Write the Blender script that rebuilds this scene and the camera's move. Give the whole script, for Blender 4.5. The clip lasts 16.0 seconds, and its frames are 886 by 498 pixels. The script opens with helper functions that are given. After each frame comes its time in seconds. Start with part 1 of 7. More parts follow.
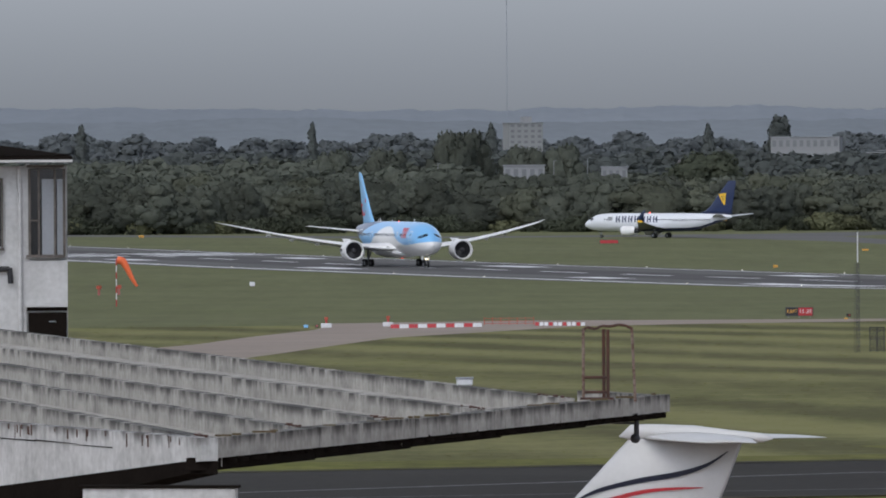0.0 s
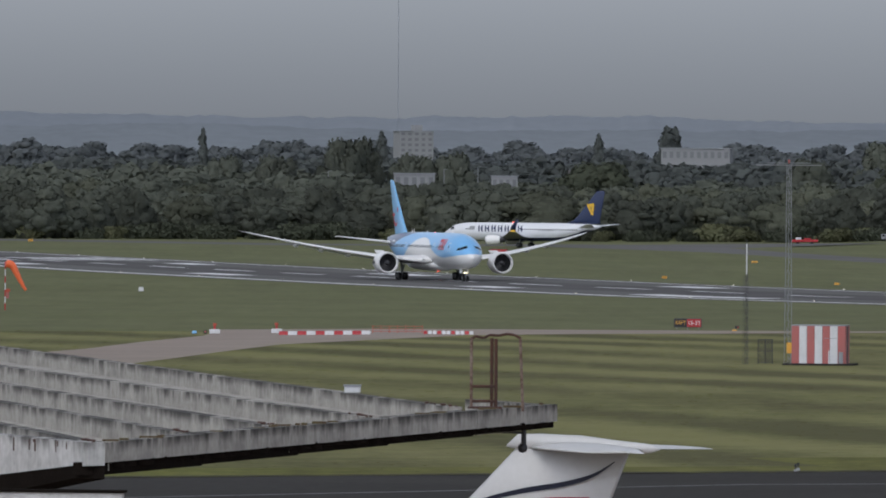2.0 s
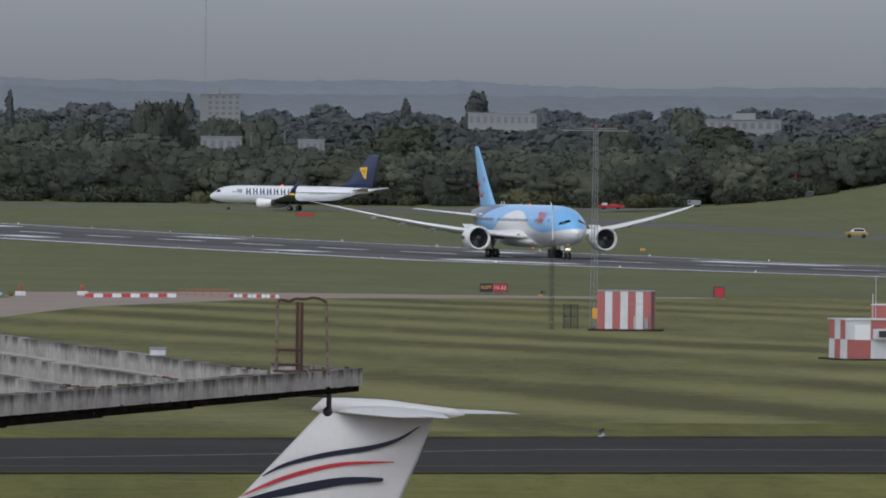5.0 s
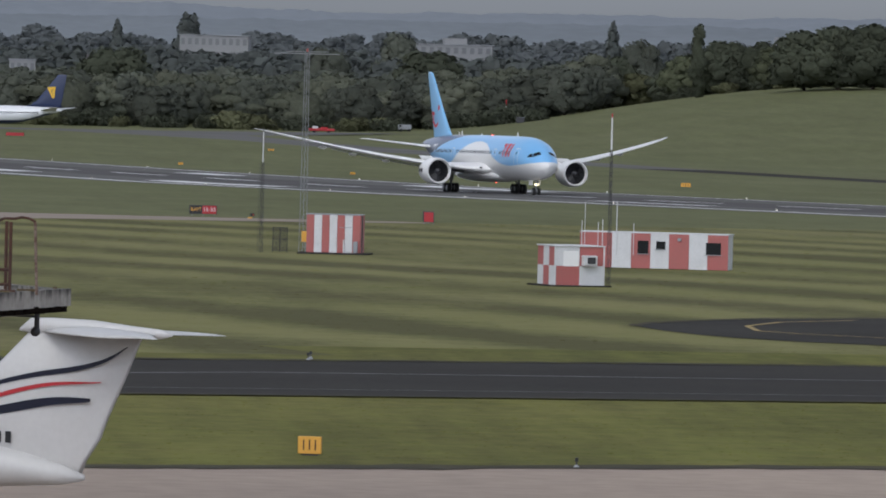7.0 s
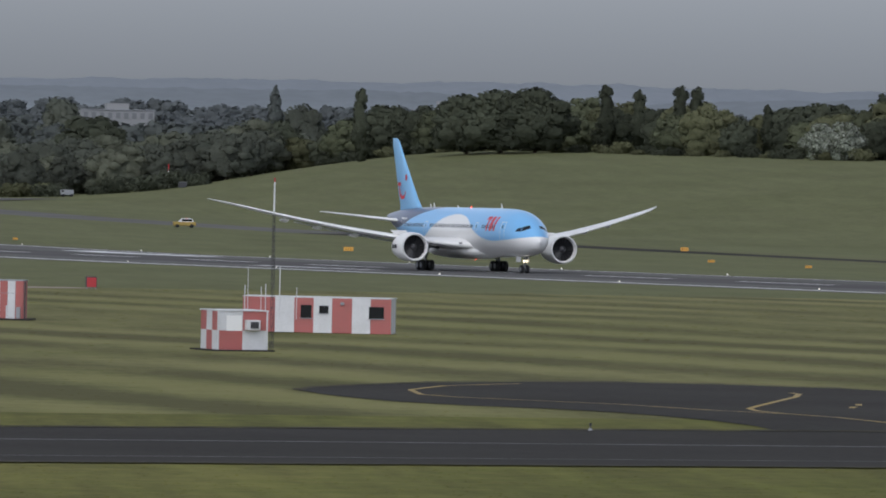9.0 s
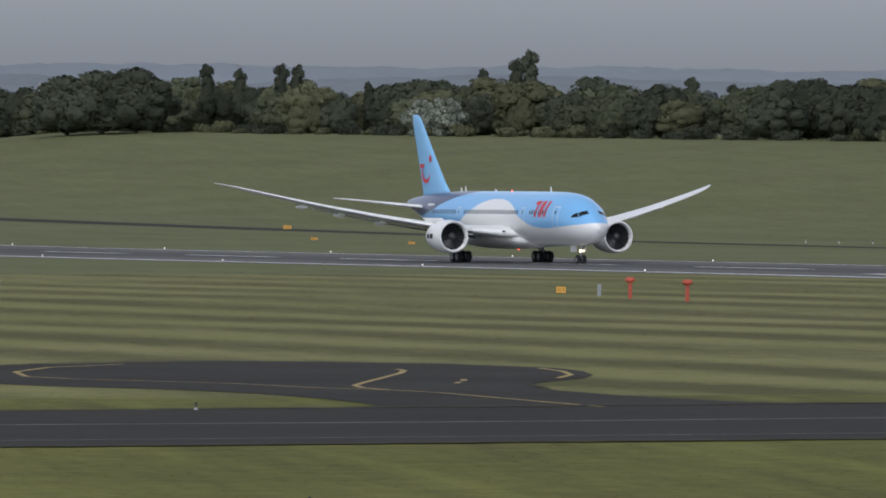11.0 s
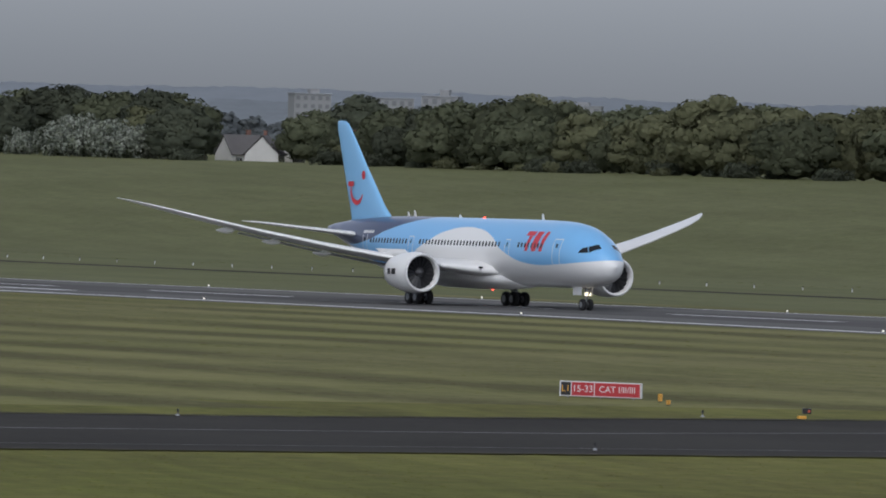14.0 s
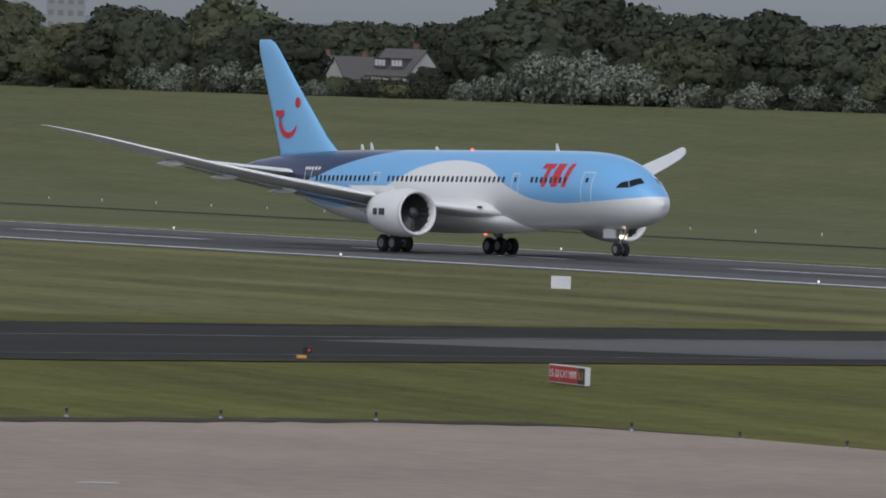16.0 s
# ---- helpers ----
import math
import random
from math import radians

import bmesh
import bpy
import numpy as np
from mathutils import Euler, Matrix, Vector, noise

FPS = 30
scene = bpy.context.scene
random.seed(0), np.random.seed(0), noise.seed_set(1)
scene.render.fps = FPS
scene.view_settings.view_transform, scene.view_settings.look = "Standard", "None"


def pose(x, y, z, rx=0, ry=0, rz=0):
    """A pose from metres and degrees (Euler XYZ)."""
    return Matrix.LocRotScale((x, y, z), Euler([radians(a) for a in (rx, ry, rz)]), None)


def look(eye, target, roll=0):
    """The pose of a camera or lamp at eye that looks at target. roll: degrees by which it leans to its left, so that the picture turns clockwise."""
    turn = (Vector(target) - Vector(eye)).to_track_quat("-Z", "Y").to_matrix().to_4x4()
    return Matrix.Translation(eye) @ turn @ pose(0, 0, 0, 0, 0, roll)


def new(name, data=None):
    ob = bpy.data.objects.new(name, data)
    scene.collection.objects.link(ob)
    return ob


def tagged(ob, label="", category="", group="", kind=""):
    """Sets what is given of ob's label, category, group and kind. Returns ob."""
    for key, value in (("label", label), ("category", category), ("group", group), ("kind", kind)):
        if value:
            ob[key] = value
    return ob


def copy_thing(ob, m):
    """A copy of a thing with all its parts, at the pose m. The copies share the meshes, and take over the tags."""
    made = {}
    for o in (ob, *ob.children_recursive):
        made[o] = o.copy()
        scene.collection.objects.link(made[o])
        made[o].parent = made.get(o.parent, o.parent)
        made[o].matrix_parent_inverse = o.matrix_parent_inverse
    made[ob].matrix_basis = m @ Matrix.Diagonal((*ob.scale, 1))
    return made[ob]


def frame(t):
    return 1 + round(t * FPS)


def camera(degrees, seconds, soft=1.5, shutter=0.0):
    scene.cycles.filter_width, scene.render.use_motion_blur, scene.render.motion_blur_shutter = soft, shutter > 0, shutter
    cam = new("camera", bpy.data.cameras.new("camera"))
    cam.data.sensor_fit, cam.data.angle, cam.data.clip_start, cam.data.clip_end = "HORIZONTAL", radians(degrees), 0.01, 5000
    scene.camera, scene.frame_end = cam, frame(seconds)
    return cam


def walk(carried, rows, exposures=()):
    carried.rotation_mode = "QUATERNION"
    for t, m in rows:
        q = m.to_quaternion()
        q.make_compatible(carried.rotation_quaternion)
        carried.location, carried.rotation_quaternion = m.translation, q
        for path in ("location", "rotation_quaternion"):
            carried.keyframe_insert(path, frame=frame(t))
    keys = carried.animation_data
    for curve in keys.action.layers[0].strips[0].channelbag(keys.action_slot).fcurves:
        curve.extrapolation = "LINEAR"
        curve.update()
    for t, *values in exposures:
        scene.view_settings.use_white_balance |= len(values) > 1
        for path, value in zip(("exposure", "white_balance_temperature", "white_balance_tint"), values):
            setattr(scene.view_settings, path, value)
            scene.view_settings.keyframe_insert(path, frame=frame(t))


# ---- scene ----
# The camera stands on a roof 12 m above the apron and follows an airliner with a long lens.
EYE = (0.0, 0.0, 12.0)
PAN = [  # seconds, turn, tilt, lean in degrees
    (0.0, -0.000, -0.617, -0.341), (0.5, -0.063, -0.636, 0.145), (1.0, -0.252, -0.573, 0.205), (1.5, -0.535, -0.498, 0.106),
    (2.0, -0.644, -0.571, 0.325), (2.5, -0.755, -0.492, 0.935), (3.0, -0.952, -0.653, 1.187), (3.5, -1.351, -0.655, 1.359),
    (4.0, -1.446, -0.730, 0.951), (6.3, -2.216, -0.803, 0.960), (6.5, -2.443, -0.986, 1.133), (7.0, -3.473, -1.188, 1.418),
    (7.5, -4.182, -0.772, 1.125), (8.0, -4.671, -0.573, 0.947), (8.5, -4.943, -0.622, 1.111), (8.7, -5.147, -0.744, 1.166),
    (10.8, -7.318, -0.834, 0.567), (11.0, -7.739, -0.861, 0.379), (11.5, -8.766, -0.791, 0.436), (12.0, -9.475, -0.567, 0.575),
    (12.5, -10.142, -0.639, 0.692), (13.0, -10.947, -0.838, 1.041), (13.5, -12.006, -0.923, 1.681), (14.0, -13.383, -0.699, 1.766),
    (14.5, -14.694, -0.668, 2.196), (15.0, -15.930, -0.812, 2.536), (15.5, -17.360, -0.967, 2.487), (16.0, -18.969, -1.083, 2.318)]
cam = camera(5.155, 16.0, soft=1.85)
walk(cam, [(t, pose(*EYE, 90 + tilt, 0, turn) @ pose(0, 0, 0, 0, 0, lean)) for t, turn, tilt, lean in PAN], exposures=[(0.0, 0.04), (1.5, -0.1), (4.0, -0.12), (6.5, -0.12), (7.5, 0.08), (8.5, -0.05), (11.2, 0.04), (12.5, -0.2), (13.5, -0.13), (16.0, -0.22)])

# ---- light: an overcast sky and a very soft sun ----
world = bpy.data.worlds.new("overcast")
scene.world = world
world.use_nodes = True
wn, wl = world.node_tree.nodes, world.node_tree.links
sky = wn.new("ShaderNodeTexSky")
sky.sky_type, sky.sun_disc = "NISHITA", False
sky.sun_elevation, sky.sun_rotation = radians(38), radians(200)
sky.air_density, sky.dust_density, sky.ozone_density = 1.0, 2.0, 2.0
grey = wn.new("ShaderNodeHueSaturation")
grey.inputs["Saturation"].default_value = 0.22
cloud = wn.new("ShaderNodeMix")
cloud.data_type, cloud.blend_type = "RGBA", "MULTIPLY"
cloud.inputs["Factor"].default_value = 1.0
cloud.inputs["B"].default_value = (0.875, 0.94, 1.09, 1)
wl.new(sky.outputs[0], grey.inputs["Color"])
wl.new(grey.outputs[0], cloud.inputs["A"])
wl.new(cloud.outputs["Result"], wn["Background"].inputs["Color"])
wn["Background"].inputs["Strength"].default_value = 0.158
sun = new("sun", bpy.data.lights.new("sun", "SUN"))
sun.data.energy, sun.data.angle, sun.data.color = 0.7, radians(35), (1.0, 0.93, 0.80)
sun.matrix_world = look((-500, -700, 1300), (0, 0, 0))
scene.view_settings.exposure = 0.0

# ---- plan: q runs away along the runway, p across it; the field falls gently away from the camera ----
PSI = radians(166.020)
FW = Vector((math.sin(PSI), math.cos(PSI)))
LF = Vector((-math.cos(PSI), math.sin(PSI)))
KQ = [-900, 0, 300, 450, 560, 720, 880, 1040, 1200, 1360, 1520, 1700, 2200, 6000]
KZ = [-1.0, -1.0, -1.0, -1.25, -2.01, -3.27, -4.69, -6.15, -7.54, -8.73, -9.31, -9.73, -10.14, -10.2]
HEAD = math.degrees(math.atan2(FW.y, FW.x))


def xy(q, p):
    return -q * FW.x + p * LF.x, -q * FW.y + p * LF.y


def qp(x, y):
    return -(x * FW.x + y * FW.y), x * LF.x + y * LF.y


def smooth(a):
    a = min(1.0, max(0.0, a))
    return a * a * (3 - 2 * a)


def height(q, p):
    """The ground: the falling field, the long grass bank behind the runway, the rise of the country beyond."""
    z = float(np.interp(q, KQ, KZ))
    z += 14.4 * smooth((2605 - 2.4 * max(0.0, 810 - p) - q) / 360) * smooth((p - 630) / 180)
    far = math.hypot(q, p)
    if far > 2650:
        z += 13 * smooth((far - 2650) / 2000)
    return z


def on_ground(q, p, lift=0.0):
    x, y = xy(q, p)
    return Vector((x, y, height(q, p) + lift))


def polar(az, d):
    a = radians(az)
    return d * math.sin(a), d * math.cos(a)


def ground_xy(x, y):
    return height(*qp(x, y))


# ---- materials ----
def material(name, base, rough=0.7, metal=0.0, spots=None, scale=3.0, fine=40.0, bump=0.2, amount=0.5, island=0.0, each=0.0, coat=0.0):
    """A painted or natural surface: base colour varied towards spots at two scales, with fine relief."""
    m = bpy.data.materials.new(name)
    m.use_nodes = True
    n, l = m.node_tree.nodes, m.node_tree.links
    b = n["Principled BSDF"]
    b.inputs["Roughness"].default_value, b.inputs["Metallic"].default_value = rough, metal
    b.inputs["Coat Weight"].default_value = coat
    co = n.new("ShaderNodeTexCoord")
    big, small = n.new("ShaderNodeTexNoise"), n.new("ShaderNodeTexNoise")
    for tex, s in ((big, scale), (small, fine)):
        l.new(co.outputs["Object"], tex.inputs["Vector"])
        tex.inputs["Scale"].default_value, tex.inputs["Detail"].default_value = s, 4
    mean = n.new("ShaderNodeMath")
    mean.operation = "MULTIPLY_ADD"
    l.new(small.outputs["Fac"], mean.inputs[0])
    mean.inputs[1].default_value = 0.45
    half = n.new("ShaderNodeMath")
    half.operation = "MULTIPLY"
    l.new(big.outputs["Fac"], half.inputs[0])
    half.inputs[1].default_value = 0.55
    l.new(half.outputs[0], mean.inputs[2])
    ramp = n.new("ShaderNodeMapRange")
    ramp.inputs["From Min"].default_value, ramp.inputs["From Max"].default_value = 0.36, 0.64
    ramp.inputs["To Max"].default_value = amount
    l.new(mean.outputs[0], ramp.inputs["Value"])
    mix = n.new("ShaderNodeMix")
    mix.data_type = "RGBA"
    spots = spots or tuple(c * 0.72 for c in base)
    mix.inputs["A"].default_value, mix.inputs["B"].default_value = (*base, 1), (*spots, 1)
    l.new(ramp.outputs[0], mix.inputs["Factor"])
    out = mix.outputs["Result"]
    for weight, kind, socket in ((island, "ShaderNodeNewGeometry", "Random Per Island"), (each, "ShaderNodeObjectInfo", "Random")):
        if weight:
            src, hs, mr = n.new(kind), n.new("ShaderNodeHueSaturation"), n.new("ShaderNodeMapRange")
            mr.inputs["To Min"].default_value, mr.inputs["To Max"].default_value = 1 - weight, 1 + weight
            l.new(src.outputs[socket], mr.inputs["Value"])
            l.new(mr.outputs[0], hs.inputs["Value"])
            l.new(out, hs.inputs["Color"])
            out = hs.outputs[0]
    l.new(out, b.inputs["Base Color"])
    if bump:
        bp = n.new("ShaderNodeBump")
        bp.inputs["Strength"].default_value, bp.inputs["Distance"].default_value = bump, 0.03
        l.new(small.outputs["Fac"], bp.inputs["Height"])
        l.new(bp.outputs[0], b.inputs["Normal"])
    return m


def matt(m, level=0.08):
    m.node_tree.nodes["Principled BSDF"].inputs["Specular IOR Level"].default_value = level
    return m


def leafy(m, through_share=0.35):
    """Leaves let part of the light through."""
    n, l = m.node_tree.nodes, m.node_tree.links
    b, out = n["Principled BSDF"], n["Material Output"]
    tr, mix = n.new("ShaderNodeBsdfTranslucent"), n.new("ShaderNodeMixShader")
    l.new(b.inputs["Base Color"].links[0].from_socket, tr.inputs["Color"])
    mix.inputs[0].default_value = through_share
    l.new(b.outputs[0], mix.inputs[1])
    l.new(tr.outputs[0], mix.inputs[2])
    l.new(mix.outputs[0], out.inputs["Surface"])
    return m


def glow(name, colour, strength):
    m = material(name, colour, 0.3, bump=0)
    b = m.node_tree.nodes["Principled BSDF"]
    b.inputs["Emission Color"].default_value = (*colour, 1)
    b.inputs["Emission Strength"].default_value = strength
    return m


def grass_material(name, base, dry, swath, streaks, turn_by, low=0.62, high=1.22):
    """Mown airfield grass: mowing swaths, long dry streaks, patches and fine tufts."""
    m = matt(material(name, base, 0.95, spots=dry, scale=0.022, fine=0.5, bump=0.6, amount=0.85), 0.1)
    n, l = m.node_tree.nodes, m.node_tree.links
    b = n["Principled BSDF"]
    co = n.new("ShaderNodeTexCoord")
    way = radians(turn_by) + math.atan2(-LF.y, LF.x)

    def turned(sx, sy):
        mp = n.new("ShaderNodeMapping")
        mp.inputs["Rotation"].default_value, mp.inputs["Scale"].default_value = (0, 0, way), (sx, sy, 1)
        l.new(co.outputs["Object"], mp.inputs["Vector"])
        return mp

    wav = n.new("ShaderNodeTexWave")
    wav.inputs["Scale"].default_value, wav.inputs["Distortion"].default_value = 0.0150, 5.0
    wav.inputs["Detail"].default_value, wav.inputs["Detail Scale"].default_value = 3, 0.35
    l.new(turned(1, 1).outputs[0], wav.inputs["Vector"])
    # the swaths fade in and out over the field
    fade, share, off = n.new("ShaderNodeTexNoise"), n.new("ShaderNodeMapRange"), n.new("ShaderNodeMath")
    fade.inputs["Scale"].default_value, fade.inputs["Detail"].default_value = 1.0, 3
    l.new(turned(0.035, 0.006).outputs[0], fade.inputs["Vector"])
    share.inputs["From Min"].default_value, share.inputs["From Max"].default_value = 0.36, 0.62
    share.inputs["To Min"].default_value, share.inputs["To Max"].default_value = 0.1 * swath, 1.25 * swath
    l.new(fade.outputs["Fac"], share.inputs["Value"])
    off.operation = "SUBTRACT"
    l.new(wav.outputs["Fac"], off.inputs[0])
    off.inputs[1].default_value = 0.5
    total = n.new("ShaderNodeMath")
    total.operation = "MULTIPLY"
    l.new(off.outputs[0], total.inputs[0])
    l.new(share.outputs[0], total.inputs[1])
    out = total
    for weight, sx, sy in ((streaks, 0.11, 0.008), (streaks * 0.8, 0.5, 0.03), (0.25, 0.02, 0.02), (0.45, 0.30, 0.30), (0.50, 1.4, 0.7)):
        tx, add = n.new("ShaderNodeTexNoise"), n.new("ShaderNodeMath")
        tx.inputs["Scale"].default_value, tx.inputs["Detail"].default_value = 1.0, 5
        l.new(turned(sx, sy).outputs[0], tx.inputs["Vector"])
        add.operation = "MULTIPLY_ADD"
        l.new(tx.outputs["Fac"], add.inputs[0])
        add.inputs[1].default_value = weight
        l.new(out.outputs[0], add.inputs[2])
        out = add
    mid = 0.5 * (1.8 * streaks + 1.20)
    mr = n.new("ShaderNodeMapRange")
    mr.inputs["From Min"].default_value, mr.inputs["From Max"].default_value = mid - 0.26, mid + 0.26
    mr.inputs["To Min"].default_value, mr.inputs["To Max"].default_value = low, high
    l.new(out.outputs[0], mr.inputs["Value"])
    hs = n.new("ShaderNodeHueSaturation")
    l.new(mr.outputs[0], hs.inputs["Value"])
    l.new(b.inputs["Base Color"].links[0].from_socket, hs.inputs["Color"])
    l.new(hs.outputs[0], b.inputs["Base Color"])
    return m


def livery_material(name, low, mid, high, first, second, length, lift, half, front, rough=0.28):
    """Airliner paint in three colours, parted by two flowing lines along the body (first and second: station, height)."""
    m = material(name, mid, rough, scale=0.4, fine=6, bump=0, amount=0.06, coat=0.25)
    n, l = m.node_tree.nodes, m.node_tree.links
    b = n["Principled BSDF"]
    co, sep = n.new("ShaderNodeTexCoord"), n.new("ShaderNodeSeparateXYZ")
    l.new(co.outputs["Object"], sep.inputs[0])
    st = n.new("ShaderNodeMapRange")
    st.inputs["From Min"].default_value, st.inputs["From Max"].default_value = front, front - length
    l.new(sep.outputs["X"], st.inputs["Value"])
    hz = n.new("ShaderNodeMapRange")
    hz.inputs["From Min"].default_value, hz.inputs["From Max"].default_value = lift - 1.3 * half, lift + 1.3 * half
    l.new(sep.outputs["Z"], hz.inputs["Value"])
    old = b.inputs["Base Color"].links[0].from_socket
    for line, colour, above in ((first, low, False), (second, high, True)):
        fc = n.new("ShaderNodeFloatCurve")
        c = fc.mapping.curves[0]
        pts = [(s / length, min(1, max(0, (z / 1.3 + 1) / 2))) for s, z in line]
        c.points[0].location, c.points[1].location = pts[0], pts[-1]
        for pt in pts[1:-1]:
            c.points.new(*pt)
        fc.mapping.update()
        l.new(st.outputs[0], fc.inputs["Value"])
        cmp = n.new("ShaderNodeMath")
        cmp.operation = "GREATER_THAN"
        l.new(hz.outputs[0], cmp.inputs[0 if above else 1])
        l.new(fc.outputs[0], cmp.inputs[1 if above else 0])
        mix = n.new("ShaderNodeMix")
        mix.data_type = "RGBA"
        mix.inputs["B"].default_value = (*colour, 1)
        l.new(cmp.outputs[0], mix.inputs["Factor"])
        l.new(old, mix.inputs["A"])
        old = mix.outputs["Result"]
    l.new(old, b.inputs["Base Color"])
    return m


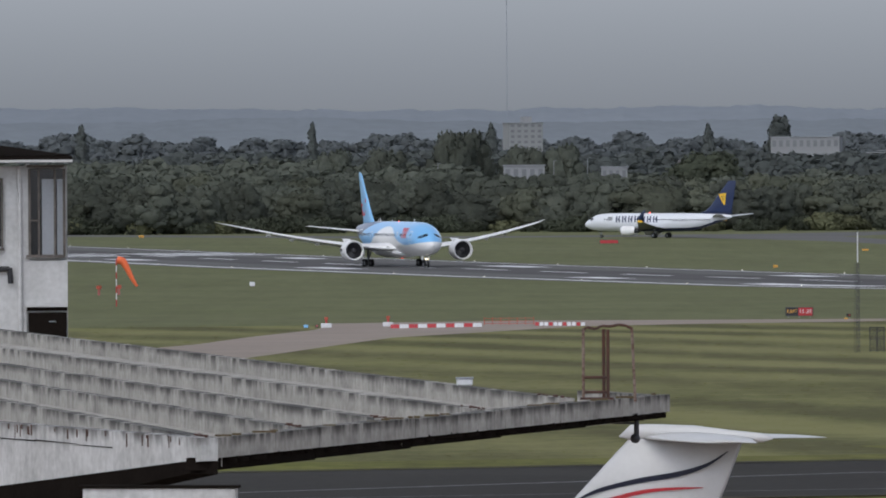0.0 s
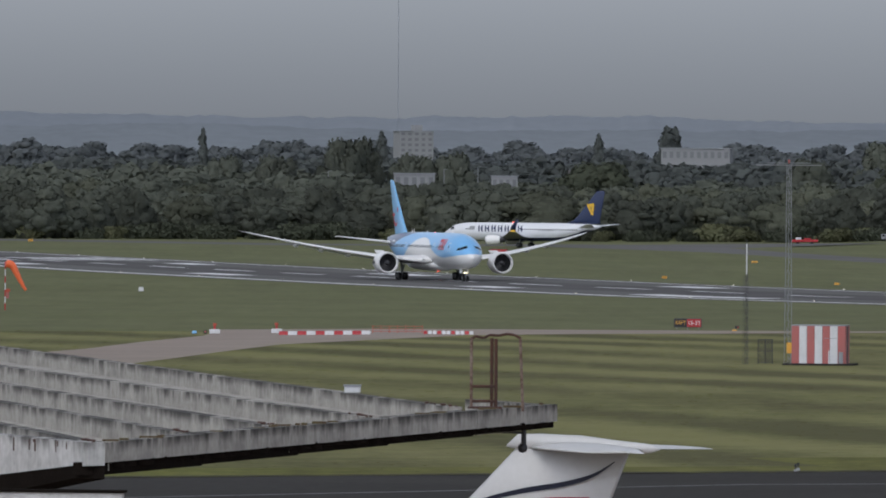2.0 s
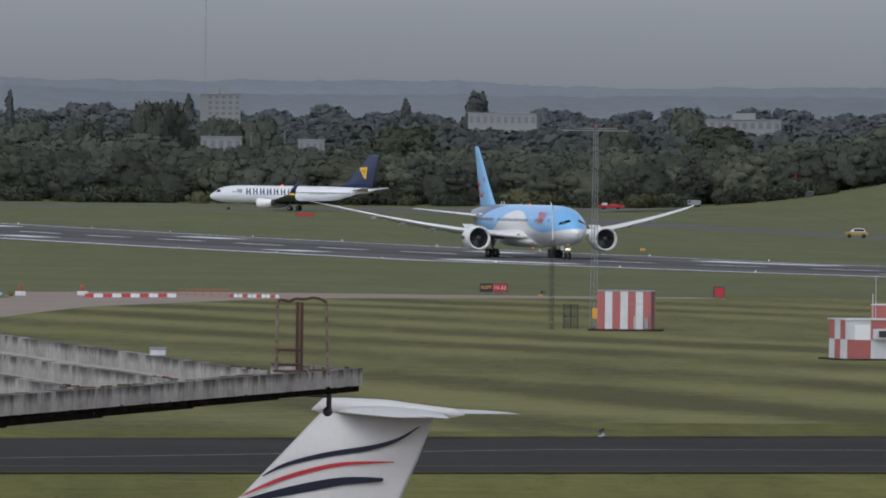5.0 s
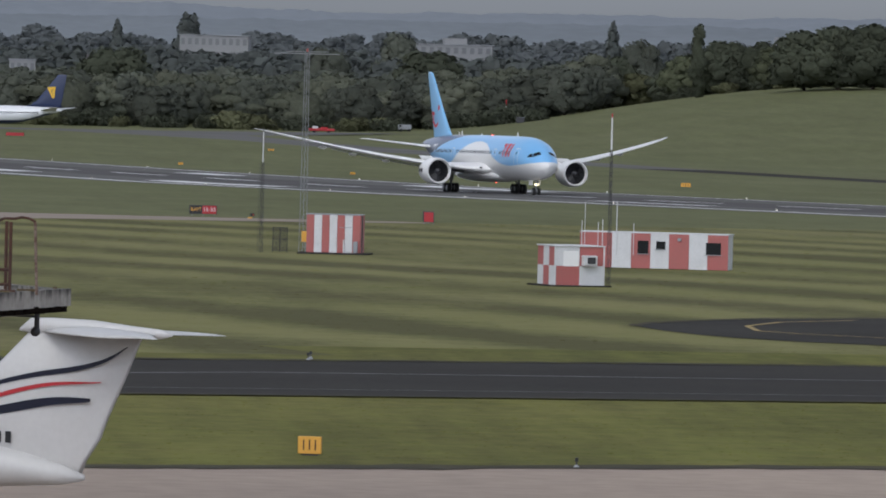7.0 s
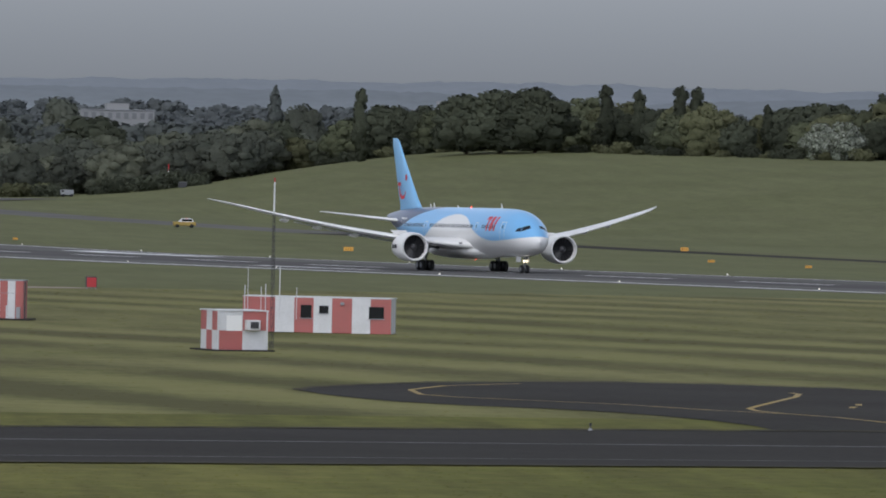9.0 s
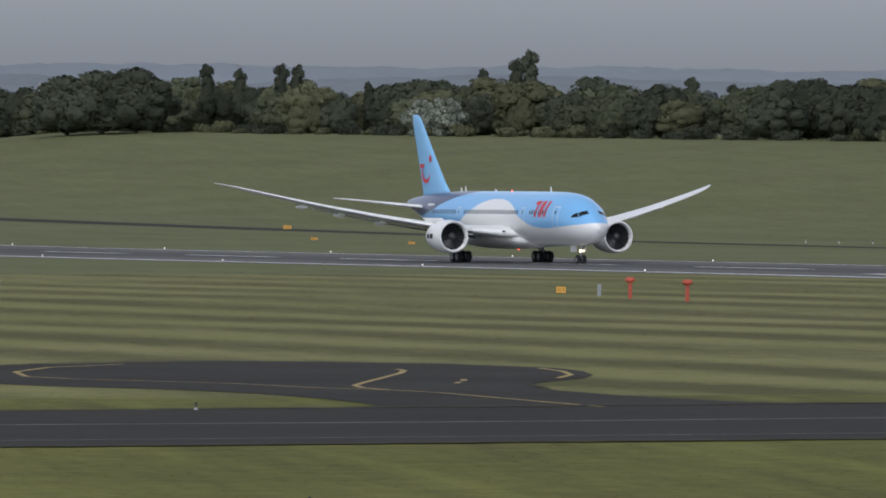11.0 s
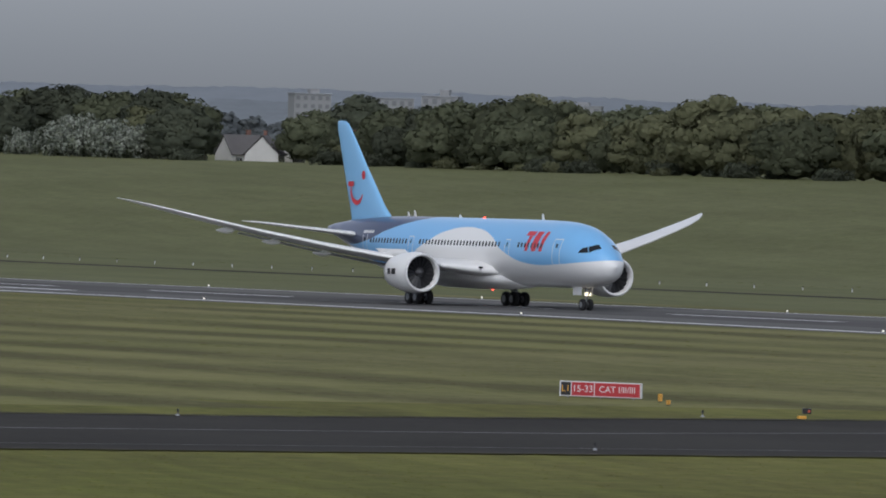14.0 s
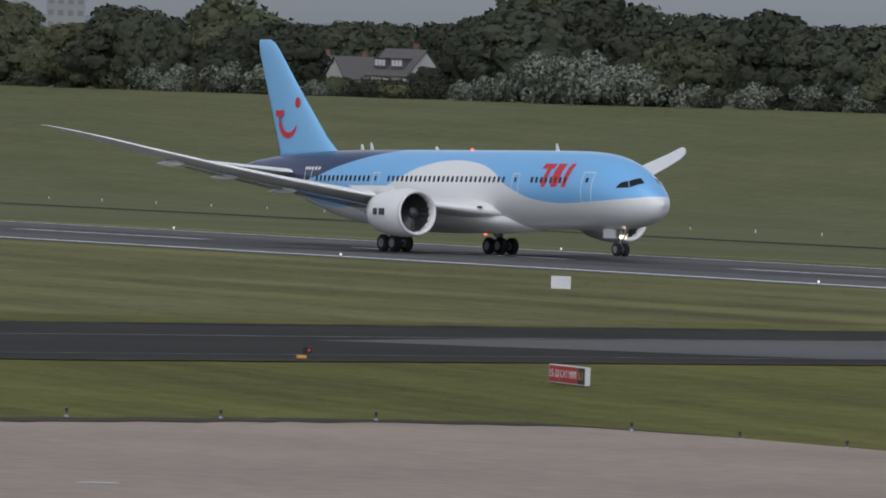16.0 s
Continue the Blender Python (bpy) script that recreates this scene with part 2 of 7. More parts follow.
M = {
    "grass": grass_material("airfield_grass", (0.134, 0.133, 0.045), (0.172, 0.160, 0.068), 0.60, 0.46, -4.0, 0.58, 1.24),
    "bank_grass": grass_material("bank_grass", (0.114, 0.122, 0.052), (0.140, 0.143, 0.068), 0.05, 0.40, 0.0, 0.76, 1.18),
    "verge_grass": grass_material("verge_grass", (0.113, 0.120, 0.025), (0.152, 0.141, 0.040), 0.0, 0.8, 0.0, 0.62, 1.25),
    "asphalt": matt(material("worn_asphalt", (0.056, 0.053, 0.048), 0.95, spots=(0.034, 0.032, 0.029), scale=0.06, fine=2.0, bump=0.15, amount=0.8), 0.03),
    "runway": matt(material("grooved_runway_asphalt", (0.150, 0.146, 0.141), 0.95, spots=(0.112, 0.110, 0.107), scale=0.03, fine=1.2, bump=0.1, amount=0.8), 0.03),
    "rubber": matt(material("rubber_streaked_asphalt", (0.088, 0.086, 0.084), 0.95, spots=(0.125, 0.122, 0.119), scale=0.05, fine=1.5, bump=0.1, amount=0.7), 0.03),
    "concrete_apron": matt(material("apron_concrete", (0.390, 0.312, 0.248), 0.85, spots=(0.285, 0.230, 0.190), scale=0.05, fine=0.9, bump=0.1, amount=1.0)),
    "concrete_link": matt(material("link_concrete", (0.310, 0.255, 0.212), 0.85, spots=(0.235, 0.195, 0.165), scale=0.08, fine=2, bump=0.1, amount=0.7)),
    "soil": matt(material("bare_soil_edge", (0.075, 0.066, 0.045), 0.95, spots=(0.045, 0.042, 0.03), scale=0.5, fine=6, bump=0.4, amount=0.8)),
    "line_white": matt(material("runway_paint_white", (0.80, 0.80, 0.79), 0.6, spots=(0.62, 0.62, 0.61), scale=0.3, fine=5, bump=0.05, amount=0.8)),
    "line_yellow": matt(material("taxi_paint_yellow", (0.42, 0.30, 0.08), 0.6, spots=(0.22, 0.17, 0.09), scale=0.5, fine=6, bump=0.05, amount=0.8)),
    "line_grey": matt(material("faded_paint_grey", (0.24, 0.24, 0.24), 0.6, spots=(0.12, 0.12, 0.12), scale=0.2, fine=4, bump=0.05, amount=0.9)),
    "white": material("white_gloss_paint", (0.82, 0.81, 0.785), 0.3, scale=0.5, fine=8, bump=0, amount=0.12, coat=0.2),
    "jet_white": material("dull_white_paint", (0.56, 0.55, 0.53), 0.45, spots=(0.48, 0.47, 0.45), scale=0.5, fine=6, bump=0, amount=0.5),
    "slate": material("grey_slate_roof", (0.120, 0.112, 0.108), 0.8, spots=(0.085, 0.08, 0.08), scale=0.7, fine=5, bump=0.3),
    "wing_white": material("wing_grey_white_paint", (0.75, 0.74, 0.72), 0.35, scale=0.4, fine=5, bump=0, amount=0.15),
    "wing_under": material("wing_grey_paint", (0.36, 0.37, 0.39), 0.4, scale=0.4, fine=5, bump=0, amount=0.2),
    "sky_blue": material("sky_blue_paint", (0.225, 0.50, 0.79), 0.3, scale=0.4, fine=6, bump=0, amount=0.08, coat=0.2),
    "navy": material("navy_paint", (0.010, 0.022, 0.075), 0.3, scale=0.4, fine=6, bump=0, amount=0.2, coat=0.2),
    "ink": material("blue_black_paint", (0.006, 0.008, 0.022), 0.35, scale=0.4, fine=6, bump=0, amount=0.2),
    "red": material("red_paint", (0.62, 0.03, 0.045), 0.4, scale=0.6, fine=6, bump=0, amount=0.15),
    "gold": material("golden_yellow_paint", (0.80, 0.48, 0.04), 0.4, scale=0.6, fine=6, bump=0, amount=0.15),
    "black": material("black_plastic", (0.012, 0.012, 0.014), 0.4, scale=3, fine=30, bump=0.05),
    "glass": material("dark_glass", (0.010, 0.012, 0.016), 0.08, scale=3, fine=20, bump=0),
    "tyre": material("tyre_rubber", (0.016, 0.016, 0.017), 0.85, scale=3, fine=40, bump=0.2),
    "steel": material("bare_metal", (0.55, 0.56, 0.58), 0.35, 0.9, scale=2, fine=20, bump=0.02, amount=0.2),
    "dark_metal": material("dark_metal", (0.07, 0.07, 0.075), 0.5, 0.6, scale=2, fine=20, bump=0.05),
    "galv": material("galvanised_steel", (0.30, 0.31, 0.32), 0.55, 0.5, scale=2, fine=20, bump=0.05),
    "rust": material("rusted_steel", (0.095, 0.042, 0.026), 0.9, 0.1, spots=(0.055, 0.030, 0.024), scale=4, fine=30, bump=0.5, amount=1.0),
    "pale_rust": material("flaking_paint_over_rust", (0.25, 0.19, 0.15), 0.85, spots=(0.09, 0.042, 0.028), scale=5, fine=25, bump=0.4, amount=1.0),
    "hut_white": material("sheet_white_paint", (0.66, 0.66, 0.66), 0.55, spots=(0.50, 0.50, 0.49), scale=0.9, fine=10, bump=0.05, amount=0.6),
    "hut_red": material("sheet_red_paint", (0.42, 0.115, 0.105), 0.6, spots=(0.34, 0.12, 0.105), scale=0.9, fine=10, bump=0.05, amount=0.7),
    "hut_orange": material("sheet_orange_red_paint", (0.48, 0.085, 0.045), 0.6, spots=(0.38, 0.08, 0.05), scale=0.9, fine=10, bump=0.05, amount=0.7),
    "sign_red": material("sign_red_face", (0.42, 0.022, 0.028), 0.45, scale=1, fine=10, bump=0, amount=0.15),
    "sign_yellow": material("sign_yellow_face", (0.70, 0.36, 0.05), 0.5, spots=(0.56, 0.26, 0.04), scale=1, fine=10, bump=0, amount=0.4),
    "orange": material("signal_orange", (0.85, 0.16, 0.05), 0.6, spots=(0.70, 0.13, 0.05), scale=1, fine=8, bump=0.05, amount=0.5),
    "bark": matt(material("tree_bark", (0.085, 0.070, 0.055), 0.9, scale=2, fine=12, bump=0.5)),
    "leaf_dark": matt(material("leaves_dark_green", (0.068, 0.077, 0.054), 0.9, spots=(0.092, 0.101, 0.069), scale=0.25, fine=1.5, bump=0, amount=0.8, island=0.14, each=0.22)),
    "leaf_mid": matt(material("leaves_mid_green", (0.100, 0.112, 0.068), 0.9, spots=(0.128, 0.137, 0.084), scale=0.25, fine=1.5, bump=0, amount=0.8, island=0.14, each=0.22)),
    "leaf_olive": matt(material("leaves_olive", (0.132, 0.138, 0.078), 0.9, spots=(0.156, 0.158, 0.090), scale=0.25, fine=1.5, bump=0, amount=0.8, island=0.14, each=0.2)),
    # leaves of the wood beyond the runway: haze greys and lightens their colour
    "leaf_wood": matt(material("leaves_hazed_green", (0.098, 0.108, 0.088), 0.9, spots=(0.130, 0.138, 0.108), scale=0.25, fine=1.5, bump=0, amount=0.8, island=0.13, each=0.25)),
    "leaf_wood_pale": matt(material("leaves_hazed_pale_green", (0.120, 0.130, 0.096), 0.9, spots=(0.150, 0.156, 0.114), scale=0.25, fine=1.5, bump=0, amount=0.8, island=0.13, each=0.25)),
    "leaf_silver": matt(material("silvery_leaves", (0.34, 0.36, 0.31), 0.8, spots=(0.10, 0.115, 0.072), scale=0.6, fine=2.4, bump=0, amount=1.0, island=0.6, each=0.1)),
    # both ridges: the distance haze is put into the pale base colours
    "hills": matt(material("hazed_wooded_hills", (0.245, 0.268, 0.292), 1.0, spots=(0.212, 0.233, 0.254), scale=0.008, fine=0.1, bump=0, amount=0.8)),
    "near_hills": matt(material("hazed_wooded_rise", (0.214, 0.235, 0.252), 1.0, spots=(0.176, 0.194, 0.208), scale=0.012, fine=0.12, bump=0, amount=0.8)),
    # panes of the far flats, lightened towards the wall tone as haze
    "far_glass": material("hazed_window_glass", (0.17, 0.175, 0.182), 0.3, scale=1, fine=8, bump=0),
    # farther woods: leaf colour made paler and bluer to carry the haze
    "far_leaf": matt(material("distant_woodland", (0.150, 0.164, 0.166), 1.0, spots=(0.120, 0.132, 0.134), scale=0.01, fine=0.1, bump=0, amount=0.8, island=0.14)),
    "mid_leaf": matt(material("hazed_woodland_blue_green", (0.118, 0.130, 0.122), 1.0, spots=(0.092, 0.102, 0.096), scale=0.01, fine=0.1, bump=0, amount=0.8, island=0.2)),
    "old_frame": material("weathered_grey_timber", (0.16, 0.14, 0.12), 0.9, spots=(0.06, 0.05, 0.042), scale=4, fine=30, bump=0.4, amount=1.0),
    "render_white": material("white_render", (0.62, 0.61, 0.58), 0.8, spots=(0.50, 0.49, 0.46), scale=0.6, fine=6, bump=0.1),
    "far_wall": material("pale_concrete_facade", (0.27, 0.272, 0.272), 0.9, spots=(0.22, 0.222, 0.224), scale=0.1, fine=1, bump=0),
    "roof_tile": material("brown_roof_tiles", (0.085, 0.075, 0.072), 0.8, spots=(0.055, 0.05, 0.05), scale=0.6, fine=5, bump=0.3),
    "brick": material("red_brick", (0.20, 0.10, 0.075), 0.85, spots=(0.14, 0.08, 0.06), scale=0.8, fine=10, bump=0.3),
    "lamp_white": glow("landing_light", (1.0, 0.86, 0.62), 3.0),
    "lamp_red": glow("red_beacon", (1.0, 0.10, 0.06), 3.5),
    "lamp_small": glow("runway_edge_light", (1.0, 0.93, 0.8), 0.7),
}


def weathered_concrete(name, along, lift, share=1.0, base=(0.47, 0.445, 0.395), spots=(0.30, 0.28, 0.245)):
    """Old grey concrete: lichen patches, fine run-off streaks and broad dark runs that start at the top edge."""
    m = material(name, base, 0.92, spots=spots, scale=0.9, fine=8, bump=0.5, amount=0.9)
    n, l = m.node_tree.nodes, m.node_tree.links
    b = n["Principled BSDF"]
    co, sep = n.new("ShaderNodeTexCoord"), n.new("ShaderNodeSeparateXYZ")
    l.new(co.outputs["Object"], sep.inputs[0])
    old = b.inputs["Base Color"].links[0].from_socket
    for k, (sc, lo, hi, most, stretch, fade, deep) in enumerate(((1.3, 0.44, 0.60, 0.95, 0.9, 0.03, 0.17), (3.4, 0.46, 0.66, 0.42, 1.2, 0.10, 0.30), (0.4, 0.34, 0.62, 0.85, 0.2, 0.0, 0.12), (0.9, 0.50, 0.72, 0.32, 2.2, 0.35, 0.40))):
        mp, tx, mr, run, mul, mix = (n.new("ShaderNode" + w) for w in ("Mapping", "TexNoise", "MapRange", "MapRange", "Math", "Mix"))
        mp.inputs["Location"].default_value = (k * 7.0, k * 3.0, 0)
        mp.inputs["Scale"].default_value = (along * sc, along * sc * 0.55, stretch)
        l.new(co.outputs["Object"], mp.inputs["Vector"])
        l.new(mp.outputs[0], tx.inputs["Vector"])
        tx.inputs["Scale"].default_value, tx.inputs["Detail"].default_value = 1.0, 5
        mr.inputs["From Min"].default_value, mr.inputs["From Max"].default_value, mr.inputs["To Max"].default_value = lo, hi, most * share
        mr.interpolation_type = "SMOOTHSTEP"
        l.new(tx.outputs["Fac"], mr.inputs["Value"])
        run.inputs["From Min"].default_value, run.inputs["From Max"].default_value = lift - deep, lift + 0.0
        run.inputs["To Min"].default_value = fade / 0.45
        l.new(sep.outputs["Z"], run.inputs["Value"])
        mul.operation = "MULTIPLY"
        l.new(mr.outputs[0], mul.inputs[0])
        l.new(run.outputs[0], mul.inputs[1])
        mix.data_type = "RGBA"
        mix.inputs["B"].default_value = (0.035, 0.032, 0.027, 1)
        l.new(mul.outputs[0], mix.inputs["Factor"])
        l.new(old, mix.inputs["A"])
        old = mix.outputs["Result"]
    l.new(old, b.inputs["Base Color"])
    return m


M["old_concrete"] = weathered_concrete("weathered_concrete", 4.2, 7.8)
M["streaked_white"] = weathered_concrete("streaked_white_concrete", 3.4, 7.8, 0.8, (0.60, 0.59, 0.565), (0.40, 0.39, 0.365))
M["rib_concrete"] = weathered_concrete("weathered_rib_concrete", 2.1, 7.8)
for key in ("leaf_dark", "leaf_mid", "leaf_olive", "leaf_silver", "leaf_wood", "leaf_wood_pale", "mid_leaf", "far_leaf"):
    leafy(M[key])
M["old_white"] = material("stained_white_wall_paint", (0.54, 0.535, 0.515), 0.8, spots=(0.30, 0.29, 0.27), scale=1.1, fine=9, bump=0.2, amount=0.6)
M["moss"] = material("brown_moss_and_rust", (0.075, 0.045, 0.026), 0.95, spots=(0.12, 0.095, 0.04), scale=5, fine=25, bump=0.5, amount=1.0)
# near-black brown base, shared by undersides, roof slab, opening plates, coping and crack
M["soffit"] = matt(material("near_black_matt", (0.014, 0.011, 0.009), 0.95, spots=(0.006, 0.005, 0.004), scale=2, fine=15, bump=0.4), 0.01)

# ---- building blocks ----
def mesh_of(bm, name, mat, shade=False):
    bmesh.ops.recalc_face_normals(bm, faces=bm.faces)
    me = bpy.data.meshes.new(name)
    bm.to_mesh(me)
    bm.free()
    if shade:
        me.polygons.foreach_set("use_smooth", [True] * len(me.polygons))
    for one in (mat if isinstance(mat, (list, tuple)) else [mat]):
        me.materials.append(one)
    return me


def part(name, bm, mat, parent, label="", shade=False):
    me = bm if isinstance(bm, bpy.types.Mesh) else mesh_of(bm, name, mat, shade)
    ob = new(name, me)
    ob.parent = parent
    if label:
        tagged(ob, label)
    return ob


def thing(name, label, category, at=None, group="", kind=""):
    ob = new(name)
    if at is not None:
        ob.matrix_basis = at
    return tagged(ob, label, category, group, kind)


def structure(name, bm, mat, label, category, shade=False, kind="structure"):
    return tagged(new(name, mesh_of(bm, name, mat, shade)), label, category, "", kind)


def box(bm, c, s, m=None, bevel=0.0):
    got = bmesh.ops.create_cube(bm, size=1.0)["verts"]
    bmesh.ops.scale(bm, vec=s, verts=got)
    if bevel:
        edges = list({e for v in got for e in v.link_edges})
        got = list({v for f in bmesh.ops.bevel(bm, geom=edges, offset=bevel, segments=1, affect="EDGES", profile=0.5)["faces"] for v in f.verts} | {v for v in got if v.is_valid})
    bmesh.ops.translate(bm, vec=c, verts=got)
    if m:
        bmesh.ops.transform(bm, matrix=m, verts=got)
    return got


def boxes(*rows, bevel=0.0):
    bm = bmesh.new()
    for c, s in rows:
        box(bm, c, s, bevel=bevel)
    return bm


def rod(bm, a, b, r0, r1=None, n=10):
    a, b = Vector(a), Vector(b)
    got = bmesh.ops.create_cone(bm, cap_ends=True, segments=n, radius1=r0, radius2=r0 if r1 is None else r1, depth=(b - a).length)["verts"]
    turn = (b - a).to_track_quat("Z", "Y").to_matrix().to_4x4()
    bmesh.ops.transform(bm, matrix=Matrix.Translation((a + b) / 2) @ turn, verts=got)
    return got


def rods(*rows, n=10):
    bm = bmesh.new()
    for r in rows:
        rod(bm, *r, n=n)
    return bm


def loft(bm, rings, caps=True):
    """A skin over closed rings of points."""
    vs = [[bm.verts.new(v) for v in ring] for ring in rings]
    k = len(vs[0])
    for a, b in zip(vs, vs[1:]):
        for i in range(k):
            bm.faces.new((a[i], a[(i + 1) % k], b[(i + 1) % k], b[i]))
    if caps:
        bm.faces.new(vs[0])
        bm.faces.new(vs[-1][::-1])
    return bm


def lathe(bm, axis_at, profile, n=28, caps=True):
    """Rings round an axis along x through axis_at: profile of (x, radius)."""
    x0, y0, z0 = axis_at
    rings = [[(x0 + x, y0 + r * math.cos(2 * math.pi * i / n), z0 + r * math.sin(2 * math.pi * i / n)) for i in range(n)] for x, r in profile]
    return loft(bm, rings, caps)


def prism(bm, outline, y0, y1):
    """A plate with an outline in x, z between two y."""
    loft(bm, [[(x, y0, z) for x, z in outline], [(x, y1, z) for x, z in outline]])
    return bm


def curve_through(keys, at):
    """Smooth values through keys (a sorted list of rows) at one place, by Catmull-Rom."""
    i = max(0, min(len(keys) - 2, sum(1 for k in keys if k[0] <= at) - 1))
    k0, k1, k2, k3 = keys[max(0, i - 1)], keys[i], keys[i + 1], keys[min(len(keys) - 1, i + 2)]
    t = (at - k1[0]) / (k2[0] - k1[0])
    out = []
    for a, b, c, d in list(zip(k0, k1, k2, k3))[1:]:
        out.append(0.5 * (2 * b + (c - a) * t + (2 * a - 5 * b + 4 * c - d) * t * t + (3 * b - a - 3 * c + d) * t ** 3))
    return out


PAVED = []


def drape(outline, lift, cut=()):
    """A flat patch with an outline in q, p, laid on the ground."""
    PAVED.append(outline)
    bm = bmesh.new()
    f = bm.faces.new([bm.verts.new((q, p, 0)) for q, p in outline])
    bmesh.ops.triangulate(bm, faces=[f])
    for q in [*KQ, *cut]:
        bmesh.ops.bisect_plane(bm, geom=[*bm.verts, *bm.edges, *bm.faces], plane_co=(q, 0, 0), plane_no=(1, 0, 0), dist=1e-4)
    for v in bm.verts:
        q, p = v.co.x, v.co.y
        x, y = xy(q, p)
        v.co = (x, y, height(q, p) + lift)
    return bm


def strip(q0, q1, p0, p1, lift):
    return drape([(q0, p0), (q1, p0), (q1, p1), (q0, p1)], lift)


def add_to(bm, other):
    me = bpy.data.meshes.new("joined")
    other.to_mesh(me)
    other.free()
    bm.from_mesh(me)
    bpy.data.meshes.remove(me)


def quads_mesh(name, quads, mat):
    me = bpy.data.meshes.new(name)
    n = len(quads)
    flat = quads.reshape(-1, 6)
    me.from_pydata(flat[:, :3].tolist(), [], np.arange(4 * n).reshape(n, 4).tolist())
    me.polygons.foreach_set("use_smooth", [True] * n)
    me.normals_split_custom_set_from_vertices(flat[:, 3:].tolist())
    me.materials.append(mat)
    return me


# ---- the large structure: ground, runway, taxiways, apron ----
def ground_sheet():
    qs = sorted({*KQ[1:-1], -800, -400, *range(-200, 300, 50), *range(300, 460, 12), *range(460, 2200, 80), *range(2200, 2700, 30), *range(2700, 5300, 130), -900})
    ps = sorted({-3000, -2000, -1400, -900, *range(-600, 0, 100), *range(0, 340, 12), 378, 410, 444, 455, 500, 550, *range(600, 860, 15), *range(860, 1500, 80), *range(1500, 3700, 200)})
    bm = bmesh.new()
    grid = [[bm.verts.new(on_ground(q, p)) for p in ps] for q in qs]
    for a, b in zip(grid, grid[1:]):
        for i in range(len(ps) - 1):
            bm.faces.new((a[i], a[i + 1], b[i + 1], b[i]))
    for f in bm.faces:
        q, p = qp(*f.calc_center_median().xy)
        f.material_index = 2 if q < 405 - 0.14 * (140 - p) and p < 330 else 1 if p > 455 or q > 880 else 0
    structure("ground", bm, [M["grass"], M["bank_grass"], M["verge_grass"]], "mown airfield grass in striped swaths, rising to a long bank", "grass", True)


ground_sheet()
RC = 410.6  # the runway's centre line, as p
structure("runway", strip(300, 2420, RC - 33, RC + 31, 0.02), M["runway"], "grey asphalt runway with worn white markings", "runway")
structure("runway_wheel_tracks", strip(300, 2150, RC - 13, RC + 12, 0.03), M["rubber"], "dark rubber-streaked middle of the runway", "runway")


def runway_markings():
    bm = bmesh.new()
    add_to(bm, strip(300, 2250, RC - 30.6, RC - 28.5, 0.06))
    add_to(bm, strip(300, 2250, RC + 26.2, RC + 27.2, 0.06))
    for i in range(32):  # centre line dashes
        add_to(bm, strip(460 + 52 * i, 490 + 52 * i, RC - 0.7, RC + 0.7, 0.06))
    for q0, q1 in ((1318, 1380), (1466, 1491), (1644, 1678), (1812, 1838)):  # aiming point and touchdown bars on both sides
        for side, wide in ((-1, 3.4), (1, 3.4)):
            a = RC + side * (19.5 if q0 < 1400 else 16.5)
            add_to(bm, strip(q0, q1, a - wide, a + wide * 0.6, 0.06))
    for i in range(6):  # threshold bars
        for side in (-1, 1):
            a = RC + side * (5 + 3.6 * i)
            add_to(bm, strip(1885, 1940, a - 0.9, a + 0.9, 0.05))
    for q0, q1 in ((840, 880), (1148, 1194)):
        add_to(bm, strip(q0, q1, RC - 16.5, RC - 14, 0.05))
    structure("runway_paint", bm, M["line_white"], "worn white runway edge lines, dashes and bars", "marking")


runway_markings()
structure("taxiway", drape([(300, -120), (345.6, 66.7), (348.3, 121.8), (350.7, 166.0), (354.5, 209.9), (367.6, 257.9), (382.4, 309.6), (365, 325), (435.8, 342.1), (420.0, 294.5), (406.2, 244.3), (396.0, 198.5), (391.7, 145.9), (387.7, 113.7), (380.5, 65.2), (330, -120)], 0.02, range(305, 414, 6)),
          M["asphalt"], "dark asphalt taxiway between strips of grass", "taxiway")


def taxi_lines():
    bm = bmesh.new()
    for line, half in (([(332, 20), (372.2, 109.5), (372.8, 153.1), (377.7, 201.4), (387.6, 230.6), (395.2, 259.9), (402.9, 285.8), (413.7, 319.9)], 0.22), ([(351.8, 66.4), (354.7, 121.6), (356.5, 165.3), (360.8, 209.0), (373.0, 257.1), (387.1, 303.6)], 0.1)):
        for (q0, p0), (q1, p1) in zip(line, line[1:]):
            add_to(bm, drape([(q0 - half, p0), (q1 - half, p1), (q1 + half, p1), (q0 + half, p0)], 0.045))
    structure("taxiway_paint", bm, M["line_grey"], "faded lines along the taxiway", "marking")


taxi_lines()
structure("taxiway_patch", drape([(386.5, 243.5), (393.0, 256.0), (403.5, 288.0), (412.5, 317.0), (392.0, 317.0), (381.0, 288.0), (376.0, 265.0)], 0.035, range(376, 414, 6)), M["runway"], "paler resurfaced strip on the taxiway", "taxiway")
structure("taxiway_loop", drape([(446.5, 150.1), (452.5, 153.0), (460.0, 158.5), (466.5, 164.0), (470.8, 170.5), (472.0, 176.0), (469.5, 180.5), (463.4, 184.8), (453.4, 186.6), (446.5, 185.3), (439.6, 183.0), (434.0, 180.0), (429.6, 176.5), (424.3, 173.3), (417.0, 171.1), (408.0, 171.0), (402.7, 171.5), (396.6, 172.6), (392.6, 176.0), (384.0, 178.0),
                                 (381.0, 146.0), (391.4, 153.4), (398.8, 155.1), (405.5, 155.7), (411.6, 155.7), (416.2, 155.2), (420.9, 153.8), (425.0, 151.0), (429.3, 149.3), (434.5, 149.0), (440.6, 149.3)], 0.025, range(380, 472, 10)), M["asphalt"],
          "dark asphalt holding loop joining the taxiway", "taxiway")
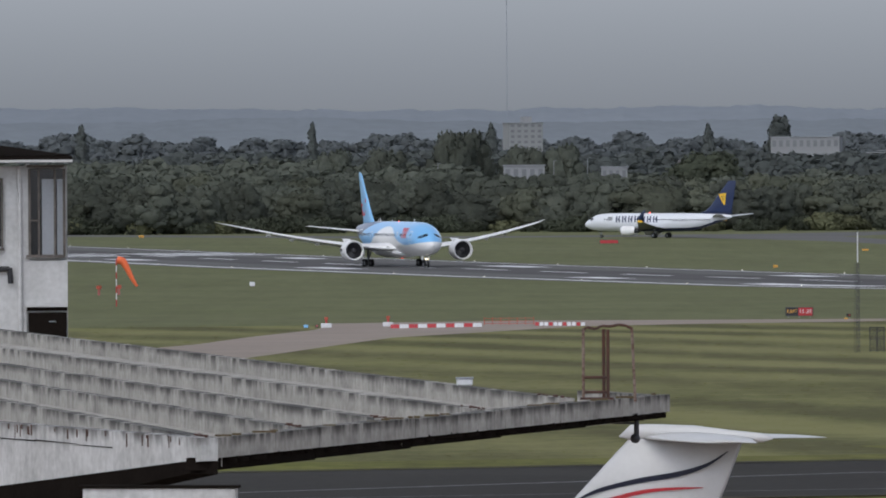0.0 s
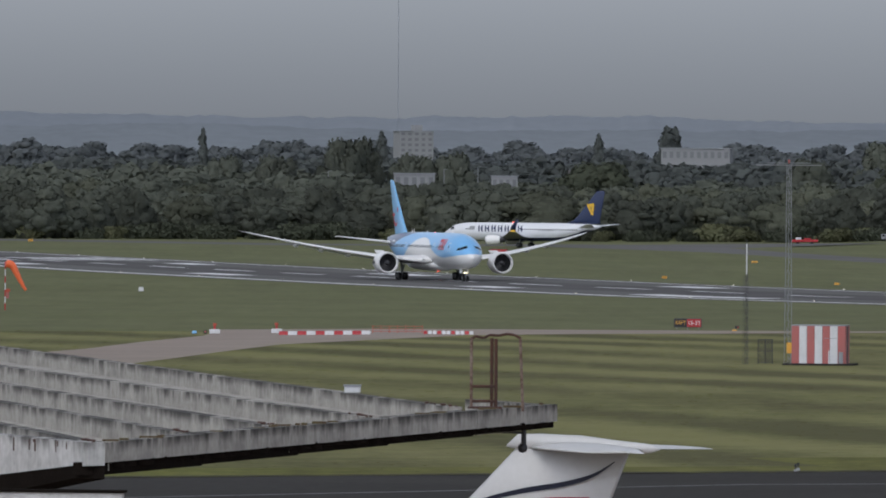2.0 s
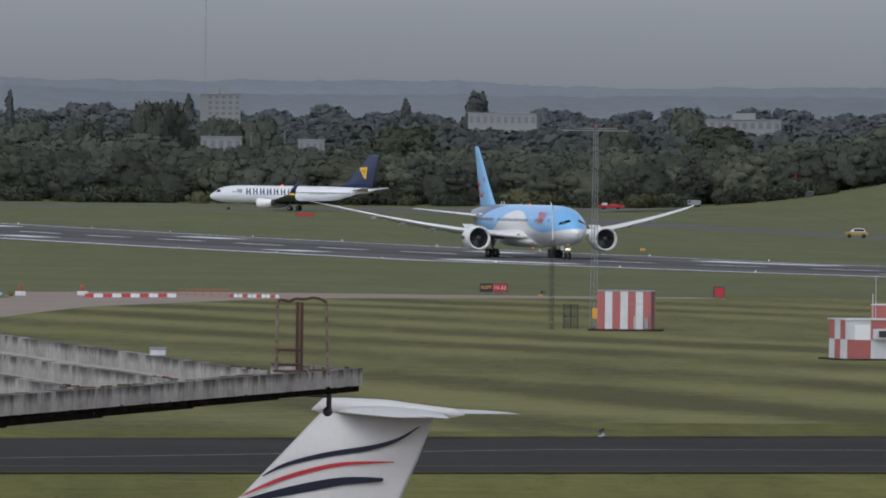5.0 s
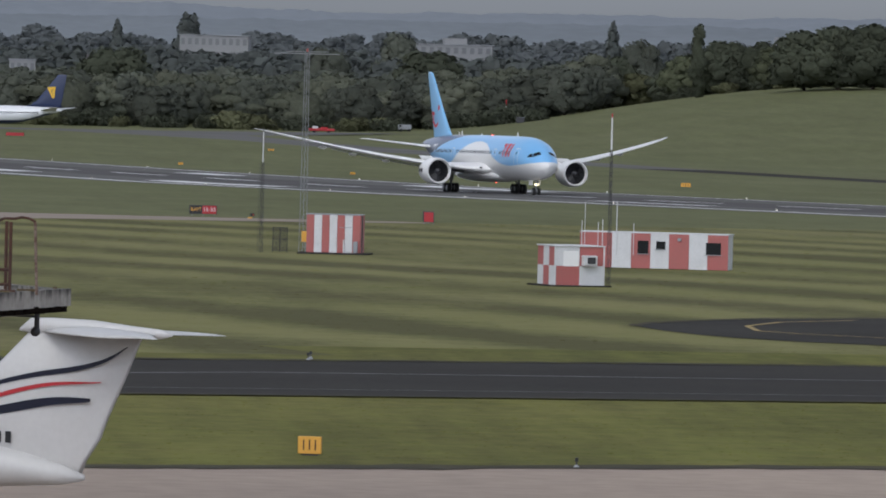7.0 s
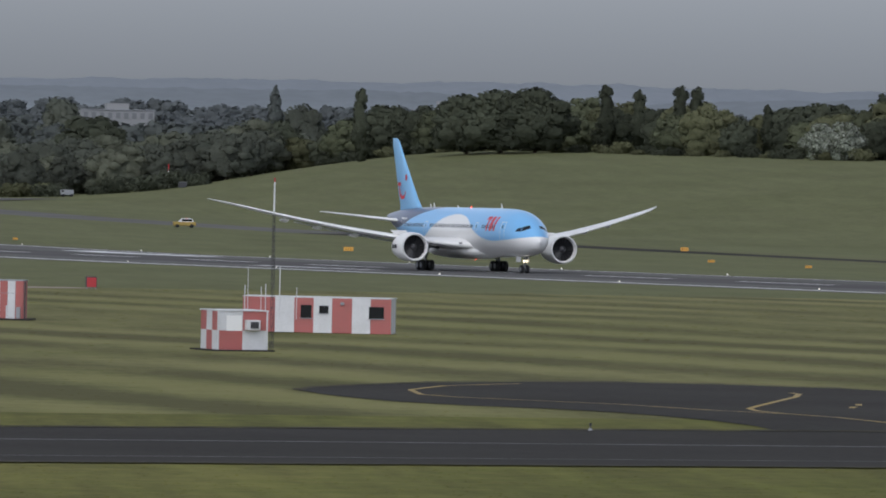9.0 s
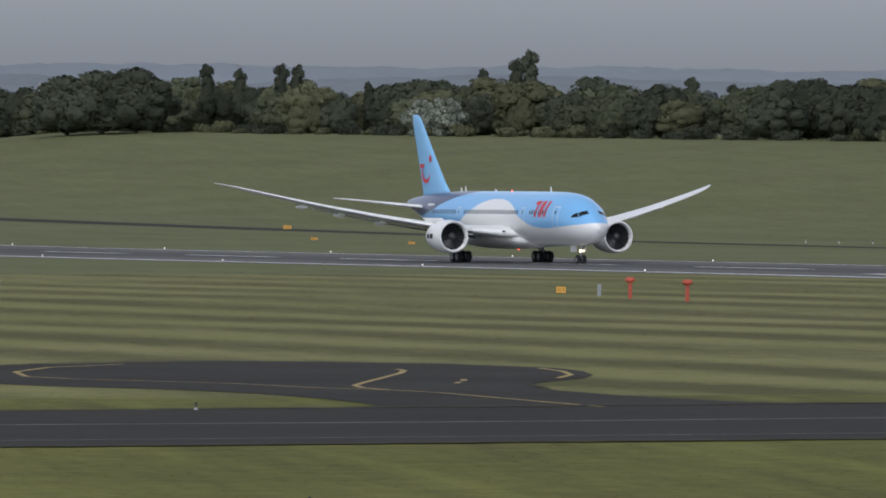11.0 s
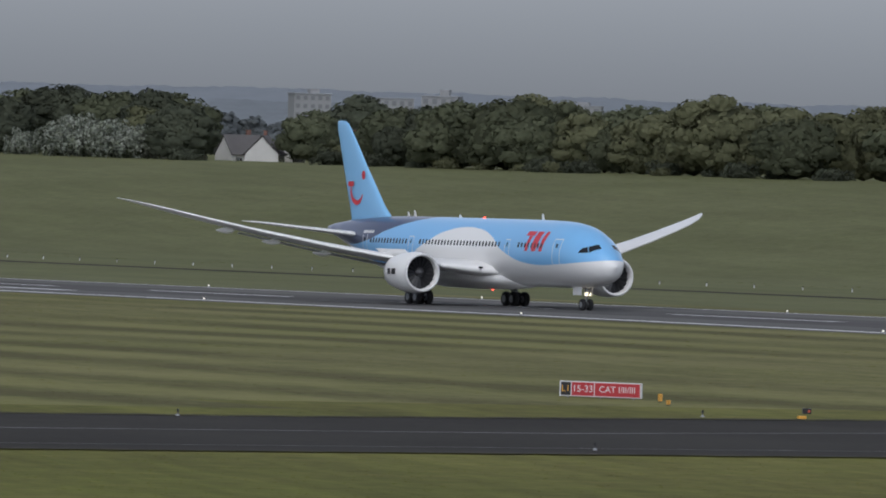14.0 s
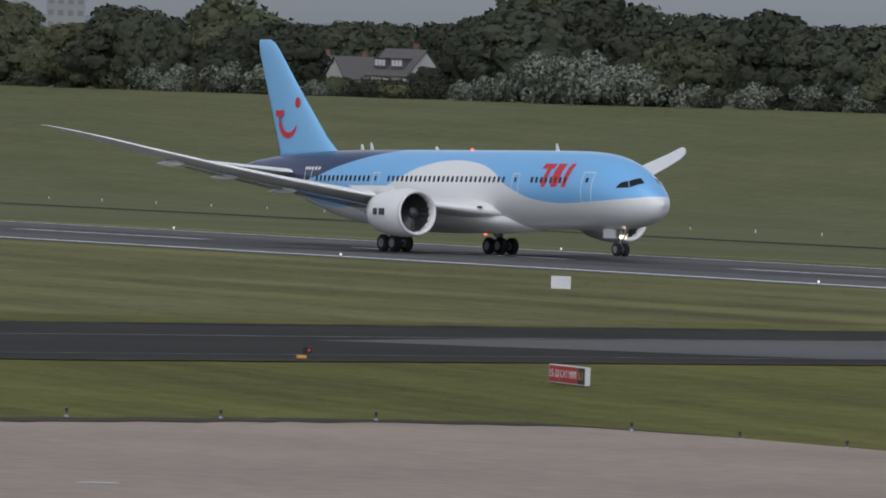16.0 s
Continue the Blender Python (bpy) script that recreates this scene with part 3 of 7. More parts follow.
structure("link_taxiway", drape([(574.6, 120.2), (685.9, 158.7), (774.4, 188.5), (847.0, 223.5), (858.5, 238.6), (862.6, 253.4), (873.0, 273.9), (883.5, 274.0), (890.8, 253.0), (905.7, 232.3), (895.2, 212.0), (862.3, 203.6), (840.1, 197.5), (789.7, 180.2), (743.8, 165.5), (577.0, 102.3)], 0.02, range(570, 860, 20)),
          M["concrete_link"], "pale concrete link taxiway closed by barriers", "taxiway")
structure("apron", drape([(-300, -300), (240, -300), (281.8, 42.7), (286.3, 82.5), (290.6, 102.2), (294.1, 172.5), (298.0, 189.3), (297.4, 197.5), (289.5, 200.3), (279.1, 201.1), (180, 196), (-300, 230)], 0.03, range(-250, 290, 30)),
          M["concrete_apron"], "broad pinkish concrete apron", "apron")
structure("far_taxiway", drape([(1700, 570), (1900, 582), (2080, 604), (2215, 600), (2225, 540), (2420, 440), (2440, 460), (2262, 560), (2262, 640), (2300, 690), (2250, 698), (2190, 640), (2080, 622), (1900, 600), (1700, 586)], 0.02, range(1700, 2300, 100)),
          M["runway"], "grey taxiway beyond the runway", "taxiway")
structure("far_road", drape([(350, 497), (740, 522), (1000, 537), (1228, 552), (1400, 563), (1700, 570), (1700, 586), (1400, 573), (1228, 560), (1000, 544), (740, 528), (350, 502)], 0.03, range(400, 1700, 60)),
          M["asphalt"], "narrow dark perimeter road along the foot of the bank", "road")


def ragged_edges():
    """Dark strips of bare soil and rank grass along the pavings."""
    bm = bmesh.new()
    rng = random.Random(5)
    lines = [[(281.8, 42.7), (286.3, 82.5), (290.6, 102.2), (294.1, 172.5), (298.0, 189.3), (297.3, 197.7), (289.2, 200.6)],
             [(345.6, 66.7), (348.3, 121.8), (350.7, 166.0), (354.5, 209.9), (367.6, 257.9), (382.4, 309.6)], [(380.5, 65.2), (387.7, 113.7), (391.7, 145.9), (396.0, 198.5), (406.2, 244.3), (420.0, 294.5)],
             [(446.5, 150.0), (452.5, 152.9), (460.0, 158.4), (466.6, 163.9), (471.0, 170.4), (472.3, 176.0), (469.7, 180.7), (463.5, 185.1), (453.4, 187.0)], [(424.3, 173.5), (417.0, 171.4), (408.0, 171.3), (402.7, 171.9), (396.8, 173.0), (393.0, 176.2)]]
    for k, line in enumerate(lines):
        pts, more = [], 2.2 if k == 0 else 1.0
        for (q0, p0), (q1, p1) in zip(line, line[1:]):
            n = max(2, int(math.hypot(q1 - q0, p1 - p0) / 1.2))
            pts += [(q0 + (q1 - q0) * i / n, p0 + (p1 - p0) * i / n) for i in range(n)]
        prev = None
        for q, p in pts:
            w = more * 0.35 + 0.75 * more * abs(noise.noise((q * 0.35, p * 0.35, 3))) + rng.random() * 0.3
            a, b = on_ground(q - w, p, 0.05), on_ground(q + w, p, 0.05)
            now = (bm.verts.new(a), bm.verts.new(b))
            if prev:
                bm.faces.new((prev[0], prev[1], now[1], now[0]))
            prev = now
    structure("paving_verges", bm, M["soil"], "dark ragged soil verges along the paving edges", "verge", kind="stuff")


ragged_edges()


def grass_tufts():
    """Upstanding tufts of rank grass over the nearer field."""
    r = np.random.default_rng(3)
    for q0, q1, p0, p1, count, wide, tall, mat in ((282, 352, 20, 330, 16000, 0.10, 0.03, "verge_grass"), (385, 520, 20, 370, 9000, 0.16, 0.03, "grass"), (520, 900, 60, 376, 5000, 0.30, 0.05, "grass"), (560, 1500, 605, 800, 2500, 0.6, 0.08, "bank_grass")):
        q, p = r.uniform(q0, q1, count), r.uniform(p0, p1, count)
        keep = np.ones(count, bool)
        for poly in PAVED:
            if max(a[0] for a in poly) - min(a[0] for a in poly) < 60 and len(poly) < 8:
                continue
            inside = np.zeros(count, bool)
            for (qa, pa), (qb, pb) in zip(poly, poly[1:] + poly[:1]):
                cross = (pa > p) != (pb > p)
                inside ^= cross & (q < (qb - qa) * (p - pa) / ((pb - pa) or 1e-9) + qa)
            keep &= ~inside
        q, p = q[keep], p[keep]
        z = np.interp(q, KQ, KZ)
        a1, a2 = np.clip((2605 - 2.4 * np.maximum(0, 810 - p) - q) / 360, 0, 1), np.clip((p - 630) / 180, 0, 1)
        z = z + 14.4 * (a1 * a1 * (3 - 2 * a1)) * (a2 * a2 * (3 - 2 * a2))
        k = len(q)
        x, y = -q * FW.x + p * LF.x, -q * FW.y + p * LF.y
        c = np.stack([x, y, z - 0.02], 1)
        a = r.uniform(-0.5, 0.5, k)
        u = np.stack([np.cos(a), np.sin(a), 0 * a], 1) * (wide * r.uniform(0.4, 1.3, k))[:, None]
        h = np.stack([r.normal(size=k) * 0.03, r.normal(size=k) * 0.03, 0.6 * tall * r.uniform(0.4, 1.3, k) + 0.02], 1)
        quads = np.stack([c - u, c + u, c + u * r.uniform(0.1, 0.8, (k, 1)) + h, c - u * r.uniform(0.1, 0.8, (k, 1)) + h * r.uniform(0.6, 1.0, (k, 1))], 1)
        lean = np.stack([r.normal(size=k) * 0.22, r.normal(size=k) * 0.22 - 0.05, np.ones(k)], 1)
        lean /= np.linalg.norm(lean, axis=1)[:, None]
        ob = new("grass_tufts", quads_mesh("grass_tufts", np.concatenate([quads, np.repeat(lean[:, None, :], 4, 1)], 2), M[mat]))
        tagged(ob, "rank green and straw-coloured tufts across the field", "grass", "", "stuff")


grass_tufts()


def loop_paint():
    bm = bmesh.new()
    for line in ([(451.1, 177.2), (448.9, 176.8), (444.0, 174.7), (427.4, 166.2), (423.9, 164.5), (420.3, 163.5), (416.6, 163.4), (412.0, 164.1), (402.4, 163.6), (391.0, 163.2)], [(465.0, 168.0), (458.0, 161.5), (448.8, 156.6), (441.0, 154.4), (437.0, 155.1), (428.4, 159.9), (420.7, 161.4), (416.6, 163.4)],
                 [(452.0, 185.2), (446.0, 184.0), (439.8, 181.9), (434.4, 179.0)], [(433.0, 173.6), (430.6, 172.6)], [(428.6, 171.6), (426.5, 170.6)]):
        for (q0, p0), (q1, p1) in zip(line, line[1:]):
            d = Vector((q1 - q0, p1 - p0)).normalized()
            nx, ny = -d.y * 0.16, d.x * 0.16
            add_to(bm, drape([(q0 - nx, p0 - ny), (q1 - nx, p1 - ny), (q1 + nx, p1 + ny), (q0 + nx, p0 + ny)], 0.045))
    structure("loop_paint", bm, M["line_yellow"], "worn yellow guide lines on the holding loop", "marking")
    bm = bmesh.new()
    for q, p, a in ((251.9, 151.5, 1.4), (230, 168, 12)):
        add_to(bm, strip(q, q + 0.5, p - a / 2, p + a / 2, 0.05))
    structure("apron_paint", bm, M["line_white"], "short white stand markings on the apron", "marking")


loop_paint()

# ---- airliners ----
def airfoil(le, chord, z, y, thick, n=9, bend=0.02):
    """A closed wing section at y, from its leading edge x backwards."""
    up, low = [], []
    for i in range(n + 1):
        c = 0.5 * (1 - math.cos(math.pi * i / n))
        t = thick * chord * 5 * (0.2969 * math.sqrt(c) - 0.126 * c - 0.3516 * c * c + 0.2843 * c ** 3 - 0.1015 * c ** 4)
        camber = bend * chord * 4 * c * (1 - c)
        up.append((le - c * chord, y, z + camber + t))
        low.append((le - c * chord, y, z + camber - t * (0.8 if bend else 1.0)))
    return up + low[-2:0:-1]


def wing_skin(rows, side):
    bm = bmesh.new()
    loft(bm, [airfoil(le, ch, z, side * y, th) for y, le, ch, z, th in rows])
    return bm


def fin_skin(rows):
    """An upright surface: rows of height, leading edge, chord, thickness."""
    bm = bmesh.new()
    rings = []
    for z, le, ch, th in rows:
        rings.append([(x, zz, z) for x, yy, zz in airfoil(le, ch, 0, 0, th, bend=0.0)])
    loft(bm, [[(x, y, z) for x, y, z in r] for r in rings])
    return bm


class Body:
    """A fuselage given by stations: distance from the nose, half width, top, bottom."""

    def __init__(self, keys, front):
        self.keys, self.front = keys, front

    def at(self, s):
        return curve_through(self.keys, s)

    def skin(self, n=44, step=0.45):
        bm = bmesh.new()
        end = self.keys[-1][0]
        ss = [0.0, 0.08, 0.2, 0.4, 0.7] + [1.0 + step * i for i in range(int((end - 1.3) / step) + 1)] + [end]
        rings = []
        for s in ss:
            w, top, bot = self.at(s)
            rings.append([(self.front - s, w * math.cos(2 * math.pi * i / n), (top + bot) / 2 + (top - bot) / 2 * math.sin(2 * math.pi * i / n)) for i in range(n)])
        return loft(bm, rings)

    def side(self, s, z, sign, out=0.03):
        """The point of the skin at a station and height, pushed outwards."""
        w, top, bot = self.at(s)
        c, h = (top + bot) / 2, (top - bot) / 2
        u = max(-0.98, min(0.98, (z - c) / h))
        y = w * math.sqrt(1 - u * u)
        nrm = Vector((0, y / (w * w), (z - c) / (h * h))).normalized()
        return Vector((self.front - s, sign * (y + out * nrm.y), z + out * nrm.z))

    def patch(self, corners, sign, nu=4, nv=4, out=0.03):
        """A thin plate on the skin between four corners (station, height)."""
        bm = bmesh.new()
        (a, b, c, d) = corners
        outer, inner = [], []
        for j in range(nv + 1):
            for i in range(nu + 1):
                u, v = i / nu, j / nv
                s = (a[0] * (1 - u) + b[0] * u) * (1 - v) + (d[0] * (1 - u) + c[0] * u) * v
                z = (a[1] * (1 - u) + b[1] * u) * (1 - v) + (d[1] * (1 - u) + c[1] * u) * v
                outer.append(bm.verts.new(self.side(s, z, sign, out)))
        for j in range(nv):
            for i in range(nu):
                k = j * (nu + 1) + i
                bm.faces.new((outer[k], outer[k + 1], outer[k + nu + 2], outer[k + nu + 1]))
        return bm


def patch_group(name, body, quads, sign, mat, parent, label="", out=0.03):
    bm = bmesh.new()
    for qd in quads:
        add_to(bm, body.patch(qd, sign, 3, 5, out))
    return part(name, bm, mat, parent, label, True)


def engine(parent, x, y, z, r, length, cowl, ring, label):
    """A turbofan: cowl with a scalloped tail edge, bright lip, fan of blades, spinner, core and plug."""
    bm = bmesh.new()
    lathe(bm, (x, y, z), [(-0.95, r * 0.82), (-0.42, r * 0.82), (-0.10, r * 0.845), (0.0, r * 0.90), (-0.05, r * 0.955), (-0.35, r * 1.0), (-length * 0.3, r * 1.04), (-length * 0.62, r * 0.98), (-length * 0.9, r * 0.84), (-length, r * 0.78), (-length * 0.96, r * 0.70), (-length * 0.7, r * 0.62)], 36, False)
    cow = part("engine", bm, cowl, parent, label, True)
    bm = bmesh.new()
    lathe(bm, (x + 0.012, y, z), [(-0.16, r * 0.83), (-0.03, r * 0.865), (0.015, r * 0.90), (-0.03, r * 0.955), (-0.20, r * 0.995), (-0.21, r * 0.94)], 36, False)
    part("inlet_lip", bm, ring, cow, "smooth pale inlet lip", True)
    bm = bmesh.new()
    lathe(bm, (x - 0.75, y, z), [(-0.08, r * 0.83), (0.0, r * 0.83), (0.01, r * 0.1)], 36)
    part("fan_disc", bm, M["black"], cow)
    bm = bmesh.new()
    loft(bm, [[(0.02, -0.05, r * 0.25), (-0.08, 0.10, r * 0.25), (-0.09, 0.09, r * 0.25), (0.01, -0.06, r * 0.25)], [(0.10, -0.16, r * 0.81), (-0.14, 0.16, r * 0.81), (-0.15, 0.15, r * 0.81), (0.09, -0.17, r * 0.81)]])
    blade = mesh_of(bm, "fan_blade", M["black"])
    for i in range(18):
        part("fan_blade", blade, None, cow).matrix_basis = Matrix.Translation((x - 0.62, y, z)) @ Matrix.Rotation(2 * math.pi * i / 18, 4, "X")
    bm = bmesh.new()
    lathe(bm, (x, y, z), [(-0.70, r * 0.27), (-0.52, r * 0.22), (-0.34, r * 0.12), (-0.24, 0.02)], 20)
    part("spinner", bm, M["dark_metal"], cow, "dark fan spinner", True)
    bm = bmesh.new()
    lathe(bm, (x, y, z), [(-length * 0.7, r * 0.60), (-length * 1.05, r * 0.48), (-length * 1.2, r * 0.40), (-length * 1.2, r * 0.28), (-length * 1.42, 0.05)], 24)
    part("exhaust_cone", bm, M["dark_metal"], cow, "", True)
    return cow


def wheel_mesh(r, w):
    bm = bmesh.new()
    n = 22
    prof = [(-w / 2, r * 0.55), (-w / 2, r * 0.86), (-w * 0.36, r * 0.97), (-w * 0.12, r), (w * 0.12, r), (w * 0.36, r * 0.97), (w / 2, r * 0.86), (w / 2, r * 0.55)]
    loft(bm, [[(rr * math.cos(2 * math.pi * i / n), yy, rr * math.sin(2 * math.pi * i / n)) for i in range(n)] for yy, rr in prof])
    return mesh_of(bm, "tyre", M["tyre"], True)


def hub_mesh(r, w):
    bm = bmesh.new()
    rod(bm, (0, -w / 2 - 0.02, 0), (0, w / 2 + 0.02, 0), r * 0.5, n=16)
    rod(bm, (0, -w / 2 - 0.06, 0), (0, w / 2 + 0.06, 0), r * 0.2, n=12)
    return mesh_of(bm, "hub", M["galv"])


def gear(parent, name, x, y, top, wheels, r, w, strut):
    leg = part(name, rods(((x, y, r), (x, y, top), strut * 0.7), ((x, y, r + (top - r) * 0.42), (x, y, top), strut), ((x - 0.1, y, r * 1.6), (x - (1.6 if name == "main_gear" else -1.2), y * 0.75, top), strut * 0.45)), M["galv"], parent, "grey landing gear leg")
    tyre, hub = wheel_mesh(r, w), hub_mesh(r, w)
    for dx, dy in wheels:
        part("wheel", tyre, None, leg, "black tyre").location = (x + dx, y + dy, r)
        part("hub", hub, None, leg).location = (x + dx, y + dy, r)
    xs = sorted({dx for dx, dy in wheels})
    bm = bmesh.new()
    for dx in xs:
        ys = [dy for d, dy in wheels if d == dx]
        rod(bm, (x + dx, y + min(ys), r), (x + dx, y + max(ys), r), 0.09)
    if len(xs) > 1:
        rod(bm, (x + xs[0], y, r), (x + xs[-1], y, r), 0.14)
    part("axle_beam", bm, M["dark_metal"], leg)
    return leg


WINGS = {}


def widebody():
    """The blue and white twin-jet that rolls down the runway; origin on the ground between the main wheels, nose along x."""
    jet = thing("wide_body_airliner", "light-blue and white twin-engine jet airliner rolling along the runway", "airliner")
    front = 28.3
    body = Body([(-1, 0.0, 3.95, 3.85), (0, 0.05, 3.98, 3.82), (0.4, 0.80, 4.70, 3.10), (1.2, 1.42, 5.35, 2.62), (2.5, 2.02, 6.15, 2.27), (4, 2.45, 6.92, 2.08), (6, 2.75, 7.52, 1.98), (8.5, 2.88, 7.80, 1.94), (12, 2.89, 7.88, 1.92),
                 (20, 2.89, 7.90, 1.92), (36, 2.89, 7.90, 1.92), (40, 2.82, 7.88, 2.25), (44, 2.52, 7.80, 3.00), (48, 1.98, 7.62, 4.05), (52, 1.28, 7.35, 5.15), (55, 0.66, 7.05, 5.90), (56.4, 0.30, 6.82, 6.20), (56.8, 0.06, 6.55, 6.42), (57.5, 0.0, 6.5, 6.45)], front)
    body.keys = body.keys[1:-1]
    paint = livery_material("light_blue_livery", (0.78, 0.77, 0.75), (0.20, 0.475, 0.79), (0.012, 0.026, 0.085),
                            [(0, -0.12), (3, -0.22), (7, -0.31), (10, -0.33), (13, -0.24), (15, -0.08), (17, 0.15), (19, 0.48), (22, 0.68), (25, 0.72), (28, 0.60), (30.5, 0.34), (32.5, 0.08), (35, -0.25), (39, -0.50), (43, -0.40), (48, 0.0), (52, 0.3), (57, 0.5)],
                            [(0, 1.28), (27, 1.25), (30, 1.2), (33, 1.02), (36, 0.86), (40, 0.56), (44, 0.22), (48, 0.10), (52, 0.25), (57, 0.45)], 57.0, 4.9, 3.0, front)
    fus = part("fuselage", body.skin(), paint, jet, "light-blue fuselage with a white wave and dark tail", True)
    # wing-body fairing
    bm = bmesh.new()
    rings = []
    for s, w, top, bot in ((15.5, 0.6, 2.6, 2.0), (17.5, 2.2, 3.3, 1.72), (20, 2.95, 3.8, 1.58), (26, 3.15, 3.9, 1.52), (31, 3.0, 3.6, 1.58), (34, 2.4, 3.1, 1.75), (37, 0.8, 2.5, 2.0)):
        rings.append([(front - s, w * math.cos(a), (top + bot) / 2 + (top - bot) / 2 * math.sin(a)) for a in (2 * math.pi * i / 24 for i in range(24))])
    part("belly_fairing", loft(bm, rings), M["wing_white"], jet, "white wing-to-body fairing", True)
    win = boxes(((0, 0, 0), (0.28, 0.05, 0.46)), bevel=0.02)
    win = mesh_of(win, "cabin_window", M["glass"])
    for sign in (-1, 1):
        z = 5.62
        for s in [8.9 + 0.62 * i for i in range(0, 8)] + [17.0 + 0.62 * i for i in range(26)] + [35.3 + 0.62 * i for i in range(13)]:
            at = body.side(s, z, sign, 0.0)
            w, top, bot = body.at(s)
            ob = part("cabin_window", win, None, fus)
            ob.matrix_basis = Matrix.Translation(at) @ pose(0, 0, 0, sign * 14, 0, 0)
        # cockpit panes
        for k, quad in enumerate((((1.62, 5.48), (2.18, 5.12), (2.52, 5.62), (2.18, 5.86)), ((2.24, 5.12), (3.25, 5.08), (3.0, 5.5), (2.58, 5.62)))):
            part("cockpit_window", body.patch(quad, sign, 4, 4, 0.02), M["glass"], fus, "dark cockpit pane", True)
        # the three red shapes forward of the wing
        quads = [((11.95, 5.1), (11.4, 5.1), (11.05, 6.45), (11.6, 6.45)), ((12.35, 6.46), (10.85, 6.46), (10.75, 6.85), (12.25, 6.85)), ((10.75, 5.35), (9.75, 5.35), (9.4, 6.85), (10.45, 6.85)), ((10.6, 5.1), (9.95, 5.1), (9.75, 5.345), (10.75, 5.345)), ((9.3, 5.1), (8.72, 5.1), (8.3, 6.85), (8.88, 6.85))]
        patch_group("red_emblem", body, quads, sign, M["red"], jet, "bold slanted red emblem", 0.025)
        # doors: thin outlines
        for s0, wide, z0, z1, col in ((5.6, 1.25, 3.95, 6.25, "white"), (14.9, 0.95, 4.05, 6.1, "wing_white"), (33.8, 0.95, 4.05, 6.1, "wing_white"), (43.7, 1.1, 4.7, 6.4, "wing_white")):
            e = 0.07
            quads = [((s0, z0), (s0 + wide, z0), (s0 + wide, z0 + e), (s0, z0 + e)), ((s0, z1 - e), (s0 + wide, z1 - e), (s0 + wide, z1), (s0, z1)), ((s0, z0), (s0 + e, z0), (s0 + e, z1), (s0, z1)), ((s0 + wide - e, z0), (s0 + wide, z0), (s0 + wide, z1), (s0 + wide - e, z1))]
            patch_group("cabin_door", body, quads, sign, M[col], jet, "pale outlined cabin door", 0.02)
            part("door_pane", body.patch(((s0 + wide * 0.4, 5.45), (s0 + wide * 0.62, 5.45), (s0 + wide * 0.62, 5.8), (s0 + wide * 0.4, 5.8)), sign, 2, 2, 0.03), M["glass"], jet)
        # unreadable small writing aft
        patch_group("small_lettering", body, [((45.6 + 0.5 * k, 6.25), (45.95 + 0.5 * k, 6.25), (45.95 + 0.5 * k, 6.5), (45.6 + 0.5 * k, 6.5)) for k in range(-6, -1)], sign, M["white"], jet, "short white bars", 0.02)
        # wings
        rows = []
        for y, le, ch in ((1.5, 11.0, 13.4), (2.9, 9.9, 12.2), (6.5, 7.3, 9.4), (10.5, 4.5, 7.2), (15, 1.45, 5.9), (20, -2.0, 4.65), (24, -4.75, 3.75), (26.6, -6.65, 3.05), (28.2, -8.2, 2.2), (29.4, -9.8, 1.25), (30.0, -10.9, 0.5)):
            z = 3.15 + 5.2 * (max(0, y - 2.0) / 28.0) ** 1.45
            rows.append((y, le, ch, z, 0.13 if y < 3 else 0.105 - 0.001 * y))
        wing = WINGS[sign] = part("wing", wing_skin(rows, sign), M["wing_white"], jet, "long swept white wing with raked tip", True)
        sl = [(y, le + 0.05, 0.16 * ch, z + 0.0, 0.30) for y, le, ch, z, th in rows[2:9]]
        part("leading_edge_slat", wing_skin(sl, sign), M["white"], wing, "bright leading edge", True)
        for y in (7.0, 13.4, 17.6, 21.4):  # flap track fairings
            r = curve_through([(a, b, c, d) for a, b, c, d, e in rows], y)
            te = r[0] - r[1]
            bm = bmesh.new()
            lathe(bm, (te + 1.3, sign * y, r[2] - 0.38), [(1.5, 0.03), (0.9, 0.20), (0.0, 0.27), (-1.2, 0.20), (-2.3, 0.03)], 12)
            part("flap_track_fairing", bm, M["wing_white"], wing, "", True)
        fl = [(y, le - ch * 0.80, ch * 0.26, z - 0.16 - 0.02 * ch, 0.12) for y, le, ch, z, th in rows[1:6]]
        part("flap", wing_skin(fl, sign), M["wing_under"], wing, "slightly lowered grey flap", True)
        eng = engine(jet, 10.2, sign * 9.79, 2.92, 1.78, 5.0, M["white"], M["wing_white"], "white engine with a pale inlet lip")
        py = fin_skin([(4.2, 8.4, 5.2, 0.09), (5.1, 6.6, 6.0, 0.07)])
        bmesh.ops.translate(py, vec=(0, sign * 9.79, -0.15), verts=py.verts)
        part("engine_pylon", py, M["wing_white"], jet, "", True)
        # unreadable writing on the cowl
        for k in range(6):
            if k != 3:
                rr = 1.78 * 1.04
                part("cowl_bar", boxes(((10.2 - 1.9 - 0.26 * k, sign * (9.79 + rr), 2.97), (0.16, 0.05, 0.5))), M["dark_metal"], eng)
        # stabiliser
        st = [(0.6, -17.2, 5.6, 5.95, 0.1), (2.0, -18.6, 4.9, 6.05, 0.1), (6.0, -22.0, 3.3, 6.55, 0.09), (9.2, -24.7, 2.0, 6.95, 0.08), (9.85, -25.6, 1.2, 7.0, 0.07)]
        part("stabiliser", wing_skin(st, sign), M["wing_white"], jet, "white tailplane", True)
        gear(jet, "main_gear", 0.0, sign * 4.9, 3.4, [(0.73, 0.56), (0.73, -0.56), (-0.73, 0.56), (-0.73, -0.56)], 0.66, 0.50, 0.26)
        bm = bmesh.new()
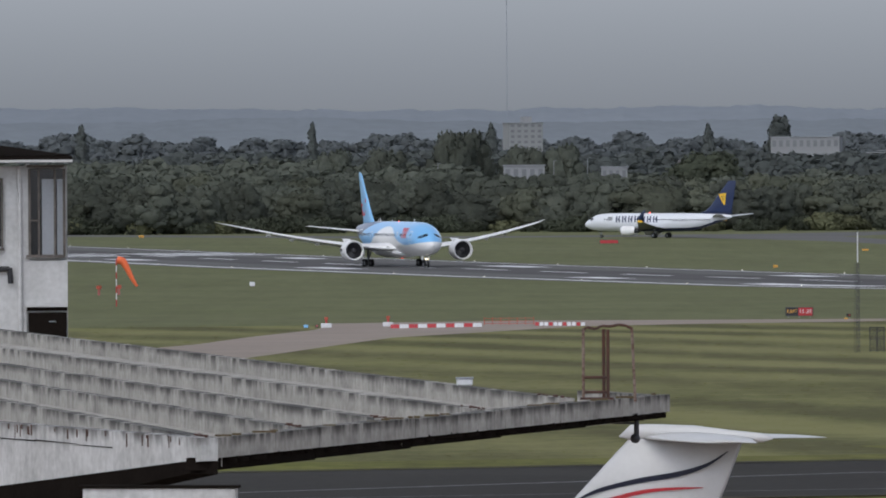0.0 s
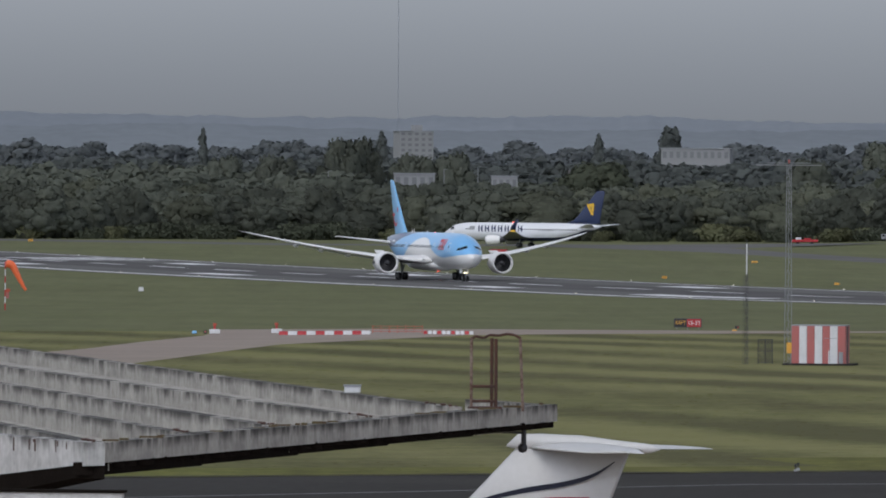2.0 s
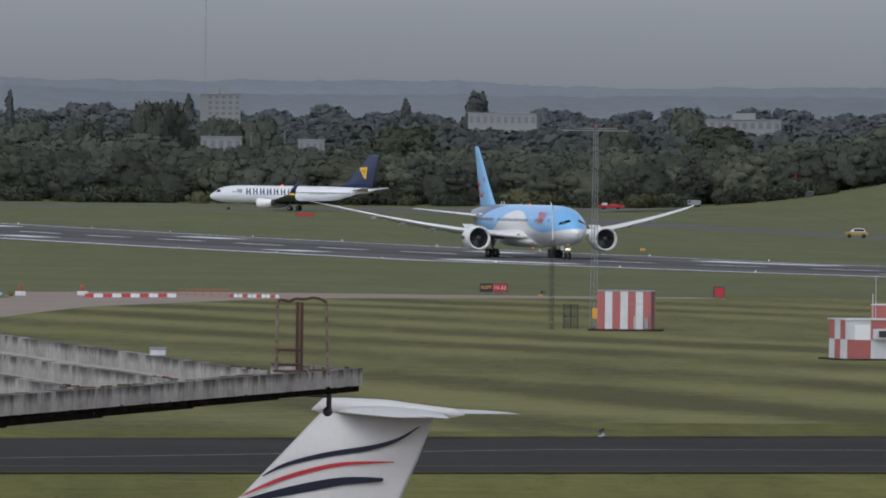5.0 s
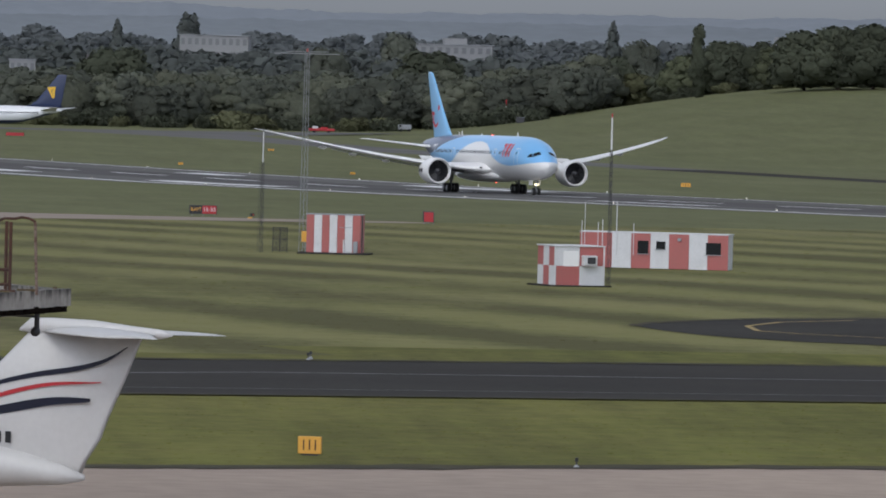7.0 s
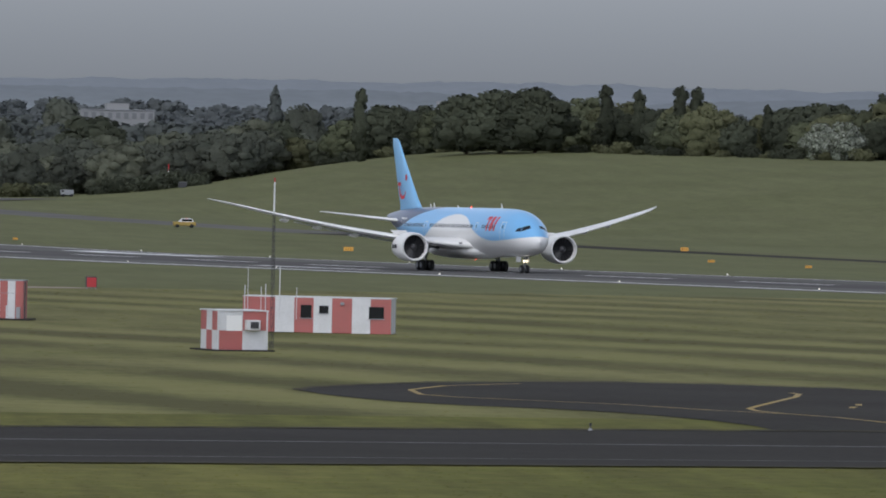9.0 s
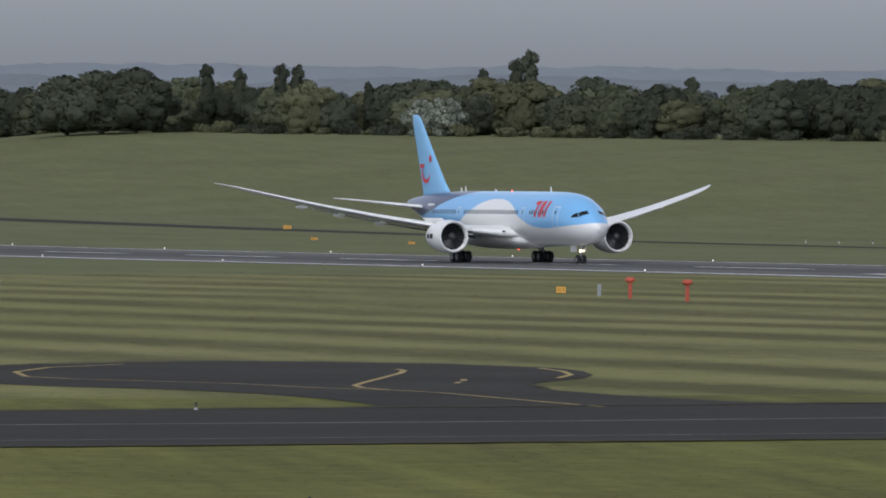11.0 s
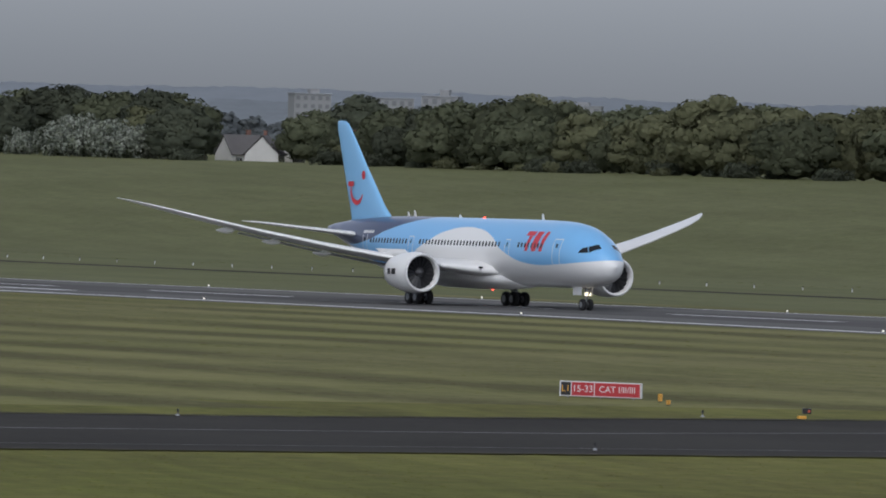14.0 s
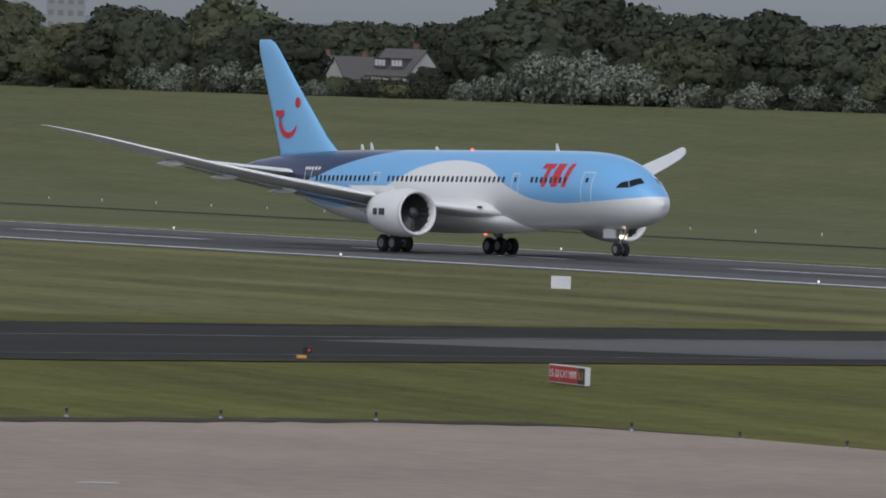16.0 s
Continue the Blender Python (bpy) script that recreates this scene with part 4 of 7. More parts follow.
        box(bm, (0.0, sign * 5.75, 2.5), (2.2, 0.06, 1.5))
        part("gear_door", bm, M["wing_white"], jet)
        part("wing_root_light", boxes(((9.4, sign * 3.6, 3.5), (0.25, 0.3, 0.16))), M["glass"], jet, "landing light glass in the wing root")
    gear(jet, "nose_gear", 22.88, 0, 2.3, [(0, 0.34), (0, -0.34)], 0.52, 0.36, 0.16)
    part("nose_gear_door", boxes(((22.2, 0.55, 1.7), (1.6, 0.05, 0.7)), ((22.2, -0.55, 1.7), (1.6, 0.05, 0.7))), M["white"], jet)
    part("taxi_light", boxes(((23.15, 0.0, 1.45), (0.12, 0.55, 0.24))), M["lamp_white"], jet, "lit taxi light on the nose leg")
    # fin with a red curved emblem
    fin = part("fin", fin_skin([(6.8, -13.8, 10.0, 0.075), (7.7, -15.4, 8.4, 0.08), (8.8, -17.0, 7.2, 0.085), (12.2, -20.6, 5.0, 0.085), (15.6, -24.0, 3.0, 0.085), (16.3, -24.8, 2.3, 0.08), (16.55, -25.5, 1.5, 0.06)]), M["sky_blue"], jet, "light-blue fin", True)
    for sign in (-1, 1):
        bm = bmesh.new()
        pts = []
        for i in range(17):
            a = math.radians(203 + 168 * i / 16)
            wide = 0.16 + 0.28 * math.sin(math.pi * i / 16)
            cx, cz = -22.25, 10.25
            ro, ri = 1.25 + wide / 2, 1.25 - wide / 2
            pts.append(((cx - ro * math.cos(a), cz + ro * math.sin(a)), (cx - ri * math.cos(a), cz + ri * math.sin(a))))
        for (a, b), (c, d) in zip(pts, pts[1:]):
            vs = [bm.verts.new((x, sign * 0.27, z)) for x, z in (a, c, d, b)]
            bm.faces.new(vs)
        part("fin_emblem", bm, M["red"], jet, "red curved line on the fin")
        bm = bmesh.new()
        cx, cz = -21.0, 11.55
        bm.faces.new([bm.verts.new((cx + 0.36 * math.cos(2 * math.pi * i / 16), sign * 0.27, cz + 0.42 * math.sin(2 * math.pi * i / 16))) for i in range(16)])
        part("fin_dot", bm, M["red"], jet, "red dot on the fin")
        bm = bmesh.new()
        bm.faces.new([bm.verts.new((x, sign * 0.275, z)) for x, z in ((-24.05, 10.95), (-22.95, 10.95), (-22.95, 10.5), (-24.05, 10.5))])
        part("fin_bar", bm, M["red"], jet, "short red bar on the fin")
    part("tail_cone", boxes(((-27.9, 0, 6.5), (0.9, 0.35, 0.35)), bevel=0.1), M["dark_metal"], jet)
    for x, z, h in ((14.6, 7.88, 0.55), (-1.5, 7.9, 0.25), (-10.5, 7.85, 0.6), (-11.8, 7.85, 0.45)):
        bm = loft(bmesh.new(), [[(x, -0.03, z), (x, 0.03, z), (x - 0.45, 0.03, z), (x - 0.45, -0.03, z)], [(x - 0.3, -0.02, z + h), (x - 0.3, 0.02, z + h), (x - 0.5, 0.02, z + h), (x - 0.5, -0.02, z + h)]])
        part("blade_aerial", bm, M["white"], jet)
    part("upper_beacon", boxes(((3.0, 0, 7.94), (0.26, 0.16, 0.14)), bevel=0.04), M["lamp_red"], jet, "red anti-collision beacon")
    part("lower_beacon", boxes(((5.0, 0, 1.50), (0.26, 0.16, 0.14)), bevel=0.04), M["lamp_red"], jet, "red anti-collision beacon")
    return jet


def narrowbody():
    """The white and navy twin-jet that taxies beyond the runway."""
    jet = thing("narrow_body_airliner", "white and navy twin-jet airliner taxiing before the wood", "airliner")
    front = 19.9
    body = Body([(0, 0.05, 2.95, 2.85), (0.4, 0.55, 3.45, 2.35), (1.2, 0.98, 3.95, 2.0), (2.5, 1.4, 4.75, 1.7), (4, 1.68, 5.15, 1.55), (6, 1.86, 5.35, 1.45), (10, 1.88, 5.4, 1.42), (26, 1.88, 5.4, 1.42), (29, 1.75, 5.38, 1.8), (33, 1.25, 5.3, 2.85), (36, 0.75, 5.15, 3.75), (38, 0.3, 4.95, 4.35), (38.4, 0.05, 4.7, 4.6)], front)
    paint = livery_material("white_navy_livery", (0.012, 0.022, 0.075), (0.72, 0.73, 0.75), (0.72, 0.73, 0.75), [(0, -1.2), (8, -1.15), (12, -0.80), (16, -0.68), (24, -0.62), (29, -0.55), (33, -0.1), (36, 0.25), (38.4, 0.1)], [(0, 1.28), (38.4, 1.28)], 38.4, 3.4, 2.0, front)
    fus = part("fuselage", body.skin(32, 0.8), paint, jet, "white fuselage with a navy belly", True)
    for sign in (-1, 1):
        # seven navy shapes of slim strokes and a small badge in front of them
        quads = []
        for k in range(7):
            s0 = 9.3 + 1.62 * k
            lean = -0.22 if sign > 0 else 0.22
            quads.append(((s0, 3.4), (s0 + 0.34, 3.4), (s0 + 0.34 + lean, 4.75), (s0 + lean, 4.75)))
            quads.append(((s0 + 0.36, 3.95), (s0 + 0.72, 3.95), (s0 + 0.72 + lean * 0.3, 4.25), (s0 + 0.36 + lean * 0.3, 4.25)))
            quads.append(((s0 + 0.74, 3.4), (s0 + 1.08, 3.4), (s0 + 1.08 + lean, 4.75), (s0 + 0.74 + lean, 4.75)))
        patch_group("navy_emblem", body, quads, sign, M["navy"], jet, "row of navy slanted strokes", 0.03)
        patch_group("badge", body, [((7.0, 3.8), (8.3, 3.8), (8.3, 4.6), (7.0, 4.6))], sign, M["galv"], jet, "small grey badge", 0.03)
        patch_group("small_lettering", body, [((24 + 0.8 * k, 3.65), (24.6 + 0.8 * k, 3.65), (24.6 + 0.8 * k, 3.85), (24 + 0.8 * k, 3.85)) for k in range(5)], sign, M["galv"], jet, "short grey bars")
        part("cockpit_window", body.patch(((1.9, 3.75), (3.0, 3.9), (2.95, 4.4), (2.25, 4.35)), sign, 3, 3, 0.02), M["glass"], fus, "dark cockpit pane", True)
        win = mesh_of(boxes(((0, 0, 0), (0.25, 0.04, 0.35))), "cabin_window", M["glass"])
        for k in range(30):
            ob = part("cabin_window", win, None, fus)
            ob.matrix_basis = Matrix.Translation(body.side(18.6 + 0.5 * k if k > 1 else 6.2 + 0.5 * k, 3.95, sign, 0.0))
        rows = [(y, le, ch, 1.9 + 0.105 * y, 0.11) for y, le, ch in ((1.2, 5.6, 8.0), (1.9, 5.2, 7.4), (5.5, 2.6, 4.9), (11, -0.9, 3.2), (16.6, -4.4, 1.7), (17.0, -4.9, 1.4))]
        part("wing", wing_skin(rows, sign), M["wing_under"], jet, "grey swept wing", True)
        wl_ = bmesh.new()
        loft(wl_, [[(a, sign * (17.0 + b), c) for a, b, c in ((-4.9, -0.06, 3.7), (-6.3, -0.06, 3.7), (-6.3, 0.06, 3.7), (-4.9, 0.06, 3.7))],
                   [(a, sign * (17.5 + b), c) for a, b, c in ((-5.4, -0.05, 4.7), (-6.6, -0.05, 4.7), (-6.6, 0.05, 4.7), (-5.4, 0.05, 4.7))],
                   [(a, sign * (17.75 + b), c) for a, b, c in ((-6.8, -0.03, 6.2), (-7.4, -0.03, 6.2), (-7.4, 0.03, 6.2), (-6.8, 0.03, 6.2))]])
        part("winglet", wl_, M["navy"], jet, "navy winglet with golden foot", True)
        part("winglet_foot", boxes(((-5.6, sign * 17.05, 3.95), (1.2, 0.3, 0.9)), bevel=0.05), M["gold"], jet)
        engine(jet, 7.0, sign * 4.83, 1.62, 1.05, 3.6, M["white"], M["steel"], "white engine under the wing")
        st = [(0.4, -13.2, 4.0, 4.5, 0.1), (3.5, -15.7, 2.6, 4.85, 0.09), (7.0, -18.4, 1.3, 5.2, 0.08)]
        part("stabiliser", wing_skin(st, sign), M["wing_white"], jet, "white tailplane", True)
        gear(jet, "main_gear", 0.0, sign * 2.86, 1.9, [(0, 0.43), (0, -0.43)], 0.56, 0.4, 0.16)
        bm = bmesh.new()
        vs = []
        for a, b, c, d in (((-15.1, 9.6), (-16.9, 9.8), (-17.0, 9.2), (-15.3, 9.1)), ((-15.1, 9.4), (-15.6, 9.4), (-16.6, 7.2), (-16.3, 7.2)), ((-16.5, 9.4), (-16.9, 9.4), (-16.7, 7.2), (-16.4, 7.2)), ((-15.8, 9.3), (-16.05, 9.3), (-16.5, 7.7), (-16.4, 7.7)), ((-16.2, 9.3), (-16.4, 9.3), (-16.55, 7.7), (-16.5, 7.7))):
            bm.faces.new([bm.verts.new((x, sign * 0.26, z)) for x, z in (a, b, c, d)])
        part("fin_emblem", bm, M["gold"], jet, "golden strung emblem")
    part("fin", fin_skin([(5.2, -9.5, 9.0, 0.05), (5.9, -11.6, 6.6, 0.075), (7.0, -12.9, 5.6, 0.08), (12.2, -17.2, 2.2, 0.08), (12.5, -17.6, 1.7, 0.06)]), M["navy"], jet, "navy fin", True)
    gear(jet, "nose_gear", 15.6, 0, 1.8, [(0, 0.22), (0, -0.22)], 0.35, 0.2, 0.1)
    part("upper_beacon", boxes(((3.0, 0, 5.5), (0.3, 0.2, 0.2)), bevel=0.04), M["lamp_red"], jet, "red anti-collision beacon")
    return jet


wide_jet = widebody()
narrow_jet = narrowbody()

ROLL = [(0.0, 1684.2, 0, 0), (0.5, 1659.7, 0, 0), (1.0, 1634.5, 0, 0), (1.5, 1608.4, 0, 0), (2.0, 1581.9, 0, 0), (2.5, 1554.5, 0, 0), (3.0, 1527.0, 0, 0), (3.5, 1498.4, 0, 0), (4.0, 1469.8, 0, 0), (6.3, 1331.6, 0, 0), (6.5, 1319.1, 0, 0),
        (7.0, 1287.6, 0, 0), (7.5, 1255.7, 0, 0.1), (8.0, 1223.2, 0, 0.15), (8.5, 1189.3, 0, 0.15), (8.7, 1177.2, 0, 0.12), (10.8, 1027.5, 0, 0), (11.0, 1013.1, 0, 0), (11.5, 976.6, 0, -0.1), (12.0, 939.5, 0, -0.15), (12.5, 902.0, 0, -0.2),
        (13.0, 864.3, 0, -0.25), (13.5, 826.5, 0, -0.3), (14.0, 788.3, 0, -0.2), (14.5, 750.1, 0.05, 0.02), (15.0, 711.6, 0.35, 0.28), (15.5, 672.5, 0.7, 0.73), (16.0, 632.8, 1.12, 1.37)]  # seconds, q, nose-up, swing


def motions():
    """The airliner gathers speed along the runway; the other one taxies away slowly."""
    rows = []
    for t, q, up, swing in ROLL:
        slope = math.degrees(math.atan((height(q - 24, RC) - height(q + 2, RC)) / 26))
        x, y = xy(q, RC)
        rows.append((t, pose(x, y, height(q, RC) + 0.03, 0, -slope - up, HEAD + swing)))
    walk(wide_jet, rows)
    for sign, wing in WINGS.items():  # the wings bend upwards as the speed grows
        root = Vector((6.0, sign * 2.9, 3.3))
        walk(wing, [(t, Matrix.Translation(root) @ Matrix.Rotation(radians(sign * up), 4, "X") @ Matrix.Translation(-root)) for t, up in ((0.0, -0.9), (4.0, -0.75), (7.0, -0.4), (11.0, 0.75), (13.5, 1.0), (16.0, 1.2))])
    rows = []
    for t, x, y, way in ((0.0, 50.2, 2262, 146), (2.0, 44.4, 2265, 152), (4.0, 38.7, 2268, 157), (6.5, 31.8, 2272, 162), (8.5, 26.4, 2275, 164), (16.0, 6.0, 2286, 166)):
        rows.append((t, pose(x, y, ground_xy(x, y) + 0.03, 0, 0, way)))
    narrow_jet.scale = (1.05, 1.05, 1.05)
    walk(narrow_jet, rows)
    rows = []
    for t in (0.0, 6.5, 8.5, 16.0):
        x, y = 144.8 - 2.1 * t, 1838.0
        rows.append((t, pose(x, y, ground_xy(x, y) + 0.02, 0, 0, 180)))
    walk(airfield_car, rows)

# ---- near the camera: the old terminal's stepped concrete roof ----
def wall_between(bm, a, b, z0, z1, thick, slope=0.0):
    """An upright wall from a to b (plan), between two heights."""
    a, b = Vector(a), Vector(b)
    d = (b - a).normalized()
    nrm = Vector((-d.y, d.x)) * thick / 2
    rings = []
    k = max(1, int((b - a).length / 3))
    for i in range(k + 1):
        c = a.lerp(b, i / k)
        w = 0.012 * noise.noise((c.x * 2, c.y * 2, z1))
        rings.append([(c.x - nrm.x, c.y - nrm.y, z0), (c.x + nrm.x, c.y + nrm.y, z0), (c.x + nrm.x, c.y + nrm.y, z1 + w), (c.x - nrm.x, c.y - nrm.y, z1 + w)])
    return loft(bm, rings)


ROOF = 7.8


def old_terminal_roof():
    roof = thing("terminal_roof", "old stepped concrete canopy roof, streaked with dark run-off", "roof")
    ends = [((-10.15, 225.1), (2.04, 161.5)), ((-9.24, 204.9), (0.63, 155.0)), ((-8.57, 190.0), (-0.75, 149.5)), ((-7.99, 177.1), (-2.13, 146.0)), ((-7.35, 162.9), (-3.47, 141.7))]
    for (a, b) in ends:
        a, b = Vector(a), Vector(b)
        a = a + (a - b) * (0.12 if a.y > 220 else 0.25)
        part("rib", wall_between(bmesh.new(), a, b, ROOF - 0.40, ROOF, 0.22), M["rib_concrete"], roof, "upstand concrete roof rib")
        bm = bmesh.new()
        c = b + (a - b).normalized() * 0.1
        wall_between(bm, a + Vector((0.05, -0.16)), c + Vector((0.05, -0.16)), ROOF - 0.40, ROOF - 0.2, 0.1)
        part("rib_step", bm, M["rib_concrete"], roof)
    # the slanting front edge beam, in cast lengths
    p0, p1 = Vector((-3.40, 140.9)), Vector((3.60, 163.7))
    for i in range(5):
        a, b = p0.lerp(p1, i / 5 + 0.0004), p0.lerp(p1, (i + 1) / 5 - 0.0008)
        bm = wall_between(bmesh.new(), a, b, ROOF - 0.29, ROOF + 0.012 * (i % 2), 0.34)
        part("edge_beam", bm, M["old_concrete"], roof, "cast concrete edge beam with dark streaks")
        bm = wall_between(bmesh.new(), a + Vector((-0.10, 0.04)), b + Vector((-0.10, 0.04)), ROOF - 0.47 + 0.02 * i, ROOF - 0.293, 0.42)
        part("soffit", bm, M["soffit"], roof, "near-black underside of the edge")
    # broken concrete and rust hanging ragged along the edge's foot
    rng = random.Random(12)
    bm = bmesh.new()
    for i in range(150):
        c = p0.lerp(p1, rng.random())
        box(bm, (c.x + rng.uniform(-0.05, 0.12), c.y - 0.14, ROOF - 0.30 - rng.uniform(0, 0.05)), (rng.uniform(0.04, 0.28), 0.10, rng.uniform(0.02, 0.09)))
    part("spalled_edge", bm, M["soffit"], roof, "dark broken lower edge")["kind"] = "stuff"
    bm = bmesh.new()
    for i in range(26):
        c = p0.lerp(p1, rng.random() ** 1.3)
        box(bm, (c.x + rng.uniform(-0.02, 0.06), c.y + rng.uniform(-0.12, 0.12), ROOF + 0.012), (rng.uniform(0.05, 0.35), rng.uniform(0.05, 0.16), rng.uniform(0.01, 0.04)))
    part("moss", bm, M["moss"], roof, "brown moss and rust scale on the edge")["kind"] = "stuff"
    bm = wall_between(bmesh.new(), Vector((3.45, 163.5)), Vector((2.4, 166.5)), ROOF - 0.29, ROOF, 0.3)
    part("edge_return", bm, M["old_concrete"], roof)
    # roof deck below the ribs
    bm = bmesh.new()
    outline = [(-3.2, 141.2), (3.4, 163.6), (2.2, 168.0), (-11.8, 233), (-18, 233), (-15.9, 174.8)]
    loft(bm, [[(x, y, ROOF - 0.42) for x, y in outline], [(x, y, ROOF - 0.30) for x, y in outline]])
    part("deck", bm, M["old_concrete"], roof)
    # the nearest deep wall
    bm = bmesh.new()
    a, b = Vector((-16, 174.0)), Vector((-3.36, 140.8))
    n2 = Vector((0.12, 0.05))
    for k in range(1):
        rings = [[(c.x - n2.x, c.y - n2.y, low), (c.x + n2.x, c.y + n2.y, low), (c.x + n2.x, c.y + n2.y, ROOF), (c.x - n2.x, c.y - n2.y, ROOF)] for c, low in ((a, ROOF - 1.7), (a.lerp(b, 0.73), ROOF - 1.02), (b, ROOF - 0.33))]
        loft(bm, rings)
    part("end_wall", bm, M["streaked_white"], roof, "white-painted end wall with rust runs")
    # a long crack and rust runs on the wall's face
    rng = random.Random(21)
    face = Vector((-0.124, -0.052))
    bm = bmesh.new()
    along = (b - a).normalized()
    for u0, u1, z in ((0.74, 0.79, -0.235), (0.79, 0.845, -0.225), (0.845, 0.89, -0.24)):
        e, f = a.lerp(b, u0) + face, a.lerp(b, u1) + face
        wall_between(bm, e, f, ROOF + z - 0.007, ROOF + z + 0.007, 0.012)
    part("crack", bm, M["soffit"], roof, "dark crack along the wall")
    bm = bmesh.new()
    for i in range(26):
        e = a.lerp(b, rng.uniform(0.72, 0.995)) + face
        top = ROOF - rng.uniform(0, 0.03)
        wall_between(bm, e, e + along * rng.uniform(0.012, 0.05), top - rng.uniform(0.04, 0.2), top, 0.008)
    part("rust_run", bm, M["rust"], roof, "brown runs down the wall")["kind"] = "stuff"
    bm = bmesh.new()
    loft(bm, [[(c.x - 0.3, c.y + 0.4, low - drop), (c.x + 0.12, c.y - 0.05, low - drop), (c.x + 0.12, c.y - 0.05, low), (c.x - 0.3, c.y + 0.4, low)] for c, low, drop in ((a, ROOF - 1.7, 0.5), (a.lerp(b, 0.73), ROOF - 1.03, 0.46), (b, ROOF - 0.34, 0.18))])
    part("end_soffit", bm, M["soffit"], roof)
    # lower wall that shows under the canopy
    bm = wall_between(bmesh.new(), Vector((-5.1, 139.3)), Vector((-2.94, 139.1)), -1.1, ROOF - 0.66, 0.3)
    part("lower_wall", bm, M["streaked_white"], roof, "lower white wall under the canopy")
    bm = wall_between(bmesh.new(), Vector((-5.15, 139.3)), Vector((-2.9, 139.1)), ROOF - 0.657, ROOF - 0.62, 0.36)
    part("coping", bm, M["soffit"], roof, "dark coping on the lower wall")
    # columns down to the ground
    part("column", rods(((-7.5, 160.0, 0.0), (-7.5, 160.0, ROOF - 0.7), 0.25)), M["old_concrete"], roof)
    part("column", rods(((-13.0, 200.0, 0.0), (-13.0, 200.0, ROOF - 0.7), 0.25)), M["old_concrete"], roof)
    # rainwater outlet hanging from the tip
    bm = rods(((3.18, 162.6, ROOF - 0.30), (3.18, 162.6, ROOF - 0.66), 0.045), ((3.17, 162.6, ROOF - 0.45), (2.75, 162.3, ROOF - 0.43), 0.02))
    out = part("outlet_pipe", bm, M["dark_metal"], roof, "dark hanging outlet with a ball end")
    bm = bmesh.new()
    got = bmesh.ops.create_icosphere(bm, subdivisions=2, radius=0.085)["verts"]
    bmesh.ops.translate(bm, vec=(3.16, 162.6, ROOF - 0.70), verts=got)
    part("outlet_ball", bm, M["dark_metal"], out, "", True)
    # rust and moss along the rib ends
    for (x, y), l in (((2.04, 161.5), 1.1), ((0.63, 155.0), 0.9), ((-0.75, 149.5), 0.9), ((-2.13, 146.0), 0.6), ((-3.4, 141.2), 0.5)):
        bm = bmesh.new()
        rng = random.Random(int(y))
        for i in range(12):
            u = rng.random() * l * 2.2
            box(bm, (x - 0.19 * u + rng.uniform(-0.03, 0.05), y + 0.98 * u, ROOF + 0.012), (rng.uniform(0.02, 0.06), rng.uniform(0.15, 0.6), rng.uniform(0.012, 0.03)), Matrix.Identity(4))
        part("rust_scale", bm, M["rust"], roof, "flaking rust along the roof edge")
        roof.children[-1]["kind"] = "stuff"
    return roof


old_terminal_roof()


def roof_ladder():
    """The rusted hoop of a roof ladder on the canopy's tip."""
    rail = thing("roof_ladder", "rusted steel ladder hoop standing on the canopy's tip", "ladder")
    z = ROOF
    x0, x1, x2, y = 2.28, 2.68, 3.10, 160.6
    part("post", rods(((x0, y, z), (x0 - 0.0, y, z + 1.17), 0.026)), M["pale_rust"], rail)
    part("post", rods(((x1, y, z), (x1, y, z + 1.14), 0.03)), M["rust"], rail)
    part("post", rods(((x1 - 0.06, y + 0.5, z), (x1 - 0.06, y + 0.5, z + 1.14), 0.03)), M["rust"], rail)
    part("post", rods(((x2 + 0.03, y + 0.3, z - 0.05), (x2 - 0.02, y + 0.3, z + 1.15), 0.024)), M["pale_rust"], rail)
    for h in (0.12, 0.36):
        part("rung", rods(((x0, y, z + h), (x1, y, z + h), 0.024)), M["rust"], rail)
    bm = bmesh.new()
    pts = [(x0 - 0.02, z + 1.12), (x0 + 0.06, z + 1.18), (x0 + 0.2, z + 1.15), (x1 - 0.1, z + 1.2), (x1 + 0.05, z + 1.19), (x1 + 0.18, z + 1.22), (x2 - 0.12, z + 1.2), (x2 - 0.02, z + 1.15)]
    for (a, b), (c, d) in zip(pts, pts[1:]):
        rod(bm, (a, y, b), (c, y, d), 0.022)
    part("hoop", bm, M["rust"], rail, "bent rusty hoop")
    part("base_plate", boxes(((2.5, y, z + 0.015), (0.55, 0.4, 0.03))), M["rust"], rail)
    return rail


roof_ladder()
vent = thing("roof_vent", "small white vent box on the concrete roof rib", "vent", pose(0.36, 170.3, ROOF))
part("housing", boxes(((0, 0, 0.06), (0.28, 0.25, 0.12)), bevel=0.02), M["hut_white"], vent)
part("cap", boxes(((0, 0, 0.13), (0.31, 0.28, 0.03))), M["galv"], vent)


